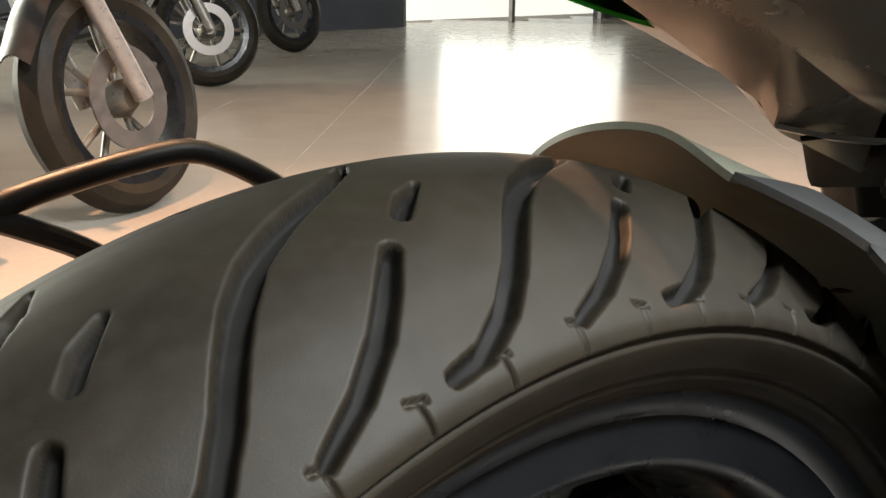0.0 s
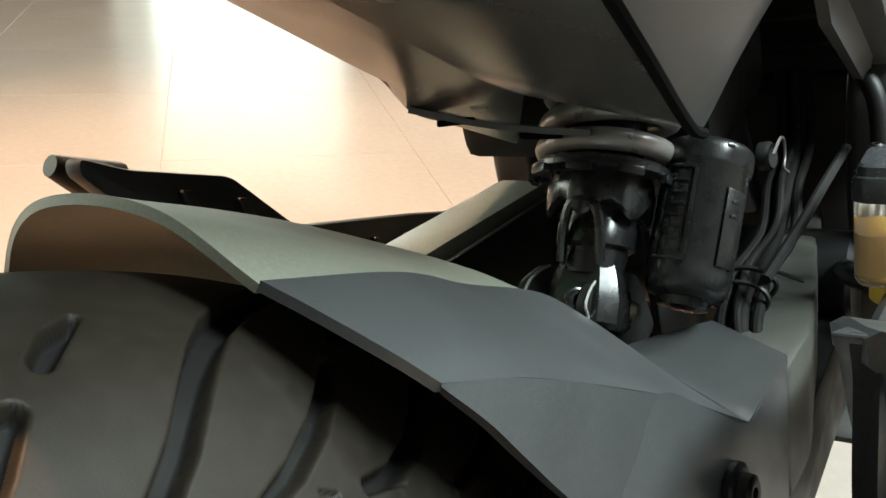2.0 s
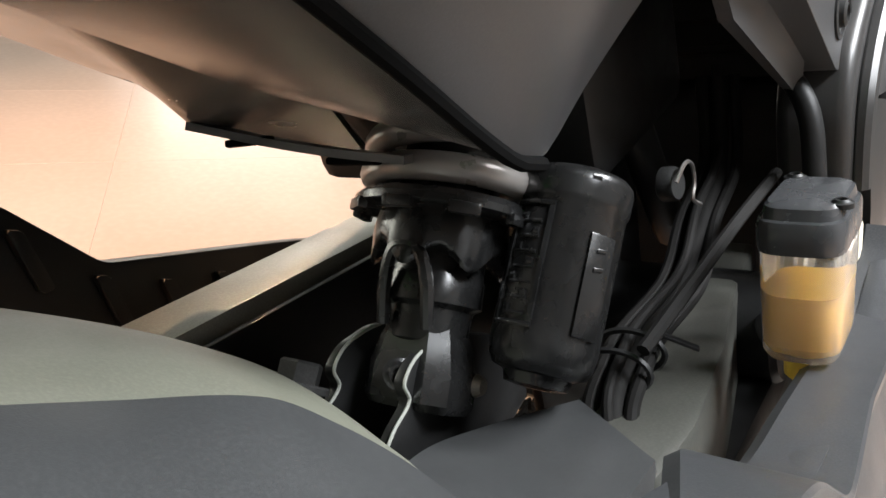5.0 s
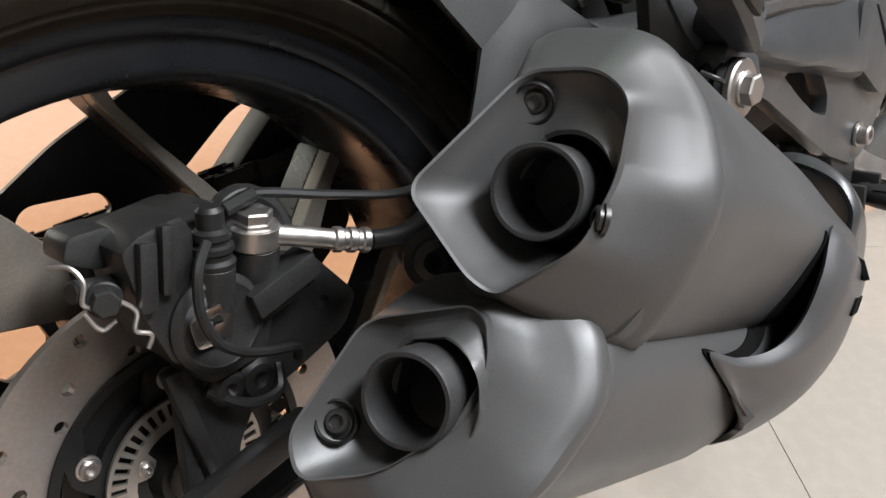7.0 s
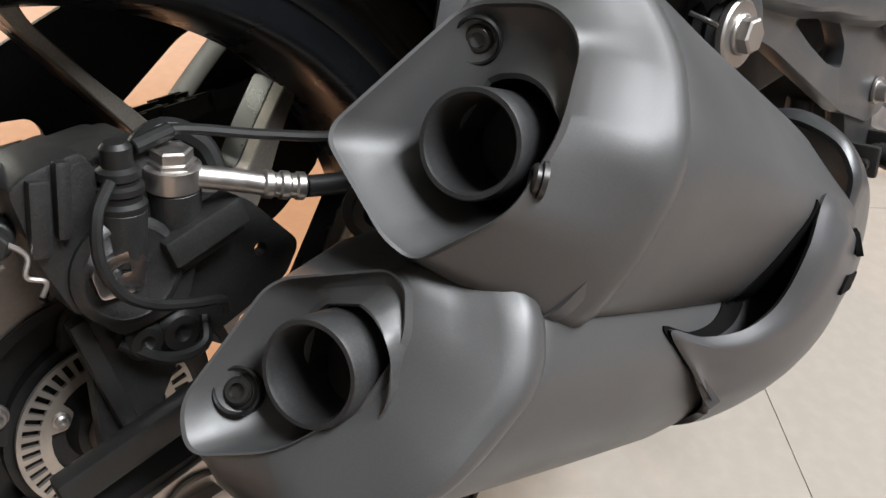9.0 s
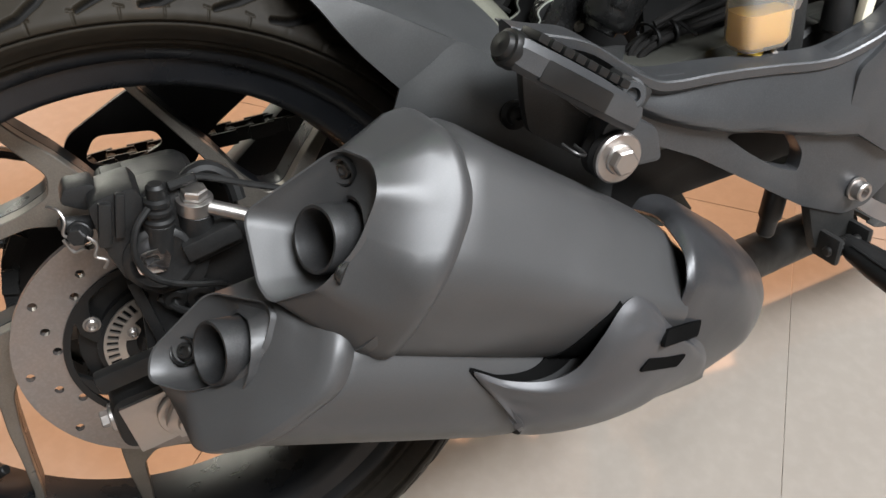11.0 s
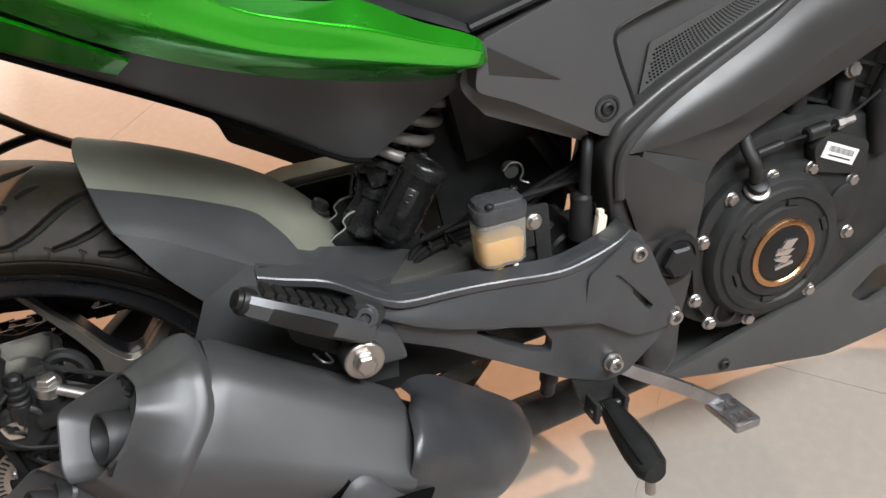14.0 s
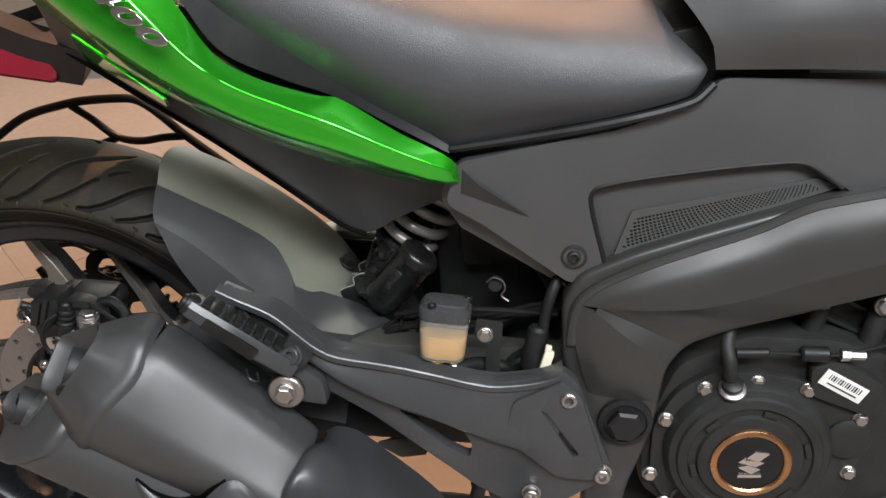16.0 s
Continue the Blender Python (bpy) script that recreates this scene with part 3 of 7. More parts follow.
def swingarm(parent):
    """Box-section swingarm with both arms, right axle block and nut."""
    arm = part("swingarm", prism(rounded([(-0.045, 0.285), (-0.045, 0.328), (0.05, 0.335), (0.25, 0.405), (0.56, 0.425), (0.56, 0.36), (0.28, 0.345), (0.06, 0.275)], 0.012), -0.118, -0.086, 0.006),
               BLACK, parent, "black swingarm, its left arm painted pale as if lit")
    part("left_arm_end", prism(rounded([(-0.05, 0.285), (-0.05, 0.330), (0.05, 0.350), (0.145, 0.425), (0.203, 0.468), (0.215, 0.345), (0.175, 0.318), (0.06, 0.285)], 0.010), 0.074, 0.102, 0.003), BLACK, arm)
    # Coloured pale as if lit from above; the rear end stays black.
    part("left_arm", prism(rounded([(0.212, 0.345), (0.205, 0.472), (0.22, 0.485), (0.29, 0.503), (0.50, 0.503), (0.57, 0.46), (0.57, 0.37), (0.30, 0.35)], 0.012), 0.070, 0.106, 0.003, [rounded([(0.27, 0.474), (0.47, 0.474), (0.44, 0.41), (0.25, 0.40), (0.235, 0.43)], 0.012)]), LIT_PALE, arm, "box-section left arm painted pale as if lit")
    top = [(0.335, -0.070), (0.373, -0.073), (0.413, -0.074), (0.499, -0.078), (0.57, -0.070), (0.57, -0.092), (0.509, -0.099), (0.442, -0.112), (0.375, -0.121), (0.335, -0.1195)]
    flat = prism(rounded(top, 0.006), 0.398, 0.467, 0.004)
    part("right_arm", turned(Matrix(((1, 0, 0, 0), (0, 0, 1, 0), (0, 1, 0, 0), (0, 0, 0, 1))), flat), ARM, arm, "dull grey box-section right arm")
    part("cross_brace", box((0.37, 0.0, 0.40), (0.09, 0.20, 0.07), (0, 20, 0), 0.012), BLACK, arm)
    part("axle_nut", hex_bolt((0.0, -0.1225, 0.306), (0, -1, 0), 0.0145, 0.010, 1.3), ZINC, arm, "plated axle nut")
    part("axle_stud", lathe([(0.008, 0)] + [(0.0078 - 0.0008 * (k % 2), 0.001 + 0.0011 * k) for k in range(16)] + [(0.0065, 0.019)], along((0, -0.118, 0.306), (0, -0.2, 0.306)), 22), ZINC, arm, "threaded axle end")
    part("axle_block", box((-0.01, -0.1185, 0.306), (0.055, 0.004, 0.040), (0, -8, 0), 0.001), ZINC, arm, "plated chain adjuster plate")
    part("adjuster_bolt", hex_bolt((-0.046, -0.102, 0.305), (-1, 0, 0), 0.006, 0.008), ZINC, arm)
    # chain guard with an oval window behind the spokes
    out = rounded([(-0.034, 0.412), (-0.030, 0.440), (0.02, 0.466), (0.12, 0.50), (0.25, 0.51), (0.27, 0.47), (0.13, 0.455), (0.075, 0.420), (0.055, 0.390), (0.0, 0.400)], 0.012)
    hole = rounded([(-0.020, 0.419), (-0.008, 0.438), (0.036, 0.432), (0.041, 0.420), (0.006, 0.408)], 0.008)
    part("chain_guard", prism(out, 0.062, 0.066, 0, [hole, rounded([(0.024, 0.401), (0.044, 0.414), (0.055, 0.408), (0.046, 0.396)], 0.004)]), PLASTIC, arm, "black plastic chain guard")
    return arm


swingarm(motorcycle)


def caliper(parent):
    """Rear brake caliper on its bracket, banjo joint, bleed nipple, pins and hoses."""
    c = part("brake_caliper", prism(rounded([(-0.021, 0.449), (-0.012, 0.453), (0.008, 0.455), (0.012, 0.447), (0.010, 0.434), (0.000, 0.418), (-0.002, 0.388), (-0.012, 0.392), (-0.019, 0.418)], 0.003, 3), -0.082, -0.044, 0.003),
             CALIPER, parent, "black rear brake caliper with a plated banjo joint")
    part("cylinder_body", prism(rounded([(-0.004, 0.446), (0.028, 0.448), (0.050, 0.436), (0.052, 0.405), (0.036, 0.372), (0.004, 0.370), (-0.010, 0.392)], 0.006, 3), -0.078, -0.044, 0.005), CALIPER, c)
    part("inner_body", prism(rounded([(-0.016, 0.416), (-0.014, 0.438), (0.042, 0.440), (0.052, 0.430), (0.046, 0.402), (-0.012, 0.400)], 0.006), -0.020, 0.004, 0.004), CALIPER, c)
    part("bridge", box((0.018, -0.034, 0.437), (0.056, 0.050, 0.012), (0, 3, 0), 0.004), CALIPER, c, "flat bridge over the disc")
    part("bridge_window", box((-0.002, -0.034, 0.4440), (0.014, 0.036, 0.004), (0, 3, 0), 0.001), CALIPER, c)
    for x, z, w in ((-0.014, 0.436, 0.008), (-0.004, 0.440, 0.006)):
        part("body_rib", box((x, -0.084, z), (w, 0.006, 0.030), (0, 14, 0), 0.0018), CALIPER, c)
    part("ear", prism(rounded([(-0.037, 0.446), (-0.032, 0.456), (-0.014, 0.455), (-0.012, 0.436), (-0.024, 0.438)], 0.003, 3), -0.062, -0.040, 0.002), CALIPER, c)
    part("piston_boss", lathe([(0.0235, 0.0), (0.0235, 0.006), (0.0215, 0.008), (0.0195, 0.0086), (0.0185, 0.0080), (0.0003, 0.0080)], along((0.012, -0.078, 0.402), (0.012, -0.2, 0.402)), 40), CALIPER, c, "round piston boss")
    part("badge", prism(rounded([(-0.003, 0.397), (-0.004, 0.410), (0.005, 0.413), (0.016, 0.413), (0.019, 0.405), (0.014, 0.395)], 0.003), -0.0890, -0.0865, 0.0005, [rounded([(0.003, 0.402), (0.003, 0.408), (0.011, 0.409), (0.012, 0.404), (0.008, 0.405)], 0.0015, 3)]), SILVERBADGE, c, "small pale badge with a dark centre")
    # bracket: arm down to the axle, web ahead with a round hole
    hole = [(0.082 + 0.0034 * math.cos(a), 0.376 + 0.0034 * math.sin(a)) for a in np.linspace(0, 2 * math.pi, 14, endpoint=False)]
    part("bracket", prism(rounded([(-0.006, 0.374), (0.020, 0.400), (0.050, 0.416), (0.080, 0.404), (0.104, 0.371), (0.092, 0.356), (0.055, 0.346), (0.030, 0.342), (0.016, 0.324), (0.012, 0.296), (-0.012, 0.294), (-0.015, 0.312)], 0.006), -0.064, -0.056, 0.002, [hole]), CALIPER, c, "black caliper bracket")
    part("bracket_rib", box((-0.004, -0.066, 0.345), (0.008, 0.008, 0.075), (0, -8, 0), 0.002), CALIPER, c)
    part("slider_block", box((0.046, -0.084, 0.408), (0.038, 0.016, 0.013), (0, -12, 0), 0.002), CALIPER, c, "square-edged slider block")
    part("slider_sleeve", rod((0.030, -0.078, 0.396), (0.066, -0.078, 0.404), 0.0075, 18, 0.001), RUBBER2, c)
    # bleed nipple under its ribbed boot
    part("boot_base", rod((0.0135, -0.079, 0.405), (0.0175, -0.081, 0.428), 0.0098, 22, 0.001), CALIPER, c)
    part("bleed_cap", lathe([(0.0095, 0), (0.0100, 0.002), (0.0100, 0.003), (0.0082, 0.0045), (0.0082, 0.007), (0.0094, 0.008), (0.0094, 0.0105), (0.0076, 0.0115), (0.0076, 0.013), (0.0086, 0.014), (0.0084, 0.017), (0.0062, 0.0185), (0.0062, 0.026), (0.0045, 0.028)], along((0.0175, -0.081, 0.427), (0.0225, -0.084, 0.465)), 24), RUBBER2, c, "ribbed black rubber bleed boot")
    part("banjo_boss", rod((0.038, -0.074, 0.402), (0.0415, -0.0785, 0.428), 0.0112, 26, 0.001), CALIPER, c)
    part("banjo_ring", lathe([(0.0105, 0.0), (0.0118, 0.0008), (0.0118, 0.010), (0.0105, 0.0108)], along((0.0412, -0.0782, 0.4275), (0.0455, -0.0838, 0.46)), 30), ZINC, c, "plated banjo ring")
    part("banjo_bolt", lathe([(0.0102, 0.0), (0.0102, 0.0015), (0.0086, 0.002), (0.0086, 0.0060), (0.0074, 0.0068), (0.0062, 0.0064), (0.0003, 0.0064)], along((0.0426, -0.0800, 0.4380), (0.0462, -0.0847, 0.465)), 6), ZINC, c, "plated banjo bolt")
    part("hose_neck", tube([(0.048, -0.084, 0.431), (0.062, -0.089, 0.4255), (0.075, -0.094, 0.4200)], 0.0050, 12, 14), ZINC, c, "plated hose end")
    part("hose_crimp", lathe([(0.0055, 0), (0.0063, 0.001), (0.0063, 0.004), (0.0054, 0.005), (0.0054, 0.007), (0.0063, 0.008), (0.0063, 0.011), (0.0054, 0.012), (0.0054, 0.014), (0.0063, 0.015), (0.0063, 0.018), (0.005, 0.019)], along((0.0735, -0.0934, 0.4205), (0.10, -0.103, 0.4115)), 18), ZINC, c)
    part("brake_hose", tube([(0.0905, -0.0996, 0.4147), (0.110, -0.101, 0.4100), (0.135, -0.092, 0.4080), (0.20, -0.080, 0.410), (0.32, -0.075, 0.42), (0.43, -0.09, 0.45)], 0.0050, 12, 40), RUBBER2, c, "black rubber brake hose")
    part("hose_guard", tube([(0.036, -0.052, 0.430), (0.046, -0.050, 0.440), (0.058, -0.050, 0.441), (0.070, -0.052, 0.430), (0.072, -0.056, 0.416)], 0.0060, 10, 20), RUBBER2, c)
    part("upper_cable", tube([(0.028, -0.080, 0.450), (0.045, -0.078, 0.4510), (0.08, -0.089, 0.4400), (0.115, -0.097, 0.4300), (0.150, -0.088, 0.4260), (0.25, -0.078, 0.44)], 0.0024, 8, 40), RUBBER2, c)
    part("cable_sleeve", rod((0.028, -0.081, 0.4495), (0.046, -0.079, 0.4508), 0.0034, 10, 0.0006), RUBBER2, c)
    part("sensor_cable", tube([(0.013, -0.089, 0.442), (0.003, -0.095, 0.434), (-0.002, -0.098, 0.418), (0.002, -0.098, 0.402), (0.013, -0.097, 0.391), (0.028, -0.094, 0.383), (0.046, -0.088, 0.374), (0.050, -0.080, 0.364)], 0.0024, 8, 50), RUBBER2, c, "thin black sensor cable")
    # pad pins, clips and rubber bushes
    part("pad_pin", rod((-0.040, -0.070, 0.4370), (-0.014, -0.062, 0.428), 0.0048, 14, 0.001), CALIPER, c)
    part("pin_head", hex_bolt((-0.0295, -0.0745, 0.4305), (-0.35, -1, 0.1), 0.0062, 0.009, 1.25), CALIPER, c)
    for p in ([(-0.044, -0.066, 0.449), (-0.038, -0.072, 0.4475), (-0.036, -0.076, 0.441), (-0.039, -0.077, 0.433), (-0.034, -0.078, 0.429)], [(-0.028, -0.082, 0.432), (-0.022, -0.084, 0.424), (-0.025, -0.085, 0.417), (-0.019, -0.085, 0.412), (-0.022, -0.085, 0.407)], [(-0.040, -0.078, 0.430), (-0.036, -0.080, 0.421), (-0.030, -0.082, 0.423)]):
        part("pad_clip", tube(p, 0.0011, 7, 24), ZINC, c, "bent spring wire clip")
    for x, z, r in ((0.014, 0.363, 0.009), (0.030, 0.360, 0.0105)):
        part("rubber_bush", lathe([(r, 0), (r * 1.1, 0.002), (r * 0.85, 0.005), (r * 1.05, 0.008), (r * 0.8, 0.011), (r * 0.4, 0.0115), (0.0003, 0.009)], along((x, -0.064, z), (x, -0.2, z - 0.006)), 22), RUBBER2, c)
    part("bush_strap", tube([(0.004, -0.070, 0.366), (0.020, -0.076, 0.352), (0.038, -0.076, 0.350), (0.044, -0.070, 0.360)], 0.0030, 8, 16), RUBBER2, c)
    part("torque_stay", box((-0.010, -0.116, 0.350), (0.075, 0.010, 0.014), (0, -8, 0), 0.003), BLACK, c, "black stay beside the axle")
    return c


caliper(motorcycle)


def hugger(parent):
    """Moulded rear hugger: arched top painted lit olive; raised wing, creased flank, folded apron and ledge painted
    shaded slate; bolts.
    """
    left = [(0.1210, 0.082, 0.562), (0.160, 0.084, 0.554), (0.205, 0.084, 0.537), (0.245, 0.082, 0.515), (0.275, 0.080, 0.493), (0.300, 0.078, 0.468), (0.320, 0.076, 0.440), (0.332, 0.075, 0.405)]
    crest = [(0.1175, 0.053, 0.5935), (0.160, 0.050, 0.581), (0.205, 0.050, 0.5610), (0.245, 0.050, 0.5385), (0.275, 0.050, 0.5175), (0.300, 0.048, 0.495), (0.321, 0.045, 0.466), (0.334, 0.045, 0.420)]
    mid = [(0.1120, 0.017, 0.6065), (0.155, 0.012, 0.590), (0.200, 0.010, 0.5690), (0.243, 0.008, 0.5450), (0.272, 0.006, 0.5250), (0.298, 0.004, 0.503), (0.320, 0.002, 0.474), (0.333, 0.000, 0.430)]
    side = [(0.1125, -0.023, 0.6040), (0.155, -0.027, 0.5830), (0.200, -0.023, 0.5610), (0.242, -0.028, 0.5400), (0.266, -0.036, 0.5190), (0.286, -0.042, 0.498), (0.302, -0.050, 0.474), (0.312, -0.056, 0.440)]
    c1 = [(0.1172, -0.0480, 0.5849), (0.1622, -0.0540, 0.5706), (0.2047, -0.0478, 0.5499), (0.2420, -0.0540, 0.5324), (0.2570, -0.0630, 0.518), (0.2674, -0.0725, 0.5045), (0.2750, -0.0830, 0.488), (0.280, -0.090, 0.462)]
    body = part("hugger", sheet([left, crest, mid, side, c1], 0.003, 64, 40, (0.1, 0.0, 0.35)), LIT_CREST, parent, "moulded plastic rear hugger over the tyre, its top in a lit olive tone", sharp=60)
    w1 = [(0.1172, -0.0486, 0.5860), (0.1622, -0.0546, 0.5718), (0.2047, -0.0484, 0.5510), (0.2420, -0.0546, 0.5336), (0.2570, -0.0640, 0.5190), (0.2674, -0.0745, 0.5048), (0.2740, -0.0930, 0.4880), (0.2783, -0.1160, 0.4738)]
    w2 = [(0.1195, -0.0600, 0.5800), (0.1625, -0.0640, 0.5655), (0.2040, -0.0620, 0.5450), (0.2380, -0.0680, 0.5275), (0.2540, -0.0770, 0.5120), (0.2660, -0.0880, 0.4970), (0.2735, -0.1010, 0.4840), (0.2783, -0.1165, 0.4734)]
    w3 = [(0.1245, -0.0790, 0.5680), (0.1630, -0.0790, 0.5550), (0.2000, -0.0820, 0.5350), (0.2330, -0.0880, 0.5160), (0.2510, -0.0960, 0.5010), (0.2640, -0.1030, 0.4890), (0.2725, -0.1090, 0.4800), (0.2783, -0.1170, 0.4730)]
    c2 = [(0.1290, -0.0880, 0.5595), (0.1634, -0.0915, 0.5444), (0.1993, -0.0985, 0.5246), (0.2315, -0.1053, 0.5056), (0.2500, -0.1095, 0.4930), (0.2630, -0.1130, 0.4835), (0.2715, -0.1155, 0.4775), (0.2783, -0.1174, 0.4724)]
    part("raised_wing", sheet([w1, w2, w3, c2], 0.003, 64, 22, (0.15, 0.0, 0.45)), SHADED_SIDES, body, "raised wing along the flank", sharp=60)
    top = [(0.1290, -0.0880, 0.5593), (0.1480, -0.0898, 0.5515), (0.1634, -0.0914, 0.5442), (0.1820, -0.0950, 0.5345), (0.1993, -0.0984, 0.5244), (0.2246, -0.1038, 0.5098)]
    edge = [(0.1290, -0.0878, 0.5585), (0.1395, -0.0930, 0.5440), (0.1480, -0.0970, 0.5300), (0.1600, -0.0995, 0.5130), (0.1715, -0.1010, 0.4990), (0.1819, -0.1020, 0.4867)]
    part("flank", sheet([top, edge], 0.003, 50, 10, (0.15, 0.0, 0.45)), SHADED_SIDES, body, sharp=60)
    fold = [(0.1819, -0.1020, 0.4867), (0.2035, -0.1030, 0.4985), (0.2246, -0.1038, 0.5096), (0.2520, -0.1103, 0.4912), (0.2783, -0.1176, 0.4722), (0.306, -0.1182, 0.4725), (0.340, -0.1182, 0.4715)]
    knee = [(0.1690, -0.1030, 0.4580), (0.1880, -0.1090, 0.4620), (0.2120, -0.1125, 0.4650), (0.2420, -0.1160, 0.4560), (0.2760, -0.1190, 0.4480), (0.306, -0.1195, 0.4440), (0.340, -0.1190, 0.4400)]
    low = [(0.1520, -0.1020, 0.4230), (0.1720, -0.1110, 0.4200), (0.1960, -0.1150, 0.4180), (0.2300, -0.1180, 0.4130), (0.2680, -0.1195, 0.4080), (0.302, -0.1195, 0.4040), (0.338, -0.1190, 0.4000)]
    foot = [(0.1340, -0.1010, 0.3880), (0.1540, -0.1110, 0.3850), (0.1800, -0.1160, 0.3820), (0.2150, -0.1180, 0.3780), (0.2550, -0.1190, 0.3720), (0.295, -0.1190, 0.3680), (0.335, -0.1185, 0.3640)]
    part("front_apron", sheet([fold, knee, low, foot], 0.003, 50, 20, (0.15, 0.1, 0.4)), SHADED_SIDES, body, "folded apron ahead of the wheel", sharp=22)
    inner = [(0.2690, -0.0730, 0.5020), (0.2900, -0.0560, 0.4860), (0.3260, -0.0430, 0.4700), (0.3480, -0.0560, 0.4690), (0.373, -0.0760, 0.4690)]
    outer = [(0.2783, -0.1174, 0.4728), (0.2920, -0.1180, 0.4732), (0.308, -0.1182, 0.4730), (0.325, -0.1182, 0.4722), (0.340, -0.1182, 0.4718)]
    part("front_ledge", sheet([inner, between(inner, outer, 0.5), outer], 0.003, 30, 12, (0.3, -0.08, 0.3)), SHADED_SIDES, body, "flat ledge beside the shock linkage")
    for p, d in (((0.2560, -0.1185, 0.4570), (-0.1, -1, 0.1)),):
        part("hugger_bolt", lathe([(0.0105, -0.001), (0.0105, 0.0012), (0.0085, 0.0022), (0.0070, 0.0024), (0.0066, 0.0062), (0.0048, 0.0072), (0.0024, 0.0070), (0.0020, 0.004), (0.0003, 0.004)], along(p, vec(p) + vec(d)), 28), BLACK, body, "black button-head bolt")
    part("hugger_bolt", hex_bolt((0.3080, 0.006, 0.4920), (0.55, 0, 0.8), 0.0085, 0.010, 1.45), CAST, body, "dark hexagon bolt on the front of the hugger")
    part("lower_bolt", lathe([(0.0150, 0), (0.0150, 0.003), (0.0110, 0.004), (0.0105, 0.008), (0.0060, 0.0105), (0.0035, 0.0100), (0.0030, 0.006), (0.0003, 0.006)], along((0.113, -0.118, 0.400), (0.098, -0.14, 0.405)), 32), RUBBER2, body, "black bolt below the hugger")
    return body


hugger(motorcycle)

from mathutils.bvhtree import BVHTree

MO, MA, MP, MQ = Vector((0.06, -0.19, 0.43)), Vector((0.925, 0, -0.38)), Vector((0, -1, 0)), Vector((0.38, 0, 0.925))


def mu(s, p, q):
    """A place in the silencer: along it from the outlets, outwards, and up across it."""
    return tuple(MO + MA * s + MP * p + MQ * q)


def ring(corners, radius, n=6):
    return [mu(*c) for c in rounded(corners, radius, n)]


def outlet_cap(name, parent, rim, seam, can, pipe, hole, label, dent=()):
    """One end cap: stepped band at the seam, faceted flank, thin rim, bowl sloping to the deep hole round the outlet pipe."""
    rim, seam, can = (np.array(x, float) for x in (rim, seam, can))
    mid = seam.mean(0)

    def grown(x, by):
        out = x - mid
        out[:, 0] = 0
        return x + out / np.linalg.norm(out, axis=1, keepdims=True) * by

    def pts(x, radius):
        return rounded(x, radius, 7)

    rows = [pts(grown(can, -0.002) + (0.006, 0, 0), 0.018), pts(grown(seam, -0.0004) + (0.0024, 0, 0), 0.018), pts(grown(seam, 0.0014) + (0.0004, 0, 0), 0.018),
            pts(grown(seam, 0.0022) - (0.0018, 0, 0), 0.018), pts(grown(seam, 0.0022) - (0.0060, 0, 0), 0.017), pts(grown(seam, 0.0008) - (0.0095, 0, 0), 0.016)]
    start, end = grown(seam, 0.0006) - (0.0110, 0, 0), rim + (0.0030, 0, 0)
    for w in (0.18, 0.4, 0.62, 0.84, 1.0):
        x = start * (1 - w) + end * w
        for k, deep in dent:
            x[k] += np.array((0, -deep, -deep * 0.4)) * math.sin(math.pi * min(1.0, w * 1.15)) ** 1.5
        rows.append(pts(x, 0.010 - 0.004 * w))
    edge = pts(rim, 0.009)
    c = np.array(pipe)
    out = edge - c
    out[:, 0] = 0
    well = c + (hole[1], 0, 0) + out / np.linalg.norm(out, axis=1, keepdims=True) * hole[0]
    rows += [edge * 0.99 + c * 0.01 - (0.0001, 0, 0), edge * 0.965 + c * 0.035 + (0.0004, 0, 0)]
    for w, sink in ((0.10, 0.0022), (0.2, 0.0042), (0.45, 0.0058), (0.75, 0.0040), (0.93, 0.0012), (1.0, 0.0016)):
        rows.append(edge * (1 - w) + well * w + (sink, 0, 0))
    rows += [well + (0.006, -0.002, 0), well + (0.05, -0.0165, 0)]
    cap = part(name, loft([[mu(*p) for p in r] for r in rows]), SILENCER, parent, label, sharp=28)
    way = (MP * 0.33 - MA).normalized()
    m = along(Vector(mu(*c)) - way * 0.05, Vector(mu(*c)))
    part("outlet_pipe", lathe([(0.0160, 0.0), (0.0190, 0.0), (0.0190, 0.0488), (0.0184, 0.0500), (0.0168, 0.0500), (0.0160, 0.0486), (0.0158, 0.004), (0.0002, 0.003)], m, 56), PIPE, cap, "matt black outlet pipe", sharp=50)
    return cap


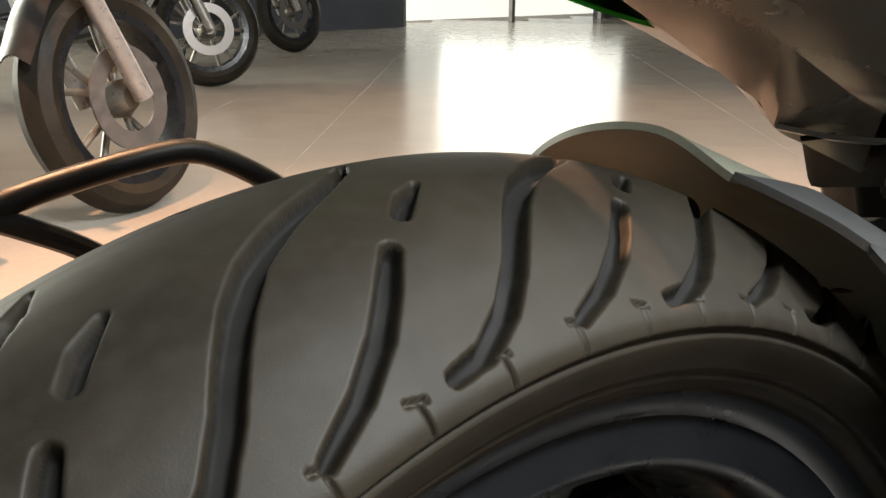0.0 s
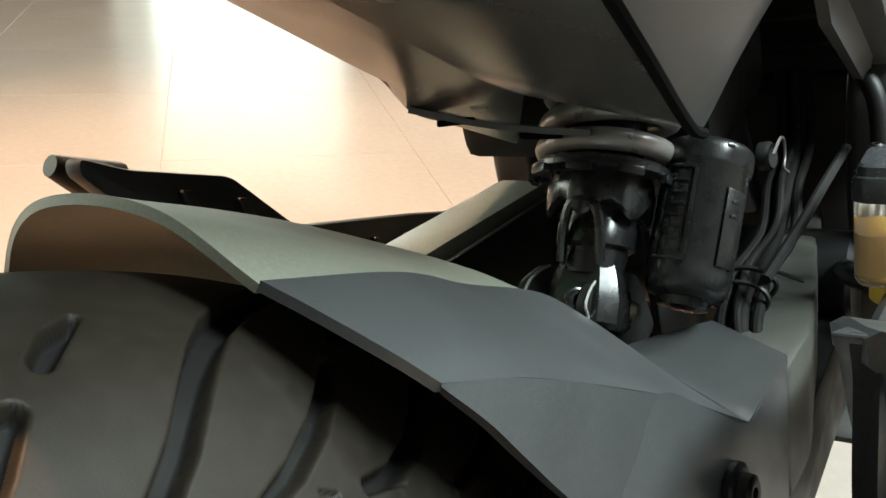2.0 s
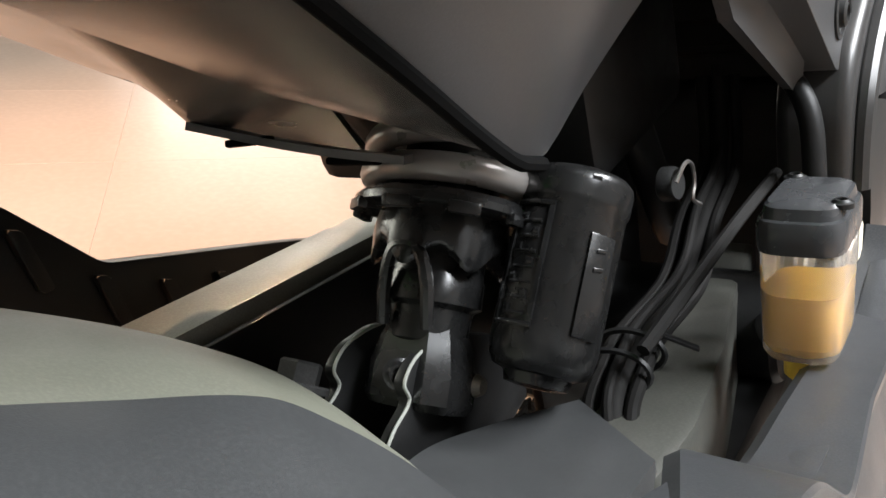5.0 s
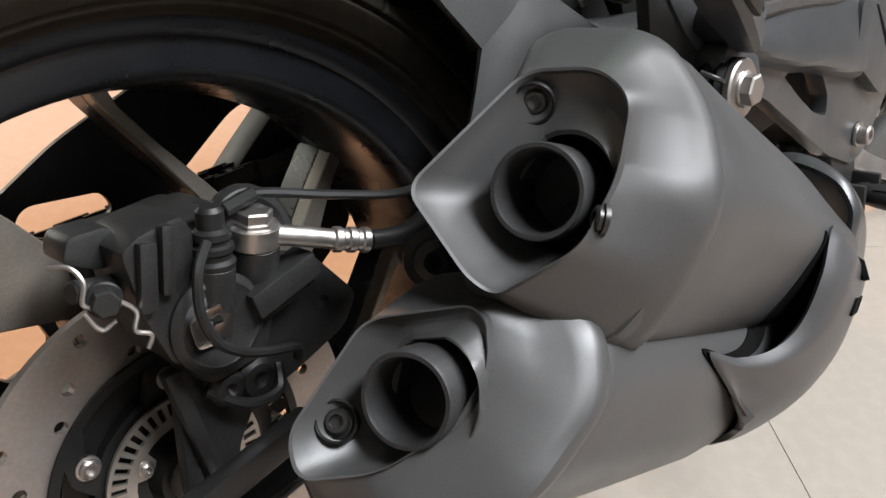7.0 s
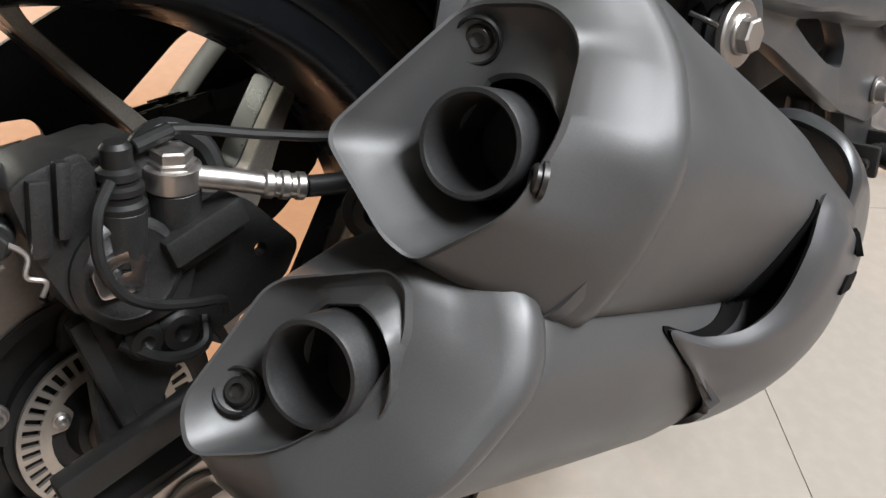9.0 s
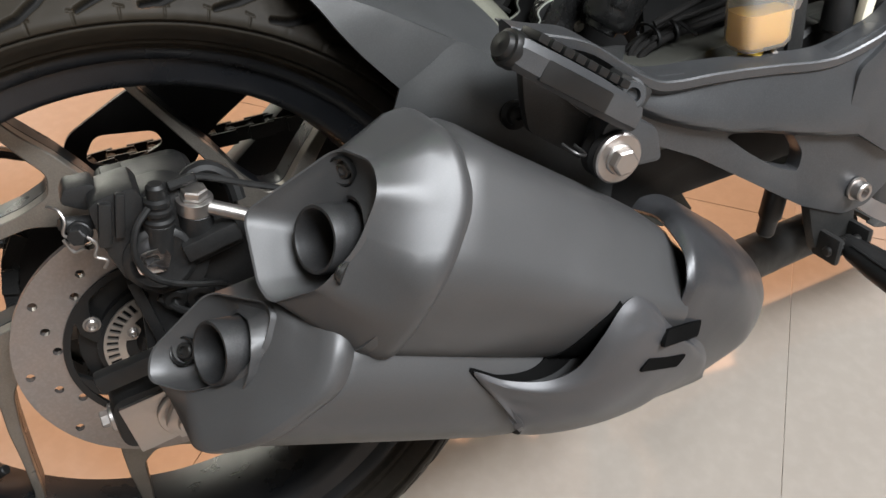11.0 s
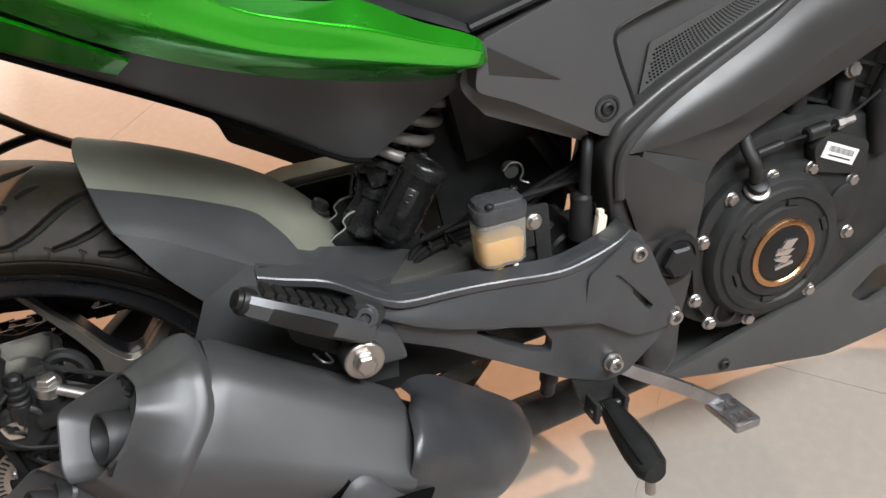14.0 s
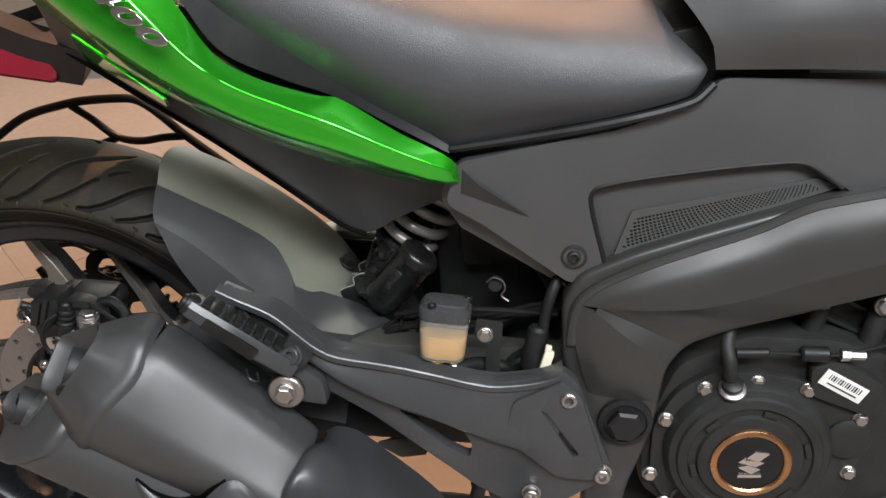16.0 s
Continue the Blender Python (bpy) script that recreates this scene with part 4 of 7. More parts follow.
def silencer(parent):
    """Twin-outlet silencer: upper and lower can, two end caps, front cover and heat shield with black-painted slots,
    black strip as the gap's shade between.
    """
    up = [(-0.045, 0.030), (-0.030, 0.104), (0.024, 0.106), (0.046, 0.080), (0.067, 0.044), (0.060, 0.010), (0.044, -0.024), (-0.040, -0.030)]

    def upper(s, k, tilt=0.0):
        drop = max(0.0, s - 0.08)
        return ring([(s + tilt * (q - 0.03), p * k, 0.035 + (q - 0.035) * k - drop * float(np.interp(q, (-0.03, 0.01, 0.044, 0.08, 0.106), (0, 0.02, 0.09, 0.20, 0.235)))) for p, q in up], 0.016, 7)

    shell = part("silencer", loft([upper(0.058, 0.96, 0.3), upper(0.063, 0.985, 0.3), upper(0.09, 0.995, 0.1), upper(0.13, 1.0), upper(0.18, 0.995), upper(0.230, 0.990), upper(0.246, 0.980), upper(0.253, 0.965), upper(0.255, 0.90)]), SILENCER, parent, "satin graphite twin-outlet silencer", sharp=50)
    low = [(-0.050, -0.050), (-0.036, -0.006), (0.026, -0.002), (0.042, -0.014), (0.052, -0.036), (0.047, -0.072), (0.022, -0.100), (-0.036, -0.104)]
    back = (0.010, 0.030, 0.040, 0.040, 0.036, 0.008, -0.016, -0.016)
    rings = []
    for blend, s, k, d in ((0.0, -0.004, 0.90, 0.0), (0.0, 0.002, 0.975, 0.0), (0.0, 0.010, 0.985, 0.0), (0.6, 0.060, 0.99, 0.0), (1.0, 0.10, 1.0, 0.0), (1.0, 0.16, 1.0, 0.0), (1.0, 0.24, 0.95, 0.006), (1.0, 0.31, 0.75, 0.020)):
        rings.append(ring([(s * blend + (b + (s if not blend else 0.012)) * (1 - blend), p * k, -0.05 + (q + 0.05) * k + d) for b, (p, q) in zip(back, low)], 0.020, 7))
    lower = part("lower_can", loft(rings), SILENCER, shell, sharp=60)
    b1 = [(s, p, q) for s, (p, q) in zip((0.070, 0.070, 0.075, 0.083, 0.069, 0.065, 0.063, 0.066), up)]
    f1 = [(-0.0140, -0.0240, 0.0303), (0.0235, -0.0040, 0.0832), (0.0330, 0.0235, 0.0876), (0.0330, 0.0405, 0.0775), (0.0280, 0.0433, 0.0472), (0.0145, 0.0415, 0.0195), (-0.0010, 0.0180, -0.0035), (-0.0070, 0.0085, 0.0015)]
    c1 = outlet_cap("upper_end_cap", shell, f1, b1, b1, (0.0145, 0.0178, 0.0369), (0.0235, 0.017), "graphite end cap round the upper outlet")
    b2 = [(s, p, q) for s, (p, q) in zip(back, low)]
    f2 = [(0.001 + 0.59 * p + 0.42 * q, p, q) for p, q in ((-0.034, -0.068), (-0.026, -0.021), (0.006, -0.0085), (0.013, -0.0125), (0.0205, -0.030), (0.0170, -0.053), (0.000, -0.074), (-0.024, -0.083))]
    c2 = outlet_cap("lower_end_cap", shell, f2, b2, b2, (-0.0230, 0.0020, -0.0458), (0.0228, 0.015), "graphite end cap round the lower outlet", ((3, 0.003), (2, 0.002)))
    for cap, s, p, q, d in ((c1, 0.0285, -0.0006, 0.0704, (-0.80, 0.50, -0.32)), (c1, 0.0225, 0.0400, 0.0310, (-0.75, -0.65, 0.05)), (c2, -0.0300, -0.0255, -0.0622, (-0.75, 0.55, 0.36))):
        way = (MA * d[0] + MP * d[1] + MQ * d[2]).normalized()
        seat = Vector(mu(s, p, q)) + way * 0.0004
        if p < 0.03:
            part("screw_pocket", lathe([(0.0086, -0.006), (0.0088, 0.0008), (0.0080, 0.0014), (0.0074, 0.0008), (0.0070, -0.004), (0.0002, -0.0042)], along(seat, seat + way), 36), BLACK, cap, "round pocket for a screw")
        part("cap_screw", socket_bolt(tuple(seat - way * 0.0035), way, 0.0052, 0.0036), SCREW, cap, "dark socket screw")
    part("inner_sleeve", loft([upper(s, k) for s, k in ((0.20, 0.90), (0.27, 0.88), (0.31, 0.72), (0.35, 0.45))]), BLACK, shell, "black sleeve inside the front cover", sharp=50)
    # front cover closing over the can's end down to the nose
    cover = [[(0.262, -0.030, 0.0580), (0.262, -0.008, 0.0635), (0.2495, 0.020, 0.0670), (0.247, 0.045, 0.060), (0.246, 0.057, 0.047), (0.246, 0.0590, 0.034), (0.244, 0.0580, 0.000)],
             [(0.268, -0.032, 0.0660), (0.268, -0.010, 0.0690), (0.2560, 0.021, 0.0725), (0.251, 0.046, 0.0635), (0.249, 0.0595, 0.0475), (0.249, 0.0605, 0.033), (0.248, 0.0590, -0.002)],
             [(0.290, -0.036, 0.0690), (0.288, -0.012, 0.0690), (0.280, 0.019, 0.0690), (0.273, 0.043, 0.060), (0.270, 0.056, 0.046), (0.268, 0.0580, 0.031), (0.266, 0.0565, -0.006)],
             [(0.330, -0.040, 0.0580), (0.325, -0.016, 0.0580), (0.318, 0.012, 0.0560), (0.312, 0.035, 0.048), (0.308, 0.0475, 0.035), (0.304, 0.0510, 0.016), (0.296, 0.0480, -0.022)],
             [(0.380, -0.044, 0.0420), (0.372, -0.022, 0.0410), (0.362, 0.002, 0.0380), (0.354, 0.020, 0.030), (0.350, 0.033, 0.016), (0.345, 0.0385, -0.004), (0.326, 0.0330, -0.038)],
             [(0.408, -0.048, 0.0260), (0.410, -0.026, 0.0200), (0.400, -0.004, 0.0120), (0.388, 0.010, 0.003), (0.378, 0.018, -0.008), (0.366, 0.0220, -0.022), (0.342, 0.0190, -0.046)],
             [(0.412, -0.048, 0.0080), (0.414, -0.028, 0.0000), (0.403, -0.008, -0.0080), (0.390, 0.004, -0.014), (0.378, 0.011, -0.022), (0.364, 0.0140, -0.032), (0.341, 0.0120, -0.050)]]
    hood = sheet([[mu(*x) for x in l] for l in cover], 0.004, 54, 40, mu(0.25, -0.02, 0.0))
    hood_tree = BVHTree.FromBMesh(hood)
    part("front_cover", hood, COVER, shell, "dark satin cover round the front of the can", sharp=50)
    # heat shield: folded notch, raised lobe, ridge and rolled lower side
    lobe = [[(0.1590, 0.0556, -0.0588), (0.1380, 0.0530, -0.0428), (0.1189, 0.0505, -0.0256), (0.1412, 0.0545, -0.0287), (0.1650, 0.0610, -0.0246), (0.1788, 0.0660, -0.0120), (0.1858, 0.0690, 0.0130), (0.1944, 0.0660, 0.0327), (0.2036, 0.0640, 0.0380), (0.2199, 0.0635, 0.0335), (0.2387, 0.0595, 0.0232), (0.2545, 0.0567, 0.0165)],
            [(0.1610, 0.0575, -0.0610), (0.1431, 0.0555, -0.0459), (0.1260, 0.0535, -0.0301), (0.1453, 0.0585, -0.0323), (0.1692, 0.0660, -0.0283), (0.1841, 0.0710, -0.0152), (0.1917, 0.0740, 0.0108), (0.1993, 0.0710, 0.0282), (0.2070, 0.0685, 0.0328), (0.2230, 0.0680, 0.0285), (0.2428, 0.0624, 0.0181), (0.2620, 0.0553, 0.0130)],
            [(0.1660, 0.0545, -0.0650), (0.1550, 0.0550, -0.0530), (0.1491, 0.0550, -0.0438), (0.1623, 0.0610, -0.0387), (0.1823, 0.0680, -0.0319), (0.1964, 0.0735, -0.0181), (0.2036, 0.0770, 0.0042), (0.2097, 0.0760, 0.0175), (0.2184, 0.0740, 0.0212), (0.2342, 0.0710, 0.0179), (0.2529, 0.0633, 0.0096), (0.2760, 0.0524, 0.0070)],
            [(0.1700, 0.0500, -0.0720), (0.1700, 0.0530, -0.0650), (0.1750, 0.0575, -0.0590), (0.1880, 0.0620, -0.0530), (0.2043, 0.0660, -0.0469), (0.2207, 0.0685, -0.0367), (0.2328, 0.0715, -0.0186), (0.2408, 0.0715, -0.0045), (0.2509, 0.0695, 0.0035), (0.2629, 0.0665, 0.0056), (0.2770, 0.0580, 0.0016), (0.2960, 0.0481, 0.0000)],
            [(0.1750, 0.0420, -0.0800), (0.1820, 0.0430, -0.0795), (0.1900, 0.0450, -0.0780), (0.2050, 0.0480, -0.0740), (0.2220, 0.0510, -0.0680), (0.2400, 0.0540, -0.0590), (0.2580, 0.0560, -0.0470), (0.2720, 0.0560, -0.0340), (0.2840, 0.0550, -0.0260), (0.2980, 0.0530, -0.0180), (0.3080, 0.0453, -0.0150), (0.3220, 0.0381, -0.0140)],
            [(0.1780, 0.0300, -0.0870), (0.1900, 0.0300, -0.0890), (0.2000, 0.0300, -0.0890), (0.2150, 0.0300, -0.0870), (0.2350, 0.0300, -0.0830), (0.2550, 0.0300, -0.0770), (0.2750, 0.0300, -0.0700), (0.2950, 0.0300, -0.0620), (0.3150, 0.0300, -0.0540), (0.3350, 0.0290, -0.0450), (0.3320, 0.0260, -0.0430), (0.3400, 0.0200, -0.0340)]]
    skin = sheet([[mu(*x) for x in l] for l in lobe], 0.0030, 110, 44, mu(0.23, -0.02, -0.02))
    tree = BVHTree.FromBMesh(skin)
    shield = part("heat_shield", skin, SHIELD, shell, "smooth grey front heat shield with two slots", sharp=50)
    # Uncut slots: black patches on the surface paint in their shaded insides.
    for (s0, q0), (s1, q1) in (((0.2285, 0.0165), (0.2725, 0.0150)), ((0.2200, -0.0030), (0.2600, -0.0050))):
        spots = [(s0 + (s1 - s0) * u + 0.0018 * v + 0.0012 * (abs(v) == 1) * (1 - 2 * u), q0 + (q1 - q0) * u + 0.0046 * v) for v in (-1, -0.6, 0, 0.6, 1) for u in np.linspace(0, 1, 9)]
        high = []
        for s, q in spots:
            hits = [(h - MO).dot(MP) for h in (x.ray_cast(Vector(mu(s, 0.2, q)), -MP)[0] for x in (tree, hood_tree)) if h]
            high.append(max(hits) if hits else 0.058)
        plane = np.c_[np.array(spots), np.ones(len(spots))]
        fit = np.linalg.lstsq(plane, np.array(high), rcond=None)[0]
        lift = float(np.max(np.array(high) - plane @ fit)) + 0.0004
        flat = [mu(s, float(np.dot(fit, (s, q, 1))) + lift, q) for s, q in spots]
        rows = [flat[k:k + 9] for k in range(0, 45, 9)]
        part("slot", sheet(rows, 0.003, 18, 8, mu(0.23, -0.02, -0.02)), GAP_SHADE, shield, "black patch painted as a slot's shaded inside")
    # black strip painted as shade between cans and edges of shield and cover
    trees = []
    for ob in (shell, lower):
        bm = bmesh.new()
        bm.from_mesh(ob.data)
        trees.append(BVHTree.FromBMesh(bm))
        bm.free()
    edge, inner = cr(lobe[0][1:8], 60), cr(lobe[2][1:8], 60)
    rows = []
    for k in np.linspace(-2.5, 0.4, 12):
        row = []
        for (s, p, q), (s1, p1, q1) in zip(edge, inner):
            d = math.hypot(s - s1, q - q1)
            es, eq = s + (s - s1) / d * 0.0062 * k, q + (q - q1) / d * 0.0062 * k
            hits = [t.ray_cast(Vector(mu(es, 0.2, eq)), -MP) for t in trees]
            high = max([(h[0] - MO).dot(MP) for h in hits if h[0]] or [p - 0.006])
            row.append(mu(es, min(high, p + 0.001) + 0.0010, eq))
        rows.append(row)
    part("shield_gap_shade", sheet(rows, 0.0016, 60, 14, mu(0.2, -0.05, 0.0)), GAP_SHADE, shell, "black strip painted as shade behind the shield's edge")
    part("link_pipe", tube([mu(0.34, -0.04, -0.03), (0.43, -0.12, 0.262), (0.54, -0.06, 0.215), (0.70, -0.02, 0.19)], 0.022, 16, 24), CAST, shell, "dark exhaust link pipe")
    part("hanger_strap", prism(rounded([(0.3662, 0.3348), (0.4059, 0.3549), (0.4232, 0.3287), (0.3946, 0.3207)], 0.002, 2), -0.1085, -0.1045, 0.0008), ARM, shell, "olive grey steel strap over the can")
    return shell


silencer(motorcycle)


def foot_hanger(parent):
    """Cast footrest hanger: plate, raised upper rail, bolts, folded pillion peg, silencer bolt."""
    lip = [(0.2232, 0.5392), (0.2400, 0.5325), (0.2741, 0.5200), (0.2997, 0.5018), (0.3150, 0.4905), (0.3336, 0.4818), (0.3754, 0.4772), (0.4263, 0.4712), (0.4791, 0.4650), (0.5117, 0.4704), (0.5363, 0.4790), (0.5470, 0.4868)]
    out = rounded(lip[:1] + lip[2:3] + [(0.3290, 0.4835)] + lip[6:9] + lip[10:] + [(0.5620, 0.4760), (0.6060, 0.3850), (0.6000, 0.3670), (0.5500, 0.3250), (0.5250, 0.3230), (0.4787, 0.3441), (0.4232, 0.3808), (0.3715, 0.4150), (0.3260, 0.4380), (0.3020, 0.4500), (0.2700, 0.4780), (0.2560, 0.4960), (0.2380, 0.5230)], 0.005, 4)
    h1 = rounded([(0.3950, 0.4246), (0.4198, 0.4262), (0.4584, 0.4105), (0.4708, 0.3925), (0.4690, 0.3770), (0.4456, 0.3868), (0.4188, 0.4054)], 0.005, 4)
    h2 = rounded([(0.2440, 0.5225), (0.2730, 0.5120), (0.2960, 0.4950), (0.2880, 0.4880), (0.2720, 0.4980), (0.2570, 0.4990)], 0.003, 4)
    plate = part("foot_hanger", prism(out, -0.168, -0.155, 0.0025, [h1, h2]), HANGER, parent, "dark grey cast aluminium footrest hanger")
    P = cr([(x, 0.0, z) for x, z in lip], 70)
    rows = []
    for x, _, z in P:
        w = 0.006 * min(1.0, max(0.0, (0.40 - x) / 0.09))
        t = 0.018 * min(1.0, max(0.0, (0.275 - x) / 0.052))
        rows.append([(x, -0.1690 - w, z - 0.0100), (x, -0.1735 - w, z - 0.0062), (x, -0.1742 - w, z - 0.0006), (x, -0.1732 - w, z + 0.0006), (x, -0.1500 - t, z + 0.0018), (x, -0.1460 - t, z - 0.0010), (x, -0.1470 - t, z - 0.0090), (x, -0.156 - 0.6 * t, z - 0.0110)])
    part("upper_rail", grid_bm(rows, close_u=True, cap=True), HANGER, plate, "rolled upper rail of the hanger", sharp=25)
    upper = [(x, -0.1712, z - 0.0075) for x, z in lip[4:]]
    crease = [(0.3080, -0.1745, 0.4740), (0.3440, -0.1775, 0.4535), (0.3950, -0.1785, 0.4345), (0.4300, -0.1785, 0.4260), (0.4640, -0.1780, 0.4150), (0.5000, -0.1770, 0.4050), (0.5300, -0.1755, 0.3990), (0.5520, -0.1735, 0.4100)]
    foot = [(x, -0.1672, z - 0.0075) for x, y, z in crease]
    part("face_facet", sheet([upper, crease, foot], 0.004, 60, 15, (0.45, -0.10, 0.43)), HANGER, plate, "slanted facet of the cast hanger", sharp=18)
    part("front_web", prism(rounded([(0.505, 0.452), (0.545, 0.478), (0.566, 0.468), (0.600, 0.384), (0.588, 0.372), (0.555, 0.372), (0.50, 0.41)], 0.006), -0.176, -0.168, 0.003, [rounded([(0.531, 0.446), (0.537, 0.444), (0.573, 0.401), (0.568, 0.397)], 0.002)]), HANGER, plate)
    for x, z in ((0.556, 0.461), (0.598, 0.379), (0.533, 0.345)):
        part("hanger_bolt", socket_bolt((x, -0.170, z), (0, -1, 0), 0.0078, 0.009), ZINC, plate, "plated socket bolt")
    # silencer mounting bolt on its rubber bush
    b = (0.291, -0.186, 0.4445)
    part("silencer_lug", prism(rounded([(0.285, 0.468), (0.300, 0.470), (0.325, 0.455), (0.33, 0.43), (0.296, 0.432), (0.278, 0.445)], 0.006), -0.184, -0.164, 0.003), HANGER, plate)
    part("mount_washer", lathe([(0.0160, 0), (0.0170, 0.001), (0.0170, 0.004), (0.0158, 0.005), (0.010, 0.005)], along(b, (b[0], -0.3, b[2])), 36), ZINC, plate, "wide plated washer")
    part("mount_bolt", hex_bolt((b[0], -0.191, b[2]), (0, -1, 0), 0.0090, 0.008, 1.12), ZINC, plate, "plated hexagon bolt")
    part("bush", lathe([(0.016, 0), (0.018, 0.004), (0.015, 0.008), (0.018, 0.012), (0.016, 0.016)], along((b[0], -0.170, b[2]), (b[0], -0.3, b[2])), 30), RUBBER2, plate)
    # folded pillion peg
    fold = part("pillion_peg", loft([[tuple(Vector((x, y, z)) + Vector((0.5, 0, 0.86)) * w * cz + Vector((0, -1, 0)) * d * cy) for cz, cy in ((-1, -0.7), (-0.6, -1), (0.6, -1), (1, -0.6), (1, 0.7), (0.5, 1), (-0.6, 1), (-1, 0.7))]
                                          for x, y, z, w, d in ((0.206, -0.204, 0.539, 0.0070, 0.0095), (0.211, -0.2035, 0.5355, 0.0090, 0.0130), (0.240, -0.199, 0.515, 0.0100, 0.0140), (0.262, -0.195, 0.499, 0.0105, 0.0140), (0.286, -0.192, 0.481, 0.010, 0.010), (0.300, -0.188, 0.470, 0.008, 0.009))]), HANGER, plate, "folded grey pillion footpeg")
    part("peg_rubber", box((0.246, -0.2115, 0.5095), (0.055, 0.004, 0.013), (0, 35, 5), 0.0015), RUBBER2, fold)
    for k in range(8):
        f = k / 7
        part("peg_tread", box((0.2255 + 0.060 * f, -0.203 + 0.011 * f, 0.5405 - 0.042 * f), (0.0075, 0.018, 0.005), (0, 35, 5), 0.001), RUBBER2, fold)
    part("peg_knob", lathe([(0.0095, -0.010), (0.0106, -0.007), (0.0106, -0.001), (0.0098, 0.001), (0.0080, 0.0015), (0.0074, 0.0035), (0.0070, 0.0045), (0.0018, 0.0047), (0.0003, 0.0052)], along((0.206, -0.206, 0.539), (0.190, -0.2085, 0.5505)), 30), RUBBER2, fold, "round black rubber peg end")
    part("peg_clevis", box((0.296, -0.176, 0.482), (0.030, 0.030, 0.028), (0, 36, 0), 0.005), CAST, plate)
    part("clevis_pin", socket_bolt((0.297, -0.190, 0.486), (-0.2, -1, 0.3), 0.0085, 0.006), HANGER, plate)
    part("rear_plate", prism(rounded([(0.2250, 0.5390), (0.2360, 0.5200), (0.2375, 0.4830), (0.2405, 0.4660), (0.2620, 0.4500), (0.2840, 0.4330), (0.3120, 0.4360), (0.3300, 0.4550), (0.3300, 0.4800), (0.3000, 0.4990), (0.2720, 0.5185)], 0.005, 4), -0.1665, -0.1590, 0.002), CAST, plate, "dark cast web under the rail")
    part("spring_clip", tube([(0.252, -0.186, 0.463), (0.258, -0.194, 0.458), (0.265, -0.192, 0.455), (0.262, -0.184, 0.459)], 0.0012, 6, 16), SCREW, plate)
    return plate


foot_hanger(motorcycle)


def rider_peg(parent):
    spine = ((0.5240, -0.180, 0.3000, 0.0090, 0.0080), (0.5225, -0.190, 0.3003, 0.0125, 0.0090), (0.5195, -0.215, 0.3010, 0.0160, 0.0105), (0.5160, -0.245, 0.3020, 0.0180, 0.0110), (0.5125, -0.270, 0.3028, 0.0165, 0.0105), (0.5112, -0.279, 0.3030, 0.0110, 0.0080))
    peg = part("rider_footpeg", loft([[tuple(Vector((x, y, z)) + Vector((0.95, 0, 0.1)) * w * math.cos(a) + Vector((-0.1, 0.25, 0.95)) * d * math.sin(a)) for a in np.linspace(0, 2 * math.pi, 18, endpoint=False)] for x, y, z, w, d in spine]), RUBBER2, parent, "black rubber rider footpeg")
    part("peg_feeler", rod((0.5115, -0.270, 0.296), (0.5100, -0.2745, 0.277), 0.0050, 14, 0.001), ZINC, peg, "plated peg feeler")
    for k in (-1, 1):
        part("peg_groove", tube([(x + k * 0.55 * w, y, z + 0.80 * d) for x, y, z, w, d in spine[1:5]], 0.0011, 6, 20), BLACK, peg)
    part("peg_mount", prism(rounded([(0.486, 0.352), (0.538, 0.346), (0.543, 0.304), (0.528, 0.284), (0.508, 0.287), (0.497, 0.315)], 0.005, 4), -0.1660, -0.1560, 0.002), CAST, peg, "black cast peg bracket")
    for x in (0.508, 0.539):
        part("clevis_jaw", box((x, -0.1745, 0.3010), (0.006, 0.026, 0.024), (0, 4, 0), 0.003), CAST, peg)
    part("clevis_bolt", rod((0.502, -0.1785, 0.2995), (0.546, -0.1785, 0.3020), 0.0042, 14, 0.001), SCREW, peg)
    part("return_spring", tube([(0.512 + 0.0028 * k / 6, -0.1785 + 0.0068 * math.cos(k), 0.3002 + 0.0068 * math.sin(k)) for k in range(0, 36)], 0.0011, 6, 140), SCREW, peg)
    part("switch_body", lathe([(0.0085, 0.0), (0.0095, 0.002), (0.0095, 0.030), (0.0075, 0.033), (0.0075, 0.046), (0.0060, 0.048), (0.0003, 0.048)], along((0.4850, -0.136, 0.348), (0.4790, -0.134, 0.296)), 22), RUBBER2, peg, "black brake light switch")
    return peg


rider_peg(motorcycle)


def brake_pedal(parent):
    pts = [(0.545, -0.160, 0.330), (0.5688, -0.160, 0.312), (0.600, -0.168, 0.294), (0.6306, -0.186, 0.278), (0.644, -0.196, 0.2695)]
    P = cr(pts, 24)
    rows = [[(x, y - 0.004, z - 0.008), (x, y - 0.004, z + 0.008), (x, y + 0.004, z + 0.008), (x, y + 0.004, z - 0.008)] for x, y, z in P]
    arm = part("brake_pedal", bevelled(grid_bm(rows, close_u=True, cap=True), 0.001, 1), PEDAL, parent, "bare aluminium rear brake pedal")
    holes = [rounded([(k * 0.0065 - 0.0035, z), (k * 0.0065 - 0.0035, z + 0.013), (k * 0.0065 + 0.0035, z + 0.013), (k * 0.0065 + 0.0035, z)], 0.0016, 3) for z in (-0.017, 0.004) for k in (-1, 1)]
    m = pose(0.6480, -0.2090, 0.2665, 0, 4, 5) @ pose(0, 0, 0, 90, 0, 0)
    pad = turned(m, prism(rounded([(-0.0155, -0.024), (-0.0155, 0.024), (0.0155, 0.024), (0.0155, -0.024)], 0.004), -0.004, 0.004, 0.0012, holes))
    part("pedal_pad", pad, PEDAL, arm, "pierced aluminium pedal pad")
    return arm


brake_pedal(motorcycle)

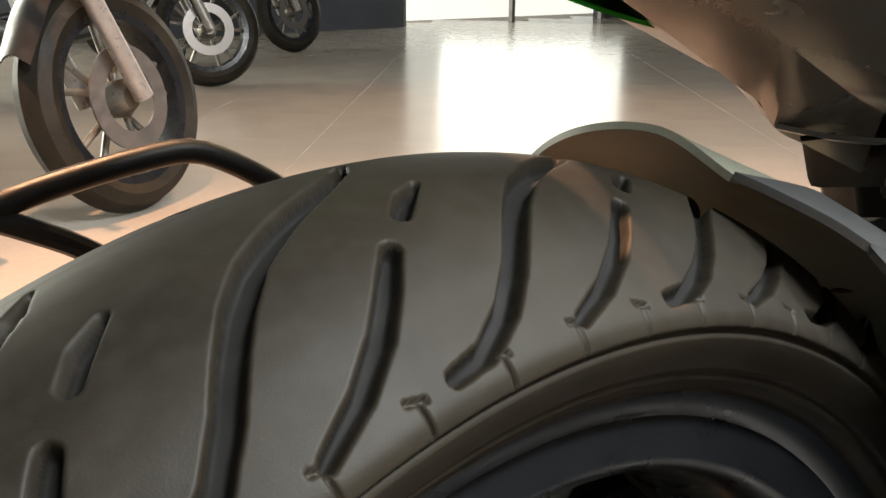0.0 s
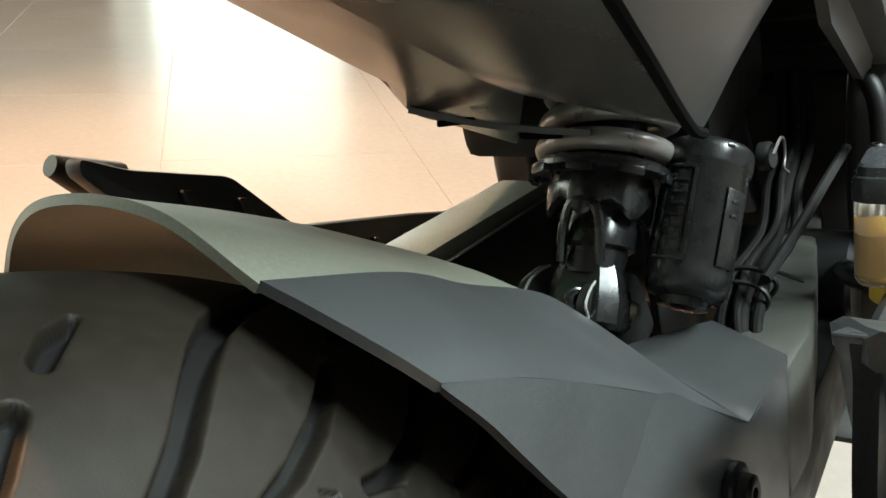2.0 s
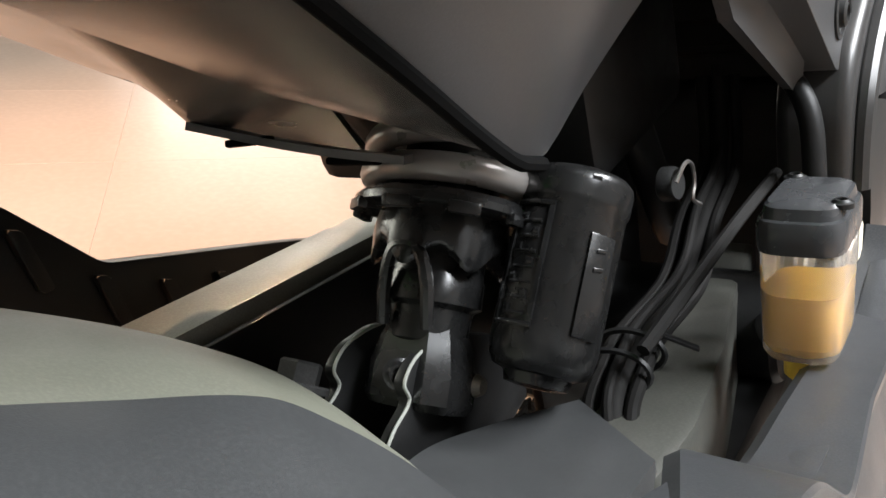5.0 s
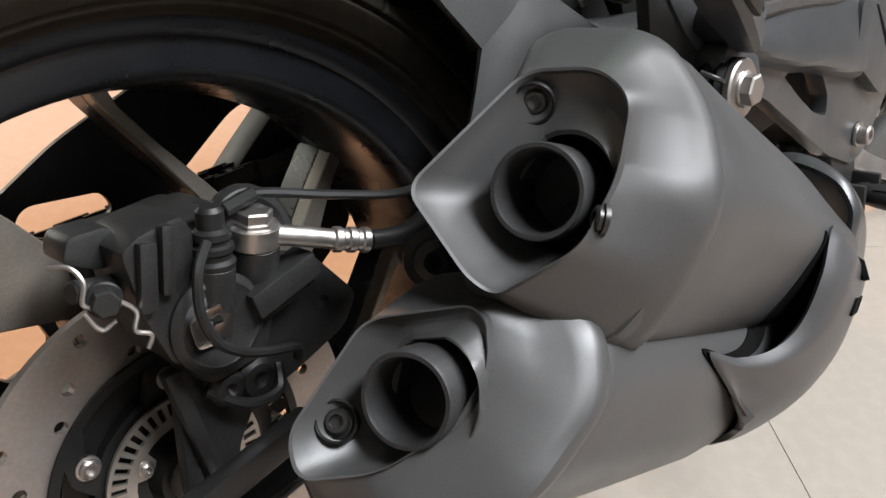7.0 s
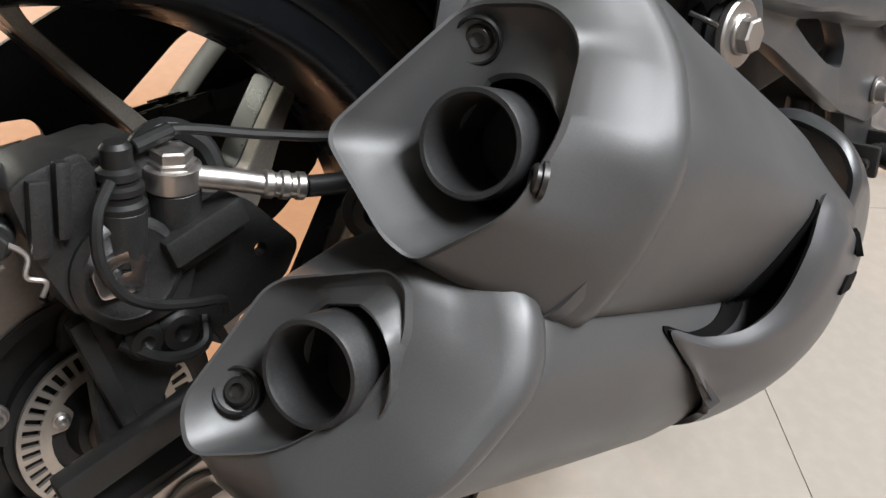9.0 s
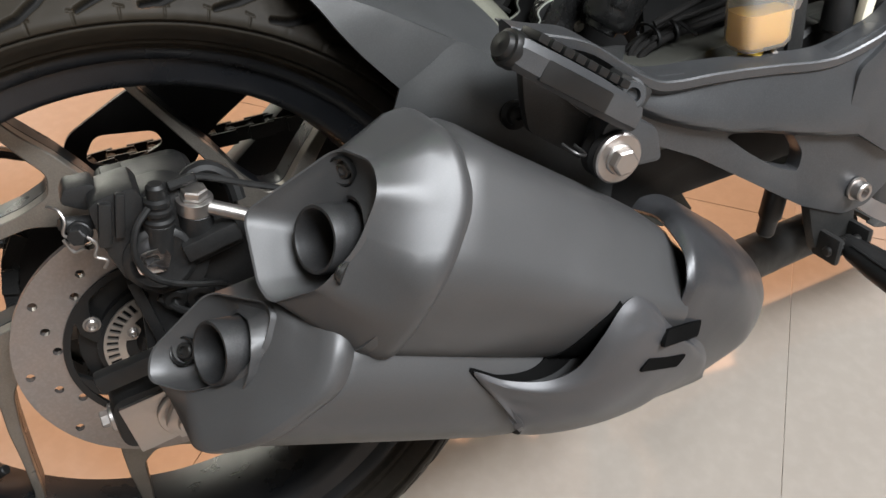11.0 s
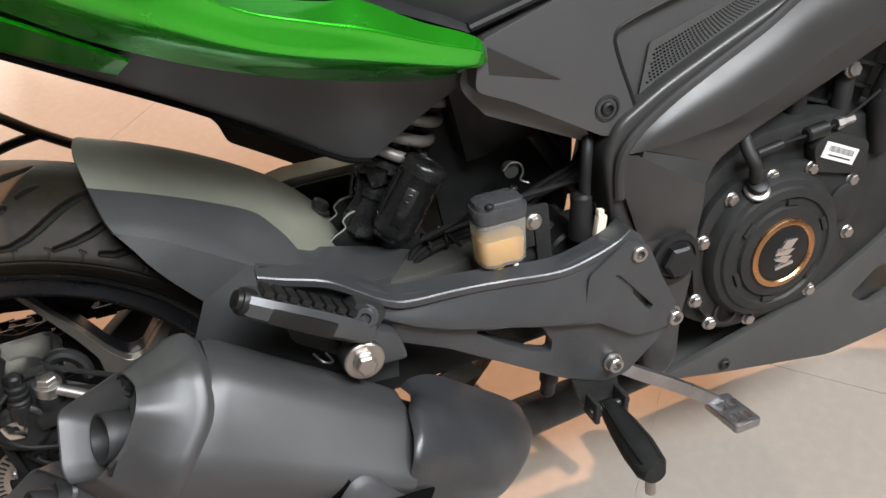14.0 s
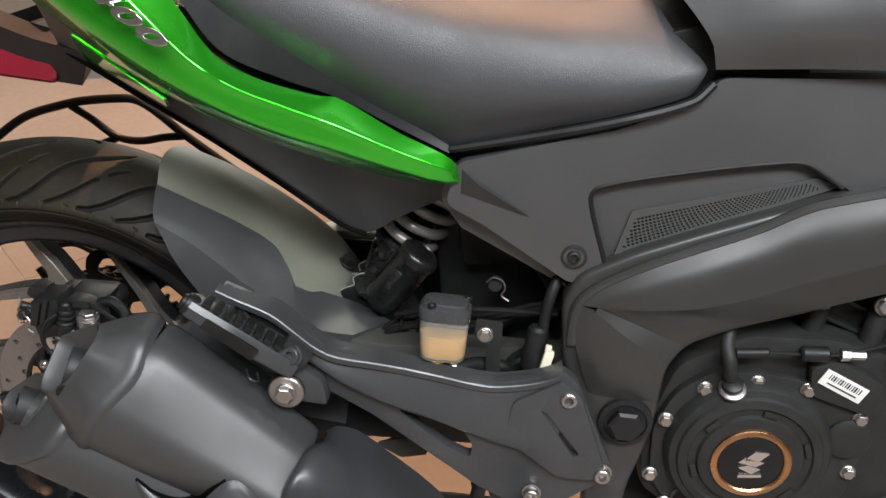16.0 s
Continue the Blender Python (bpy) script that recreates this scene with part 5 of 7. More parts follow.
def brake_reservoir(parent):
    """Milky brake fluid reservoir half full of amber fluid, black lid, bracket, screw, hose."""
    o = [(0.410, -0.161), (0.410, -0.132), (0.456, -0.132), (0.456, -0.161)]

    def rr(z, k, dx=0.0):
        c = np.array((0.433, -0.1465))
        return [(c[0] + (p[0] - c[0]) * k + dx, c[1] + (p[1] - c[1]) * k, z) for p in rounded(o, 0.010, 6)]

    body = part("brake_reservoir", loft([rr(0.4765, 0.84), rr(0.4800, 0.95, 0.0), rr(0.500, 0.98), rr(0.512, 1.0), rr(0.520, 1.0)]), MILKY, parent, "milky rear brake fluid reservoir half full of amber fluid", sharp=50)
    part("fluid", loft([rr(0.4790, 0.74), rr(0.4820, 0.84), rr(0.5025, 0.86)]), FLUID, body, "amber brake fluid")
    lid = part("lid", loft([rr(0.520, 1.04), rr(0.522, 1.07), rr(0.530, 1.07), rr(0.532, 1.03), rr(0.5325, 0.96), rr(0.5365, 0.91), rr(0.5375, 0.84), rr(0.5380, 0.2)]), LIDGREY, body, "smoky grey stepped lid", sharp=30)
    for x, y in ((0.421, -0.159), (0.453, -0.137)):
        part("lid_screw", socket_bolt((x, y, 0.5365), (0, 0, 1), 0.0034, 0.002), BLACK, lid)
    part("bracket", prism(rounded([(0.462, 0.513), (0.488, 0.512), (0.490, 0.455), (0.476, 0.45), (0.474, 0.488), (0.462, 0.494)], 0.003), -0.134, -0.130, 0.0008), CAST, body, "black reservoir bracket")
    part("bracket_screw", hex_bolt((0.472, -0.135, 0.498), (0, -1, 0), 0.0062, 0.005, 1.3), ZINC, body)
    part("outlet_cap", rod((0.428, -0.147, 0.477), (0.428, -0.147, 0.464), 0.0085, 18, 0.002), YELLOW, body, "yellow outlet stub")
    part("hose_clip", lathe([(0.0075, 0), (0.0085, 0.001), (0.0085, 0.005), (0.0075, 0.006)], along((0.441, -0.147, 0.466), (0.455, -0.145, 0.464)), 18, ), ZINC, body)
    part("outlet_hose", tube([(0.428, -0.147, 0.466), (0.445, -0.145, 0.464), (0.47, -0.126, 0.460), (0.50, -0.115, 0.45), (0.53, -0.10, 0.42)], 0.0068, 12, 30), RUBBER2, body, "black rubber reservoir hose")
    return body


brake_reservoir(motorcycle)


def at_c(lo, ax, h, u, v):
    """A place beside the shock's axis: along it, backwards, and to the left."""
    back = ax.cross(Vector((0, 1, 0))).normalized()
    return tuple(lo + ax * h - back * u + Vector((0, 1, 0)) * v)


def shock(parent):
    """Rear shock: clevis, body, spring on its seat, and the gas canister beside it."""
    lo, hi = Vector((0.345, -0.025, 0.488)), Vector((0.452, -0.020, 0.672))
    ax = (hi - lo).normalized()

    def at(d):
        return tuple(lo + ax * d)

    body = part("rear_shock", lathe([(0.010, 0.006), (0.015, 0.010), (0.0165, 0.022), (0.0195, 0.024), (0.0195, 0.034), (0.0185, 0.036), (0.0185, 0.050), (0.020, 0.060), (0.016, 0.20)], along(lo, hi), 36), SHOCKBLACK, parent, "rear shock absorber with a silver grey spring")
    # fluted adjuster with a scalloped lower edge
    m = along(lo, hi)
    n = 72
    rows = []
    for r, h, w in ((0.0185, 0.042, 0.0), (0.0245, 0.040, 0.0042), (0.0262, 0.0415, 0.0042), (0.0268, 0.050, 0.0), (0.0255, 0.058, 0.0), (0.020, 0.0585, 0.0)):
        rows.append([tuple(m @ Vector((r * math.cos(b), r * math.sin(b), h + w * math.cos(6 * b)))) for b in np.linspace(0, 2 * math.pi, n, endpoint=False)])
    part("preload_adjuster", grid_bm(rows, close_u=True, cap=False), SHOCKBLACK, body, "black fluted preload adjuster", sharp=50)
    part("spring_seat", lathe([(0.026, 0.0570), (0.0345, 0.0575), (0.0360, 0.0585), (0.0360, 0.0612), (0.0350, 0.0622), (0.0330, 0.0640), (0.02, 0.0640)], m, 56), SHOCKBLACK, body, "black spring collar")
    for k in range(9):
        a = 2 * math.pi * k / 9 + 0.2
        part("collar_lug", turned(m @ Matrix.Translation((0.0352 * math.cos(a), 0.0352 * math.sin(a), 0.0570)) @ Matrix.Rotation(a, 4, "Z"), box((0, 0, 0), (0.004, 0.012, 0.0045), bevel=0.001)), SHOCKBLACK, body)
    side = ax.orthogonal().normalized()
    other = ax.cross(side)
    coil = []
    for k in range(24 * 6):
        rise = 0.0700 + 0.0195 * max(0.0, k / 24 - 0.75) + 0.004 * min(k / 24, 0.75)
        coil.append(tuple(lo + ax * rise + (side * math.cos(2 * math.pi * k / 24) + other * math.sin(2 * math.pi * k / 24)) * 0.0300))
    part("spring", tube(coil, 0.0056, 12, 280), SPRING, body, "silver grey coil spring")
    part("top_cup", lathe([(0.02, 0.196), (0.038, 0.196), (0.040, 0.206), (0.03, 0.212)], along(lo, hi), 36), SHOCKBLACK, body)
    # forked lower mount with its cross bolt
    part("clevis", loft([[at_c(lo, ax, h, u * w, v * d) for u, v in ((-1, -0.6), (-0.6, -1), (0.6, -1), (1, -0.6), (1, 0.6), (0.6, 1), (-0.6, 1), (-1, 0.6))] for h, w, d in ((-0.016, 0.013, 0.017), (-0.013, 0.0155, 0.019), (-0.002, 0.0155, 0.019), (0.010, 0.0135, 0.016), (0.020, 0.010, 0.012), (0.030, 0.010, 0.012))]), SHOCKBLACK, body, "black forked lower mount")
    part("strap", tube([at_c(lo, ax, 0.014, -0.016, -0.010), at_c(lo, ax, 0.032, -0.0215, -0.010), at_c(lo, ax, 0.042, -0.0240, -0.006), at_c(lo, ax, 0.042, -0.0240, 0.004), at_c(lo, ax, 0.030, -0.0215, 0.008), at_c(lo, ax, 0.014, -0.016, 0.010)], 0.0026, 8, 40), SHOCKBLACK, body)
    part("clevis_bolt", socket_bolt(at_c(lo, ax, -0.004, -0.0150, 0.000), (-0.6, -0.6, 0.35), 0.0048, 0.003), SHOCKBLACK, body)
    part("link_bolt", hex_bolt((0.352, -0.0332, 0.4795), (0, -1, 0), 0.0072, 0.006, 1.25), SHOCKBLACK, body, "dark linkage bolt")
    part("bolt_end", lathe([(0.0048, 0)] + [(0.0046 - 0.0005 * (k % 2), 0.001 + 0.0008 * k) for k in range(8)] + [(0.003, 0.0085)], along((0.352, -0.0385, 0.4795), (0.352, -0.1, 0.4795)), 18), SPOKE, body, "dull dark bolt end")
    top, bot = Vector((0.4005, -0.0700, 0.5485)), Vector((0.3595, -0.0675, 0.4875))
    m = along(bot, top)
    can = part("gas_canister", lathe([(0.006, -0.008), (0.012, -0.007), (0.013, -0.003), (0.0175, -0.0015), (0.0195, 0.002), (0.0205, 0.008), (0.0205, 0.0600), (0.0213, 0.0610), (0.0215, 0.063), (0.0215, 0.0690), (0.0210, 0.0715), (0.0190, 0.0735), (0.0165, 0.0745), (0.0155, 0.0730), (0.003, 0.0730)], m, 64), SHOCKBLACK, body, "gloss black gas canister with raised lettering bars", sharp=50)

    def pad(name, a0, a1, h0, h1, r, slant=0.0):
        rows = [[tuple(m @ Vector((q * math.cos(b), q * math.sin(b), h + slant * (b - a0)))) for q, h in ((0.0200, h0), (r - 0.0003, h0), (r, h0 + 0.0005), (r, h1 - 0.0005), (r - 0.0003, h1), (0.0200, h1))] for b in np.linspace(a0, a1, 8)]
        part(name, grid_bm(rows, close_u=True, cap=True), SHOCKBLACK, can)

    pad("label_plate", 1.00, 1.78, 0.012, 0.0585, 0.0211)
    for u0, u1, v0, v1 in ((1.00, 1.78, 0.0120, 0.0138), (1.00, 1.78, 0.0567, 0.0585), (1.00, 1.08, 0.0138, 0.0567), (1.70, 1.78, 0.0138, 0.0567)):
        pad("label_frame", u0, u1, v0, v1, 0.0222)
    for k in range(7):
        v0 = 0.0158 + k * 0.0057
        pad("letter_bar", 1.18, 1.60, v0, v0 + 0.0012, 0.0220)
        pad("letter_bar", 1.18 + 0.3 * (k % 2), 1.28 + 0.3 * (k % 2), v0 + 0.0012, v0 + 0.0038, 0.0220)
    pad("canister_lug", 2.48, 2.98, 0.012, 0.050, 0.0220)
    for h in (0.036, 0.043):
        pad("lug_mark", 2.62, 2.80, h, h + 0.0016, 0.0226, 0.004)
    pad("rim_notch", 2.30, 2.46, 0.0690, 0.0712, 0.0219)
    plate = [(0.352, 0.4995), (0.331, 0.4990), (0.3215, 0.4925), (0.3255, 0.4840), (0.312, 0.4775), (0.298, 0.465), (0.300, 0.44), (0.36, 0.43), (0.41, 0.445), (0.388, 0.484)]
    for y in (-0.033, 0.0):
        part("link_plate", prism(rounded(plate, 0.006), y, y + 0.0055, 0.0015), BLACK, body, "black linkage plate")
        # Thin pale tube paints in the highlight along the plate's bevelled edge.
        line = [(x, y + 0.0002, z + 0.0003) for x, z in ((0.354, 0.4985), (0.344, 0.4997), (0.331, 0.4985), (0.3230, 0.4925), (0.3245, 0.4850), (0.313, 0.4785), (0.301, 0.4680))]
        part("edge_highlight", tube(line, 0.0007, 7, 50), LIT_PALE, body, "pale tube painting light on the linkage plate's edge")
    return body


shock(motorcycle)


def tail(parent):
    """Green tail panel with its badge, under-tail tray, lamp and seat rail parts."""
    up = [(0.436, -0.136, 0.654), (0.430, -0.143, 0.672), (0.380, -0.150, 0.696), (0.330, -0.158, 0.723), (0.312, -0.160, 0.724), (0.262, -0.172, 0.738), (0.232, -0.178, 0.755), (0.205, -0.180, 0.790), (0.170, -0.175, 0.835), (0.120, -0.165, 0.875), (0.03, -0.14, 0.90)]
    m1 = [(0.437, -0.138, 0.653), (0.428, -0.150, 0.664), (0.380, -0.166, 0.684), (0.330, -0.180, 0.706), (0.290, -0.188, 0.720), (0.250, -0.196, 0.735), (0.218, -0.203, 0.756), (0.190, -0.204, 0.782), (0.150, -0.198, 0.815), (0.095, -0.185, 0.85), (0.01, -0.155, 0.88)]
    m2 = [(0.437, -0.138, 0.652), (0.424, -0.146, 0.652), (0.380, -0.160, 0.665), (0.330, -0.175, 0.682), (0.290, -0.184, 0.694), (0.250, -0.190, 0.708), (0.210, -0.195, 0.727), (0.170, -0.193, 0.748), (0.120, -0.186, 0.778), (0.06, -0.172, 0.815), (-0.02, -0.145, 0.855)]
    lo = [(0.436, -0.136, 0.651), (0.404, -0.122, 0.640), (0.365, -0.130, 0.648), (0.320, -0.140, 0.660), (0.280, -0.146, 0.672), (0.235, -0.152, 0.688), (0.195, -0.156, 0.705), (0.150, -0.156, 0.727), (0.100, -0.150, 0.757), (0.04, -0.14, 0.793), (-0.04, -0.12, 0.835)]
    panel = part("tail_panel", sheet([up, between(up, m1, 0.5), between(up, m1, 0.86), m1, between(m1, m2, 0.2), m2, lo], 0.003, 90, 60, (0.2, 0.0, 0.75)), GREEN, parent, "metallic green tail panel with a silver number badge", sharp=60)
    mirrored(panel)
    part("tail_lip", sheet([[(0.175, -0.150, 0.705), (0.121, -0.146, 0.736), (0.09, -0.140, 0.752)], [(0.165, -0.120, 0.690), (0.110, -0.110, 0.712), (0.085, -0.105, 0.722)]], 0.003, 10, 5, (0.15, 0, 0.75)), GREEN, parent, "green lower lip of the tail")
    # number badge
    cu = bpy.data.curves.new("badge_text", "FONT")
    cu.offset = 0.0005
    cu.body, cu.size, cu.extrude, cu.bevel_depth, cu.shear, cu.space_character = "400", 0.030, 0.0012, 0.0008, 0.36, 1.10
    tmp = new("badge_text", cu)
    me = bpy.data.meshes.new_from_object(tmp.evaluated_get(bpy.context.evaluated_depsgraph_get()))
    bpy.data.objects.remove(tmp)
    me.name = "number_badge"
    me.materials.clear()
    me.materials.append(SILVERBADGE)
    badge = new("number_badge", me)
    badge.parent = panel
    tagged(badge, "raised silver number 400")
    ex = Vector((0.092, -0.014, -0.062)).normalized()
    ez = Vector((-0.10, -1.0, 0.28))
    ez = (ez - ex * ez.dot(ex)).normalized()
    ey = ez.cross(ex)
    badge.matrix_local = Matrix.Translation((0.139, -0.2050, 0.8035)) @ Matrix((ex, ey, ez)).transposed().to_4x4() @ Matrix.Diagonal((1.46, 0.58, 1, 1))
    # under-tail
    near = [(0.06, -0.105, 0.735), (0.12, -0.10, 0.700), (0.20, -0.095, 0.655), (0.261, -0.090, 0.617), (0.323, -0.085, 0.577), (0.345, -0.083, 0.570)]
    mid = [(0.06, 0.0, 0.725), (0.12, 0.0, 0.692), (0.20, 0.0, 0.652), (0.255, 0.0, 0.626), (0.285, 0.0, 0.612), (0.312, 0.0, 0.600), (0.345, 0.0, 0.588)]
    far = [(0.10, 0.055, 0.705), (0.20, 0.055, 0.660), (0.293, 0.055, 0.612), (0.312, 0.055, 0.602), (0.328, 0.055, 0.585), (0.36, 0.055, 0.572), (0.431, 0.055, 0.544)]
    part("under_tray", join(sheet([near, mid], 0.004, 40, 6, (0.2, 0, 0.9)), sheet([mid, far], 0.004, 40, 6, (0.2, 0, 0.9))), TRAY, parent, "black plastic tray under the tail", sharp=20)
    part("tray_seam", tube([(x, y - 0.001, z - 0.0012) for x, y, z in near], 0.0026, 8, 40), GAP_SHADE, parent, "dark seam along the tray")
    lip = [(0.3300, 0.0540, 0.5838), (0.3370, 0.0440, 0.5795), (0.3450, 0.0290, 0.5740), (0.3490, 0.0020, 0.5695), (0.3500, -0.0300, 0.5670)]
    part("tray_flange", sheet([lip, [(x - 0.011, y - 0.004, z + 0.0022) for x, y, z in lip]], 0.003, 30, 5, (0.3, 0, 0.7)), PANEL, parent, "thin flange along the tray's lower edge")
    # Black pieces paint in the shade of two slots; the flange is uncut.
    for c, size, turn in (((0.3335, 0.0325, 0.5782), (0.004, 0.019, 0.003), 28), ((0.3450, -0.0070, 0.5685), (0.008, 0.020, 0.003), 8)):
        part("flange_hole_shade", box(c, size, (0, 18, turn), 0.0012), GAP_SHADE, parent, "black piece painted as a shaded slot in the flange")
    # Outermost row added to keep green reflections off the linkage.
    part("tray_far_side", sheet([far, [(x, 0.11, z + 0.06) for x, y, z in far], [(x, 0.165, z + 0.085) for x, y, z in far]], 0.004, 30, 8, (0.2, 0, 0.9)), PANEL, parent)
    rise = near[:-1] + [(0.346, -0.083, 0.570), (0.372, -0.088, 0.588), (0.40, -0.094, 0.607), (0.43, -0.10, 0.625)]
    edge = [(0.06, -0.142, 0.785), (0.12, -0.148, 0.750), (0.20, -0.148, 0.708), (0.261, -0.142, 0.680), (0.323, -0.132, 0.660), (0.346, -0.128, 0.655), (0.372, -0.122, 0.650), (0.40, -0.118, 0.645), (0.43, -0.12, 0.650)]
    side = part("tray_side", sheet([rise, edge], 0.004, 50, 6, (0.25, 0, 0.7)), PANEL, parent, "dark grey side of the under-tail")
    part("plate_hanger", sheet([[(0.05, -0.09, 0.76), (-0.10, -0.07, 0.70), (-0.25, -0.06, 0.60)], [(0.05, 0.09, 0.76), (-0.10, 0.07, 0.70), (-0.25, 0.06, 0.60)]], 0.012, 14, 6, (0, 0, 0.9)), PLASTIC, parent, "black rear plate hanger")
    part("tail_lamp", box((0.005, -0.085, 0.713), (0.09, 0.03, 0.030), (0, 3, 0), 0.008, 3), RED, parent, "dark red reflector below the tail")
    part("lamp_housing", sheet([[(0.09, -0.11, 0.73), (0.02, -0.11, 0.745), (-0.09, -0.09, 0.78)], [(0.07, -0.09, 0.695), (0.0, -0.09, 0.70), (-0.09, -0.08, 0.71)]], 0.02, 12, 6, (0.0, 0.3, 0.75)), PLASTIC, parent)
    return panel


tail(motorcycle)


def seat(parent):
    half = [
        [(0.17, -0.172, 0.832), (0.232, -0.165, 0.785), (0.27, -0.158, 0.762), (0.33, -0.148, 0.730), (0.38, -0.138, 0.702), (0.426, -0.128, 0.682), (0.50, -0.134, 0.704), (0.57, -0.140, 0.726), (0.622, -0.138, 0.746), (0.630, -0.132, 0.756)],
        [(0.17, -0.178, 0.850), (0.232, -0.178, 0.812), (0.27, -0.174, 0.795), (0.33, -0.170, 0.770), (0.38, -0.166, 0.750), (0.426, -0.162, 0.738), (0.50, -0.158, 0.742), (0.57, -0.154, 0.752), (0.622, -0.146, 0.764), (0.632, -0.136, 0.770)],
        [(0.17, -0.165, 0.880), (0.232, -0.162, 0.845), (0.27, -0.160, 0.832), (0.33, -0.158, 0.812), (0.38, -0.155, 0.798), (0.426, -0.150, 0.790), (0.50, -0.140, 0.788), (0.55, -0.134, 0.792), (0.590, -0.124, 0.795), (0.606, -0.118, 0.792)],
        [(0.17, -0.10, 0.905), (0.232, -0.10, 0.872), (0.27, -0.10, 0.856), (0.33, -0.10, 0.836), (0.38, -0.10, 0.824), (0.426, -0.095, 0.816), (0.50, -0.085, 0.814), (0.54, -0.075, 0.818), (0.570, -0.07, 0.824), (0.580, -0.065, 0.824)],
        [(0.17, 0, 0.910), (0.232, 0, 0.876), (0.27, 0, 0.860), (0.33, 0, 0.840), (0.38, 0, 0.828), (0.426, 0, 0.820), (0.50, 0, 0.818), (0.54, 0, 0.822), (0.562, 0, 0.828), (0.57, 0, 0.828)]]
    full = half + [[(x, -y, z) for x, y, z in l] for l in half[-2::-1]]
    s = part("seat", sheet(full, 0.012, 70, 60, (0.4, 0, 0.70)), SEAT, parent, "black grained vinyl seat", sharp=60)
    trim = [[(0.15, -0.172, 0.865), (0.205, -0.176, 0.795), (0.235, -0.172, 0.757), (0.285, -0.160, 0.735), (0.325, -0.150, 0.722), (0.38, -0.142, 0.697), (0.425, -0.134, 0.676)],
            [(0.17, -0.168, 0.870), (0.225, -0.168, 0.812), (0.262, -0.162, 0.778), (0.305, -0.155, 0.750), (0.345, -0.146, 0.727), (0.39, -0.138, 0.702), (0.428, -0.130, 0.680)]]
    t = part("seat_trim", sheet(trim, 0.02, 40, 6, (0.3, 0, 0.70)), PLASTIC, s, "black side trim below the seat")
    mirrored(t)
    part("seat_base", prism(rounded([(0.43, 0.664), (0.52, 0.688), (0.64, 0.735), (0.72, 0.755), (0.72, 0.835), (0.62, 0.800), (0.43, 0.735)], 0.01), -0.120, 0.120, 0.004), BLACK, s, "black base under the seat")
    bead = part("seat_piping", tube([(0.426, -0.131, 0.679), (0.50, -0.138, 0.700), (0.57, -0.145, 0.722), (0.625, -0.142, 0.742), (0.640, -0.137, 0.757)], 0.004, 8, 40), RUBBER2, s)
    return s


seat(motorcycle)

def side_panel(parent):
    """Charcoal side panel with the recessed mesh intake."""
    hole = rounded([(0.5738, 0.5800), (0.5508, 0.6480), (0.5574, 0.6596), (0.6311, 0.6799), (0.7144, 0.6974), (0.7321, 0.6965), (0.7750, 0.6730)], 0.006, 4)
    out = rounded([(0.432, 0.668), (0.50, 0.690), (0.57, 0.712), (0.632, 0.740), (0.645, 0.762), (0.80, 0.775), (0.95, 0.79), (0.99, 0.66), (0.80, 0.64), (0.60, 0.572), (0.545, 0.562), (0.46, 0.612), (0.425, 0.628)], 0.008, 4)
    panel = part("side_panel", prism(out, -0.136, -0.112, 0.006, [hole], 3), PANEL, parent, "charcoal side panel with a recessed mesh intake")
    part("recess", prism(rounded([(0.540, 0.650), (0.552, 0.668), (0.715, 0.708), (0.785, 0.680), (0.580, 0.568)], 0.006), -0.1255, -0.114, 0.001), PANEL, panel)
    part("recess_lip", tube([(x, -0.1345, z) for x, z in ((0.5738, 0.5860), (0.5530, 0.6460), (0.5580, 0.6572), (0.6311, 0.6782), (0.7144, 0.6957), (0.7321, 0.6950), (0.7640, 0.6770))], 0.0024, 8, 60), RUBBER2, panel, "dark rolled lip of the recess")
    quad = np.array([(0.596, 0.630), (0.588, 0.598), (0.752, 0.674), (0.738, 0.6775)])
    holes = []
    for i in range(44):
        for j in range(8):
            u, v = (i + 0.5 + 0.5 * (j % 2)) / 45, (j + 0.5) / 8
            p = (quad[1] * (1 - u) + quad[2] * u) * (1 - v) + (quad[0] * (1 - u) + quad[3] * u) * v
            r = 0.00135 * (1 - 0.55 * u)
            holes.append([(p[0] + r * 1.2 * math.cos(b), p[1] + r * math.sin(b)) for b in np.linspace(0.5, 0.5 + 2 * math.pi, 6, endpoint=False)])
    grille = [(0.592, 0.636), (0.582, 0.5905), (0.764, 0.676), (0.744, 0.6825)]
    part("mesh_grille", prism(rounded(grille, 0.003), -0.1285, -0.1260, 0.0, holes), MATT, panel, "dark pierced mesh grille")
    part("panel_bolt", lathe([(0.012, -0.001), (0.012, 0.001), (0.0098, 0.0015), (0.0095, -0.001), (0.0065, -0.001), (0.006, 0.003), (0.004, 0.004), (0.0034, 0.001), (0.0003, 0.001)], along((0.546, -0.136, 0.589), (0.546, -0.2, 0.589)), 28), CAST, panel)
    spear = bmesh.new()
    q = [(0.430, -0.132, 0.668), (0.502, -0.137, 0.624), (0.438, -0.136, 0.640), (0.455, -0.145, 0.652)]
    vs = [spear.verts.new(p) for p in q]
    for f in ((0, 1, 3), (1, 2, 3), (2, 0, 3), (0, 2, 1)):
        spear.faces.new([vs[k] for k in f])
    part("spear", bevelled(spear, 0.0012, 2, 10), FRAME, panel, "pointed facet ahead of the green panel")
    part("rear_cover", sheet([[(0.425, -0.12, 0.650), (0.42, -0.118, 0.628), (0.44, -0.118, 0.600)], [(0.55, -0.125, 0.600), (0.53, -0.125, 0.575), (0.545, -0.12, 0.55)]], 0.006, 12, 10, (0.5, 0, 0.6)), PANEL, panel)
    mirrored(panel)
    return panel


side_panel(motorcycle)


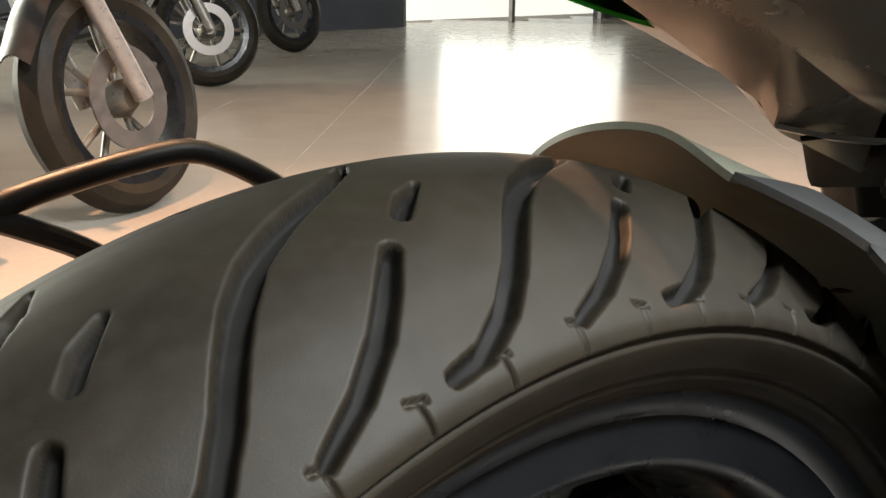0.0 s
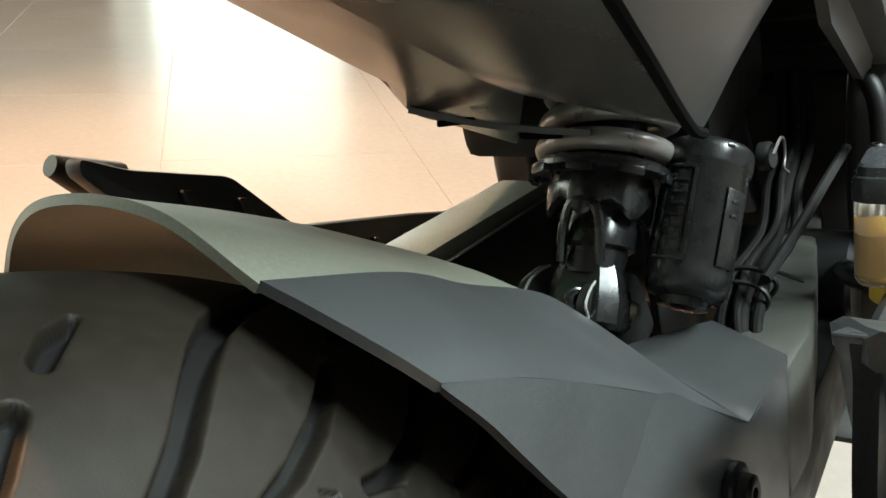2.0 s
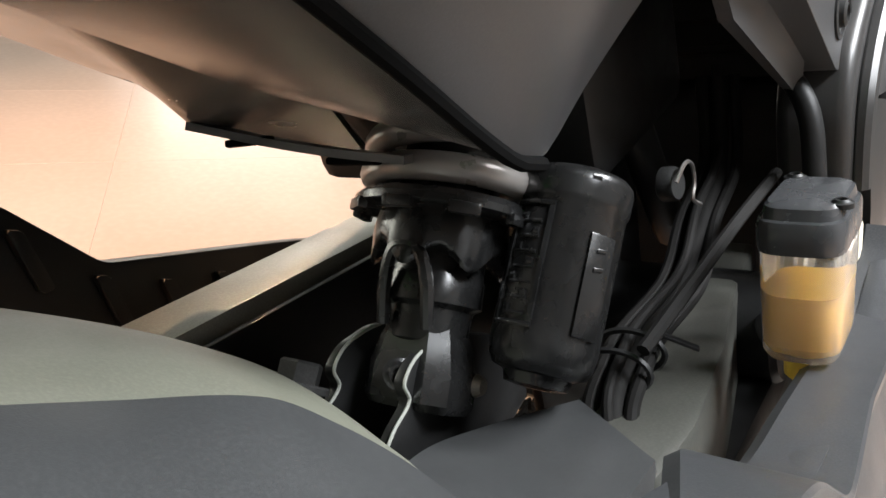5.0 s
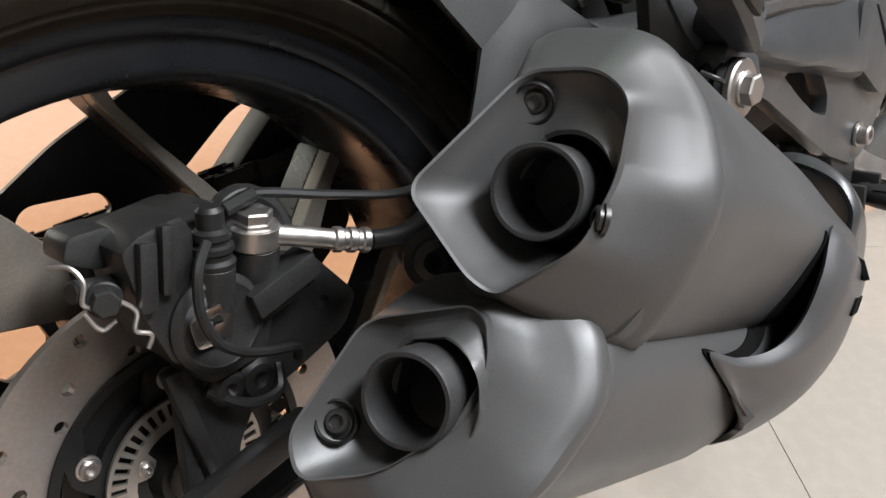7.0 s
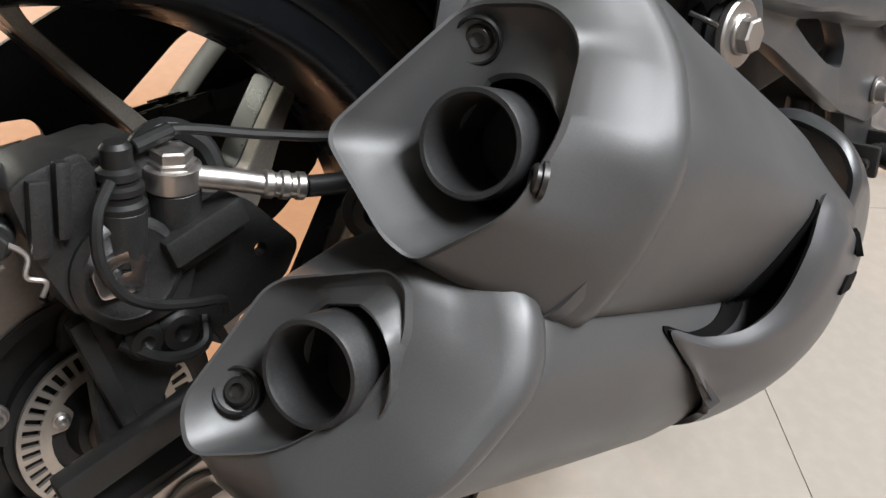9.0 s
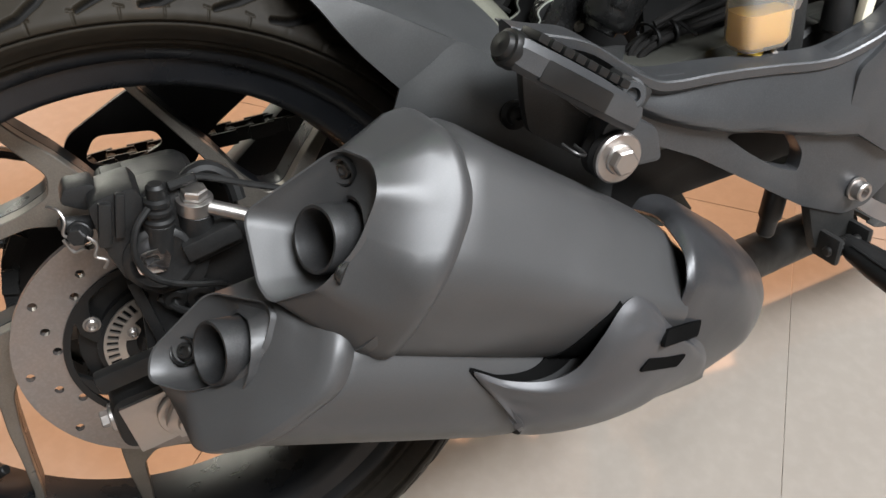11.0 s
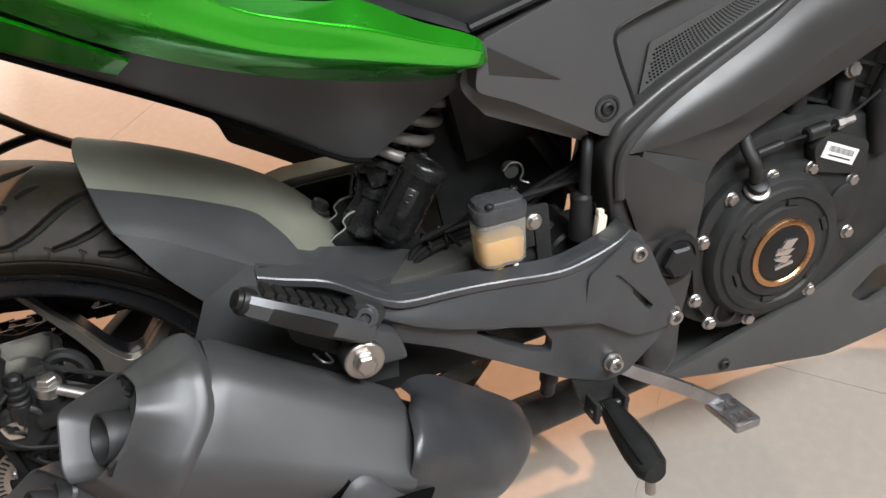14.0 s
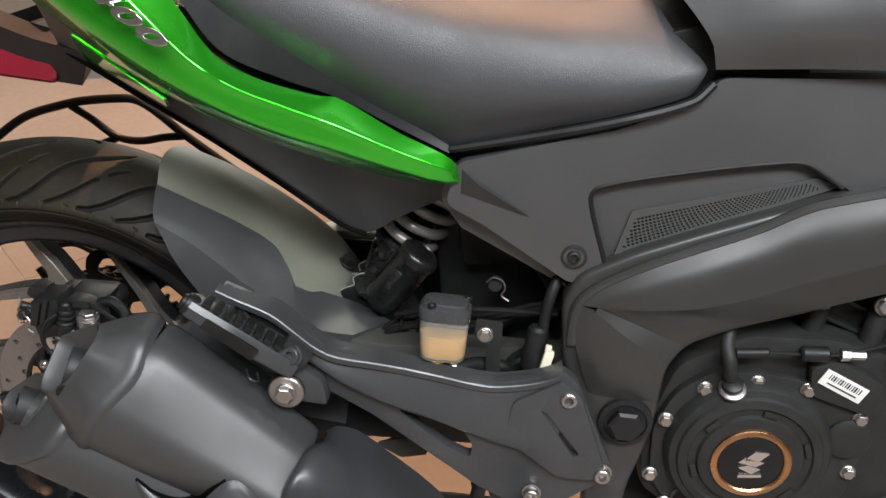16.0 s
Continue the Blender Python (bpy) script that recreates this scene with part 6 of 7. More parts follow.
def tank(parent):
    half = [[(0.638, -0.142, 0.770), (0.72, -0.150, 0.779), (0.82, -0.155, 0.786), (0.95, -0.15, 0.80)],
            [(0.628, -0.150, 0.795), (0.70, -0.168, 0.815), (0.82, -0.178, 0.835), (0.95, -0.17, 0.85)],
            [(0.590, -0.115, 0.835), (0.68, -0.135, 0.875), (0.82, -0.14, 0.92), (0.95, -0.13, 0.94)],
            [(0.575, 0, 0.840), (0.66, 0, 0.90), (0.82, 0, 0.95), (0.95, 0, 0.97)]]
    full = half + [[(x, -y, z) for x, y, z in l] for l in half[-2::-1]]
    return part("fuel_tank", sheet(full, 0.004, 26, 40, (0.8, 0, 0.75)), PANEL, parent, "dark charcoal fuel tank behind the seat nose")


tank(motorcycle)


def main_frame(parent):
    out = rounded([(0.540, 0.545), (0.552, 0.574), (0.600, 0.602), (0.657, 0.628), (0.763, 0.674), (0.90, 0.715), (1.02, 0.75), (1.03, 0.66), (0.93, 0.630), (0.822, 0.586), (0.765, 0.560), (0.70, 0.534), (0.660, 0.512), (0.646, 0.485), (0.645, 0.435), (0.641, 0.395), (0.630, 0.345), (0.628, 0.300), (0.612, 0.278), (0.590, 0.290), (0.585, 0.36), (0.572, 0.43), (0.548, 0.480)], 0.012, 5)
    beam = part("main_frame", prism(out, -0.1435, -0.108, 0.009, seg=4), FRAME, parent, "satin charcoal perimeter frame beam")
    mirrored(beam)
    # two facets of the beam meeting in a crease, and the slanted facet at its bend
    edge = [(0.556, -0.1500, 0.548), (0.5696, -0.1505, 0.5640), (0.6039, -0.1510, 0.587), (0.6417, -0.1510, 0.607), (0.6967, -0.1510, 0.6345), (0.7487, -0.1510, 0.6645), (0.93, -0.1510, 0.715)]
    crown = [(0.565, -0.1535, 0.549), (0.588, -0.1580, 0.563), (0.617, -0.1605, 0.577), (0.648, -0.1620, 0.591), (0.700, -0.1625, 0.613), (0.745, -0.1625, 0.636), (0.93, -0.1625, 0.697)]
    ridge = [(0.575, -0.1545, 0.549), (0.6083, -0.1600, 0.5535), (0.632, -0.1630, 0.558), (0.6556, -0.1650, 0.5628), (0.7047, -0.1660, 0.5807), (0.7407, -0.1660, 0.5986), (0.93, -0.1660, 0.675)]
    under = [(0.6538, -0.1465, 0.516), (0.665, -0.1465, 0.5245), (0.685, -0.1465, 0.535), (0.7111, -0.1465, 0.5473), (0.740, -0.1465, 0.558), (0.7722, -0.1465, 0.5689), (0.95, -0.1465, 0.642)]
    part("upper_facet", sheet([edge, crown, ridge], 0.008, 50, 14, (0.7, 0, 0.6)), FRAME, beam, "raised upper facet of the frame beam")
    part("lower_facet", sheet([ridge, between(ridge, under, 0.5), under], 0.008, 50, 10, (0.7, 0, 0.6)), FRAME, beam)
    part("bend_facet", sheet([[(0.572, -0.1548, 0.5495), (0.615, -0.1500, 0.532), (0.6538, -0.1465, 0.516)], [(0.570, -0.1553, 0.544), (0.605, -0.1575, 0.521), (0.640, -0.1530, 0.499)]], 0.006, 24, 6, (0.6, 0, 0.52)), FRAME, beam, "slanted facet at the bend")
    part("pillar_face", sheet([[(0.556, -0.1500, 0.548), (0.554, -0.1500, 0.520), (0.566, -0.1490, 0.480), (0.577, -0.1445, 0.452)], [(0.570, -0.1553, 0.544), (0.574, -0.1560, 0.515), (0.584, -0.1535, 0.480), (0.592, -0.1445, 0.450)],
                               [(0.605, -0.1575, 0.521), (0.608, -0.1570, 0.500), (0.614, -0.1540, 0.475), (0.618, -0.1445, 0.450)], [(0.640, -0.1530, 0.499), (0.6405, -0.1520, 0.488), (0.6415, -0.1490, 0.470), (0.6415, -0.1445, 0.450)]], 0.005, 24, 18, (0.6, 0, 0.49)), FRAME, beam, "flat face of the frame pillar")
    part("beam_rim", tube([(0.5535, -0.1455, 0.505), (0.5525, -0.1460, 0.530)] + [(x, -0.1465, z) for x, y, z in edge], 0.0055, 10, 70), FRAME, beam)
    part("pivot_cap", lathe([(0.026, 0), (0.027, 0.002), (0.026, 0.006), (0.021, 0.007), (0.020, 0.005)], along((0.616, -0.1425, 0.424), (0.616, -0.3, 0.424)), 36), PLASTIC, beam, "round pivot plug")
    part("pivot_nut", lathe([(0.017, 0.003), (0.018, 0.013), (0.015, 0.0155), (0.002, 0.016)], along((0.616, -0.1425, 0.424), (0.616, -0.3, 0.424)), 6), PLASTIC, beam)
    for y in (-0.075, 0.075):
        part("seat_rail", tube([(0.60, y, 0.62), (0.45, y, 0.665), (0.30, y, 0.70), (0.12, y * 0.9, 0.78)], 0.013, 12, 24), BLACK, beam)
        part("rail_strut", tube([(0.57, y * 0.6, 0.47), (0.48, y * 0.6, 0.60), (0.44, y * 0.6, 0.665)], 0.010, 12, 16), BLACK, beam)
    part("inner_guard", prism(rounded([(0.40, 0.62), (0.55, 0.62), (0.56, 0.44), (0.50, 0.40), (0.43, 0.41)], 0.01), -0.030, -0.024, 0.002), BLACK, beam, "black inner splash guard")
    part("cross_tube", rod((0.52, -0.12, 0.44), (0.52, 0.12, 0.44), 0.028, 24, 0.003), BLACK, beam)
    # Unseen sheet added to block the green panels' reflection in the shock linkage.
    part("reflection_block", sheet([[(0.30, -0.118, 0.672), (0.42, -0.105, 0.640), (0.58, -0.10, 0.650)], [(0.30, 0.118, 0.672), (0.42, 0.105, 0.640), (0.58, 0.10, 0.650)]], 0.003, 12, 6, (0.45, 0, 0.9)), BLACK, beam, "unseen black sheet blocking green reflections under the seat")
    part("battery_box", box((0.49, 0.02, 0.60), (0.12, 0.16, 0.12), (0, -10, 0), 0.01), BLACK, beam)
    return beam


main_frame(motorcycle)


def engine(parent):
    """Engine block, clutch cover with bronze ring, bolts, hoses."""
    block = part("engine", prism(rounded([(0.645, 0.33), (0.640, 0.40), (0.66, 0.48), (0.72, 0.52), (0.80, 0.525), (0.92, 0.50), (0.95, 0.42), (0.93, 0.34), (0.84, 0.30), (0.70, 0.295)], 0.015), -0.122, 0.12, 0.008), CAST, parent, "black engine with a round clutch cover")
    c = Vector((0.740, -0.118, 0.398))
    m = along(c, c + Vector((0, -1, 0)))
    flange = part("clutch_flange", prism(rounded([(0.652, 0.352), (0.646, 0.412), (0.662, 0.455), (0.690, 0.480), (0.735, 0.487), (0.785, 0.482), (0.83, 0.46), (0.85, 0.41), (0.845, 0.35), (0.80, 0.315), (0.72, 0.305), (0.68, 0.312)], 0.012), -0.132, -0.118, 0.003), CAST, block)
    part("clutch_cover", lathe([(0.082, 0.010), (0.080, 0.020), (0.076, 0.026), (0.070, 0.028), (0.068, 0.031), (0.060, 0.033), (0.058, 0.0305), (0.0515, 0.0305), (0.0495, 0.034), (0.046, 0.035), (0.030, 0.0345)], m, 72), CAST, block, "black round clutch cover")
    part("cover_ring", lathe([(0.0385, 0.033), (0.0380, 0.0375), (0.0365, 0.0385), (0.0325, 0.0385), (0.0310, 0.037), (0.0308, 0.033)], m, 72), BRONZE, block, "bronze ring on the clutch cover")
    part("emblem_disc", lathe([(0.0305, 0.034), (0.0305, 0.0365), (0.029, 0.0372), (0.0003, 0.0372)], m, 56), BLACK, block)
    mk = [[(0.732, 0.402), (0.741, 0.413), (0.755, 0.413), (0.747, 0.403)], [(0.727, 0.399), (0.733, 0.405), (0.752, 0.402), (0.745, 0.396)], [(0.728, 0.393), (0.737, 0.397), (0.750, 0.394), (0.742, 0.387)]]
    for k in mk:
        part("emblem", prism(rounded(k, 0.0008, 2), -0.1568, -0.1550, 0.0), SILVERBADGE, block, "small silver emblem shape")
    part("emblem_bar", prism(rounded([(0.730, 0.381), (0.730, 0.3845), (0.752, 0.3875), (0.752, 0.384)], 0.0005, 2), -0.1565, -0.1550, 0.0), SILVERBADGE, block)
    for k in range(6):
        t = radians(60 * k + 20)
        part("cover_pad", box((c[0] + 0.0545 * math.cos(t), -0.149, c[2] + 0.0545 * math.sin(t)), (0.016, 0.006, 0.006), (0, 90 - math.degrees(t), 0), 0.0015), CAST, block)
    for x, z in ((0.652, 0.356), (0.657, 0.423), (0.688, 0.463), (0.735, 0.476), (0.783, 0.474), (0.838, 0.448), (0.842, 0.385), (0.672, 0.322), (0.80, 0.325), (0.722, 0.312)):
        part("cover_bolt", hex_bolt((x, -0.132, z), (0, -1, 0), 0.0062, 0.006, 1.25), ZINC, block)
    part("filler_cap", lathe([(0.0125, 0), (0.0130, 0.001), (0.0130, 0.003), (0.0118, 0.004), (0.009, 0.0045), (0.009, 0.007)], along((0.711, -0.140, 0.469), (0.707, -0.150, 0.490)), 30), ZINC, block, "plated filler plug")
    part("filler_knob", lathe([(0.0085, 0.004), (0.0095, 0.006), (0.0095, 0.012), (0.007, 0.0135), (0.0003, 0.014)], along((0.711, -0.140, 0.469), (0.707, -0.150, 0.490)), 24), PLASTIC, block)
    part("sight_plug", lathe([(0.016, 0), (0.016, 0.004), (0.0125, 0.0045), (0.012, 0.002), (0.005, 0.002)], along((0.692, -0.130, 0.330), (0.692, -0.2, 0.330)), 28), SCREW, block)
    part("inspection_cap", lathe([(0.022, 0), (0.022, 0.006), (0.016, 0.009), (0.0003, 0.009)], along((0.832, -0.13, 0.425), (0.832, -0.2, 0.425)), 32), CAST, block)
    part("clutch_arm", tube([(0.706, -0.142, 0.484), (0.702, -0.146, 0.500), (0.698, -0.138, 0.515), (0.70, -0.125, 0.53)], 0.0065, 12, 20), CAST, block)
    part("clutch_cable", tube([(0.712, -0.14, 0.510), (0.738, -0.140, 0.514), (0.80, -0.139, 0.519), (0.90, -0.12, 0.55)], 0.0016, 8, 24), RUBBER2, block)
    part("cable_end", rod((0.706, -0.140, 0.5095), (0.736, -0.140, 0.5135), 0.0048, 14, 0.001), RUBBER2, block)
    part("cable_boot", rod((0.764, -0.1395, 0.516), (0.790, -0.139, 0.518), 0.0075, 16, 0.002), RUBBER2, block)
    part("cable_nut", lathe([(0.006, 0), (0.006, 0.008), (0.0045, 0.009), (0.0045, 0.022)], along((0.800, -0.139, 0.519), (0.84, -0.137, 0.521)), 6), ZINC, block, "plated cable adjuster")
    tilt = radians(24)
    lab = part("label", box((0.811, -0.139, 0.4855), (0.046, 0.0012, 0.017), (0, 24, 0), 0.0003), WHITE, block, "white printed label")
    for k in range(14):
        f = (k - 6.5) / 14
        part("label_bar", box((0.811 + 0.036 * f * math.cos(tilt) + 0.0025 * math.sin(tilt), -0.1397, 0.4880 - 0.036 * f * math.sin(tilt)), (0.0007 + 0.0005 * (k % 3), 0.0006, 0.006), (0, 24, 0), 0), INK, lab)
    part("label_text", box((0.8098, -0.1397, 0.4815), (0.032, 0.0006, 0.0014), (0, 24, 0), 0), INK, lab)
    part("label_boss", prism(rounded([(0.785, 0.470), (0.778, 0.500), (0.800, 0.512), (0.850, 0.490), (0.850, 0.452)], 0.008), -0.1383, -0.120, 0.003), CAST, block)
    # cylinder with fins, head and hoses behind the frame
    part("cylinder", box((0.84, 0.0, 0.57), (0.13, 0.17, 0.14), (0, 20, 0), 0.01), CAST, block, "finned black cylinder")
    for k in range(5):
        part("fin", box((0.82 + 0.008 * k, 0, 0.525 + 0.022 * k), (0.15, 0.19, 0.004), (0, 20, 0), 0.001), CAST, block)
    for a, b in (((0.78, -0.10, 0.50), (0.79, -0.10, 0.58)), ((0.835, -0.105, 0.50), (0.845, -0.10, 0.58))):
        part("stud", rod(a, b, 0.010, 16, 0.002), CAST, block)
    for x in (0.783, 0.838):
        part("stud_bolt", hex_bolt((x, -0.112, 0.560), (0, -1, 0.2), 0.0075, 0.007, 1.2), ZINC, block)
    part("coolant_hose", tube([(0.88, -0.12, 0.47), (0.87, -0.125, 0.52), (0.90, -0.12, 0.57), (0.95, -0.10, 0.62)], 0.014, 14, 24), RUBBER2, block)
    return block


engine(motorcycle)


def belly_pan(parent):
    out = rounded([(0.612, 0.262), (0.665, 0.274), (0.763, 0.296), (0.83, 0.318), (0.895, 0.355), (0.945, 0.392), (1.0, 0.40), (1.01, 0.27), (0.935, 0.224), (0.85, 0.216), (0.70, 0.243)], 0.012, 5)
    hole = rounded([(0.868, 0.292), (0.905, 0.322), (0.952, 0.318), (0.965, 0.292), (0.90, 0.268)], 0.008, 4)
    pan = part("belly_pan", prism(out, -0.128, -0.118, 0.004, [hole]), MATT, parent, "matt grey belly pan with an open slot")
    part("pan_floor", sheet([[(0.62, -0.12, 0.262), (0.72, -0.12, 0.242), (0.85, -0.12, 0.220), (1.0, -0.11, 0.26)], [(0.62, 0.12, 0.262), (0.72, 0.12, 0.242), (0.85, 0.12, 0.220), (1.0, 0.11, 0.26)]], 0.004, 16, 6, (0.8, 0, 0.5)), MATT, pan)
    part("pan_side", prism(out, 0.118, 0.128, 0.004), MATT, pan)
    part("pan_bolt", socket_bolt((0.70, -0.128, 0.255), (0, -1, 0), 0.006, 0.004), CAST, pan)
    part("pan_bolt", socket_bolt((0.955, -0.128, 0.335), (0, -1, 0), 0.006, 0.004), ZINC, pan)
    return pan


belly_pan(motorcycle)


def wiring(parent):
    run = [(0.362, -0.094, 0.452), (0.372, -0.090, 0.466), (0.390, -0.086, 0.4735), (0.416, -0.086, 0.4760), (0.460, -0.086, 0.484), (0.510, -0.082, 0.498), (0.552, -0.078, 0.516), (0.562, -0.076, 0.56)]
    h = part("wiring_harness", tube(run, 0.0046, 12, 50), DARK_RUBBER, parent, "black taped wiring harness")
    for dy, dz, r in ((0.0085, 0.0005, 0.0036), (-0.0080, 0.0008, 0.0030), (0.0010, 0.0062, 0.0024)):
        part("harness_branch", tube([(x, y + dy + 0.002 * math.sin(9 * k), z + dz) for k, (x, y, z) in enumerate(run)], r, 10, 50), DARK_RUBBER, h)
    for x, y, z in ((0.386, -0.086, 0.4735), (0.402, -0.086, 0.475)):
        part("cable_tie", tube([(x, y + 0.014 * math.cos(a), z + 0.003 + 0.0085 * math.sin(a)) for a in np.linspace(0, 2 * math.pi, 10, endpoint=False)], 0.0014, 6, 30, True), RUBBER2, h)
    part("tie_tail", box((0.408, -0.103, 0.482), (0.004, 0.018, 0.0012), (25, 0, 20), 0.0004), RUBBER2, h)
    part("breather_hose", tube([(0.545, -0.105, 0.575), (0.532, -0.125, 0.550), (0.527, -0.130, 0.520), (0.527, -0.13, 0.49)], 0.0055, 12, 24), RUBBER2, h)
    part("connector_boot", rod((0.522, -0.132, 0.512), (0.520, -0.134, 0.466), 0.0095, 18, 0.003, 0.0120), RUBBER2, h)
    part("connector", box((0.5325, -0.146, 0.481), (0.0095, 0.008, 0.026), (0, 10, 0), 0.002), CREAM, h, "cream plastic connector")
    part("connector_latch", box((0.5330, -0.146, 0.4965), (0.006, 0.006, 0.006), (0, 10, 0), 0.0012), CREAM, h, "small cream latch")
    part("key_bolt", lathe([(0.0070, 0), (0.0082, 0.001), (0.0082, 0.006), (0.0070, 0.008), (0.0003, 0.008)], along((0.4777, -0.074, 0.525), (0.472, -0.13, 0.531)), 26), CAST, h)
    part("retaining_clip", tube([(0.468, -0.084, 0.529), (0.475, -0.086, 0.536), (0.484, -0.086, 0.533), (0.487, -0.086, 0.524), (0.484, -0.086, 0.517), (0.492, -0.087, 0.512)], 0.0010, 6, 24), ZINC, h)
    part("small_cable", tube([(0.38, -0.10, 0.49), (0.42, -0.108, 0.505), (0.47, -0.11, 0.512), (0.54, -0.11, 0.515)], 0.0028, 8, 24), DARK_RUBBER, h)
    return h


wiring(motorcycle)


def ring_at(c, r):
    return [(c[0] + r * 0.5 * math.sin(a), c[1] + r * math.cos(a), c[2] + r * 0.86 * math.sin(a)) for a in np.linspace(0, 2 * math.pi, 12, endpoint=False)]


def far_side(parent):
    """Parts on the left: passenger guard loop, left pillion hanger plate, side stand."""
    gy = 0.148
    g = part("passenger_guard", tube([(0.16, gy, 0.52), (0.069, gy, 0.579), (0.039, gy, 0.602), (0.014, gy, 0.616), (-0.003, gy, 0.6175), (-0.055, gy, 0.610), (-0.085, gy, 0.602), (-0.135, gy, 0.583), (-0.175, gy, 0.554), (-0.26, gy, 0.48), (-0.32, gy, 0.42)], 0.0055, 12, 90), BLACK, parent, "black tubular passenger guard")
    part("guard_rail", tube([(-0.075, gy, 0.602), (-0.050, gy, 0.588), (-0.018, gy, 0.567), (0.012, gy, 0.564), (0.046, gy, 0.572), (0.072, gy, 0.576)], 0.005, 10, 40), BLACK, g)
    part("guard_rail", tube([(-0.016, gy, 0.566), (-0.05, gy, 0.550), (-0.11, gy, 0.528), (-0.20, gy, 0.47), (-0.30, gy, 0.41)], 0.005, 10, 40), BLACK, g)
    for line in ([(-0.183, 0.321), (-0.135, 0.336), (-0.072, 0.364)], [(-0.148, 0.368), (-0.128, 0.339), (-0.098, 0.325)], [(-0.137, 0.364), (-0.126, 0.398), (-0.094, 0.411), (-0.064, 0.401)]):
        part("guard_bar", tube([(x, gy, z) for x, z in line], 0.005, 10, 24), BLACK, g)
    lat = rounded([(0.214, 0.590), (0.238, 0.578), (0.300, 0.558), (0.343, 0.515), (0.461, 0.486), (0.52, 0.47), (0.52, 0.41), (0.36, 0.445), (0.312, 0.483), (0.250, 0.522), (0.243, 0.545), (0.212, 0.582)], 0.006)
    p = part("left_hanger", prism(lat, 0.160, 0.172, 0.003), PLASTIC, parent, "black left footrest hanger")
    for k in range(6):
        x = 0.262 + 0.036 * k
        z = float(np.interp(x, (0.238, 0.300, 0.343, 0.461), (0.583, 0.558, 0.515, 0.486))) - 0.012
        part("hanger_rib", prism(rounded([(x, z), (x + 0.008, z - 0.003), (x + 0.016, z - 0.034), (x + 0.008, z - 0.034)], 0.002, 2), 0.156, 0.161, 0.001), PLASTIC, p)
    part("chain_case", prism(rounded([(0.20, 0.44), (0.23, 0.485), (0.30, 0.498), (0.50, 0.498), (0.54, 0.40), (0.34, 0.35), (0.22, 0.37)], 0.01), 0.058, 0.062, 0.001), BLACK, parent, "black chain case inside the left arm")
    part("left_peg", loft([ring_at((0.214, 0.185, 0.586), 0.0055), ring_at((0.226, 0.185, 0.578), 0.009), ring_at((0.245, 0.182, 0.570), 0.010)]), RUBBER2, p)
    part("side_stand", tube([(0.56, 0.10, 0.27), (0.54, 0.16, 0.15), (0.52, 0.215, 0.056)], 0.011, 12, 20), BLACK, parent, "black side stand")
    return g


far_side(motorcycle)


def front_end(parent):
    """Front wheel, fork and bars, beyond the part that is seen."""
    c = Vector((1.453, 0, 0.302))
    m = Matrix.Translation(c) @ Euler((radians(90), 0, 0)).to_matrix().to_4x4()
    rim = part("front_wheel", lathe([(0.229, 0.045), (0.222, 0.047), (0.200, 0.04), (0.195, 0), (0.200, -0.04), (0.222, -0.047), (0.229, -0.045), (0.215, -0.03), (0.215, 0.03)], m, 72, close=True), RIM, parent, "black alloy front wheel")
    part("tyre", lathe([(0.229, 0.045), (0.25, 0.054), (0.272, 0.05), (0.292, 0.032), (0.302, 0.0), (0.292, -0.032), (0.272, -0.05), (0.25, -0.054), (0.229, -0.045), (0.222, 0)], m, 90, close=True), RUBBER, rim)
    part("hub", lathe([(0.03, 0.05), (0.05, 0.03), (0.05, -0.03), (0.03, -0.05)], m, 30), BLACK, rim)
    for k in range(5):
        a = radians(72 * k)
        part("spoke", rod(c + Vector((0.04 * math.cos(a), 0, 0.04 * math.sin(a))), c + Vector((0.2 * math.cos(a), 0, 0.2 * math.sin(a))), 0.012, 10), SPOKE, rim)
    part("brake_disc", lathe([(0.10, 0.06), (0.16, 0.06), (0.16, 0.065), (0.10, 0.065)], m, 60, close=True), STEEL, rim)
    for y in (-0.095, 0.095):
        part("fork_leg", tube([(1.45, y, 0.30), (1.35, y, 0.55), (1.20, y, 0.93)], 0.027, 16, 12), BLACK, parent)
    part("handlebar", tube([(1.05, -0.40, 1.06), (1.12, -0.25, 1.06), (1.17, 0, 1.03), (1.12, 0.25, 1.06), (1.05, 0.40, 1.06)], 0.013, 12, 40), BLACK, parent)
    part("headlamp", box((1.32, 0, 0.88), (0.10, 0.2, 0.2), (0, -20, 0), 0.03, 3), PLASTIC, parent)
    part("radiator", box((1.02, 0, 0.50), (0.04, 0.30, 0.30), (0, 12, 0), 0.006), CAST, parent)
    part("front_fender", lathe([(0.318, -0.055), (0.325, 0.0), (0.318, 0.055), (0.314, 0.05), (0.32, 0), (0.314, -0.05)], m, 60, close=True), PLASTIC, parent)


front_end(motorcycle)

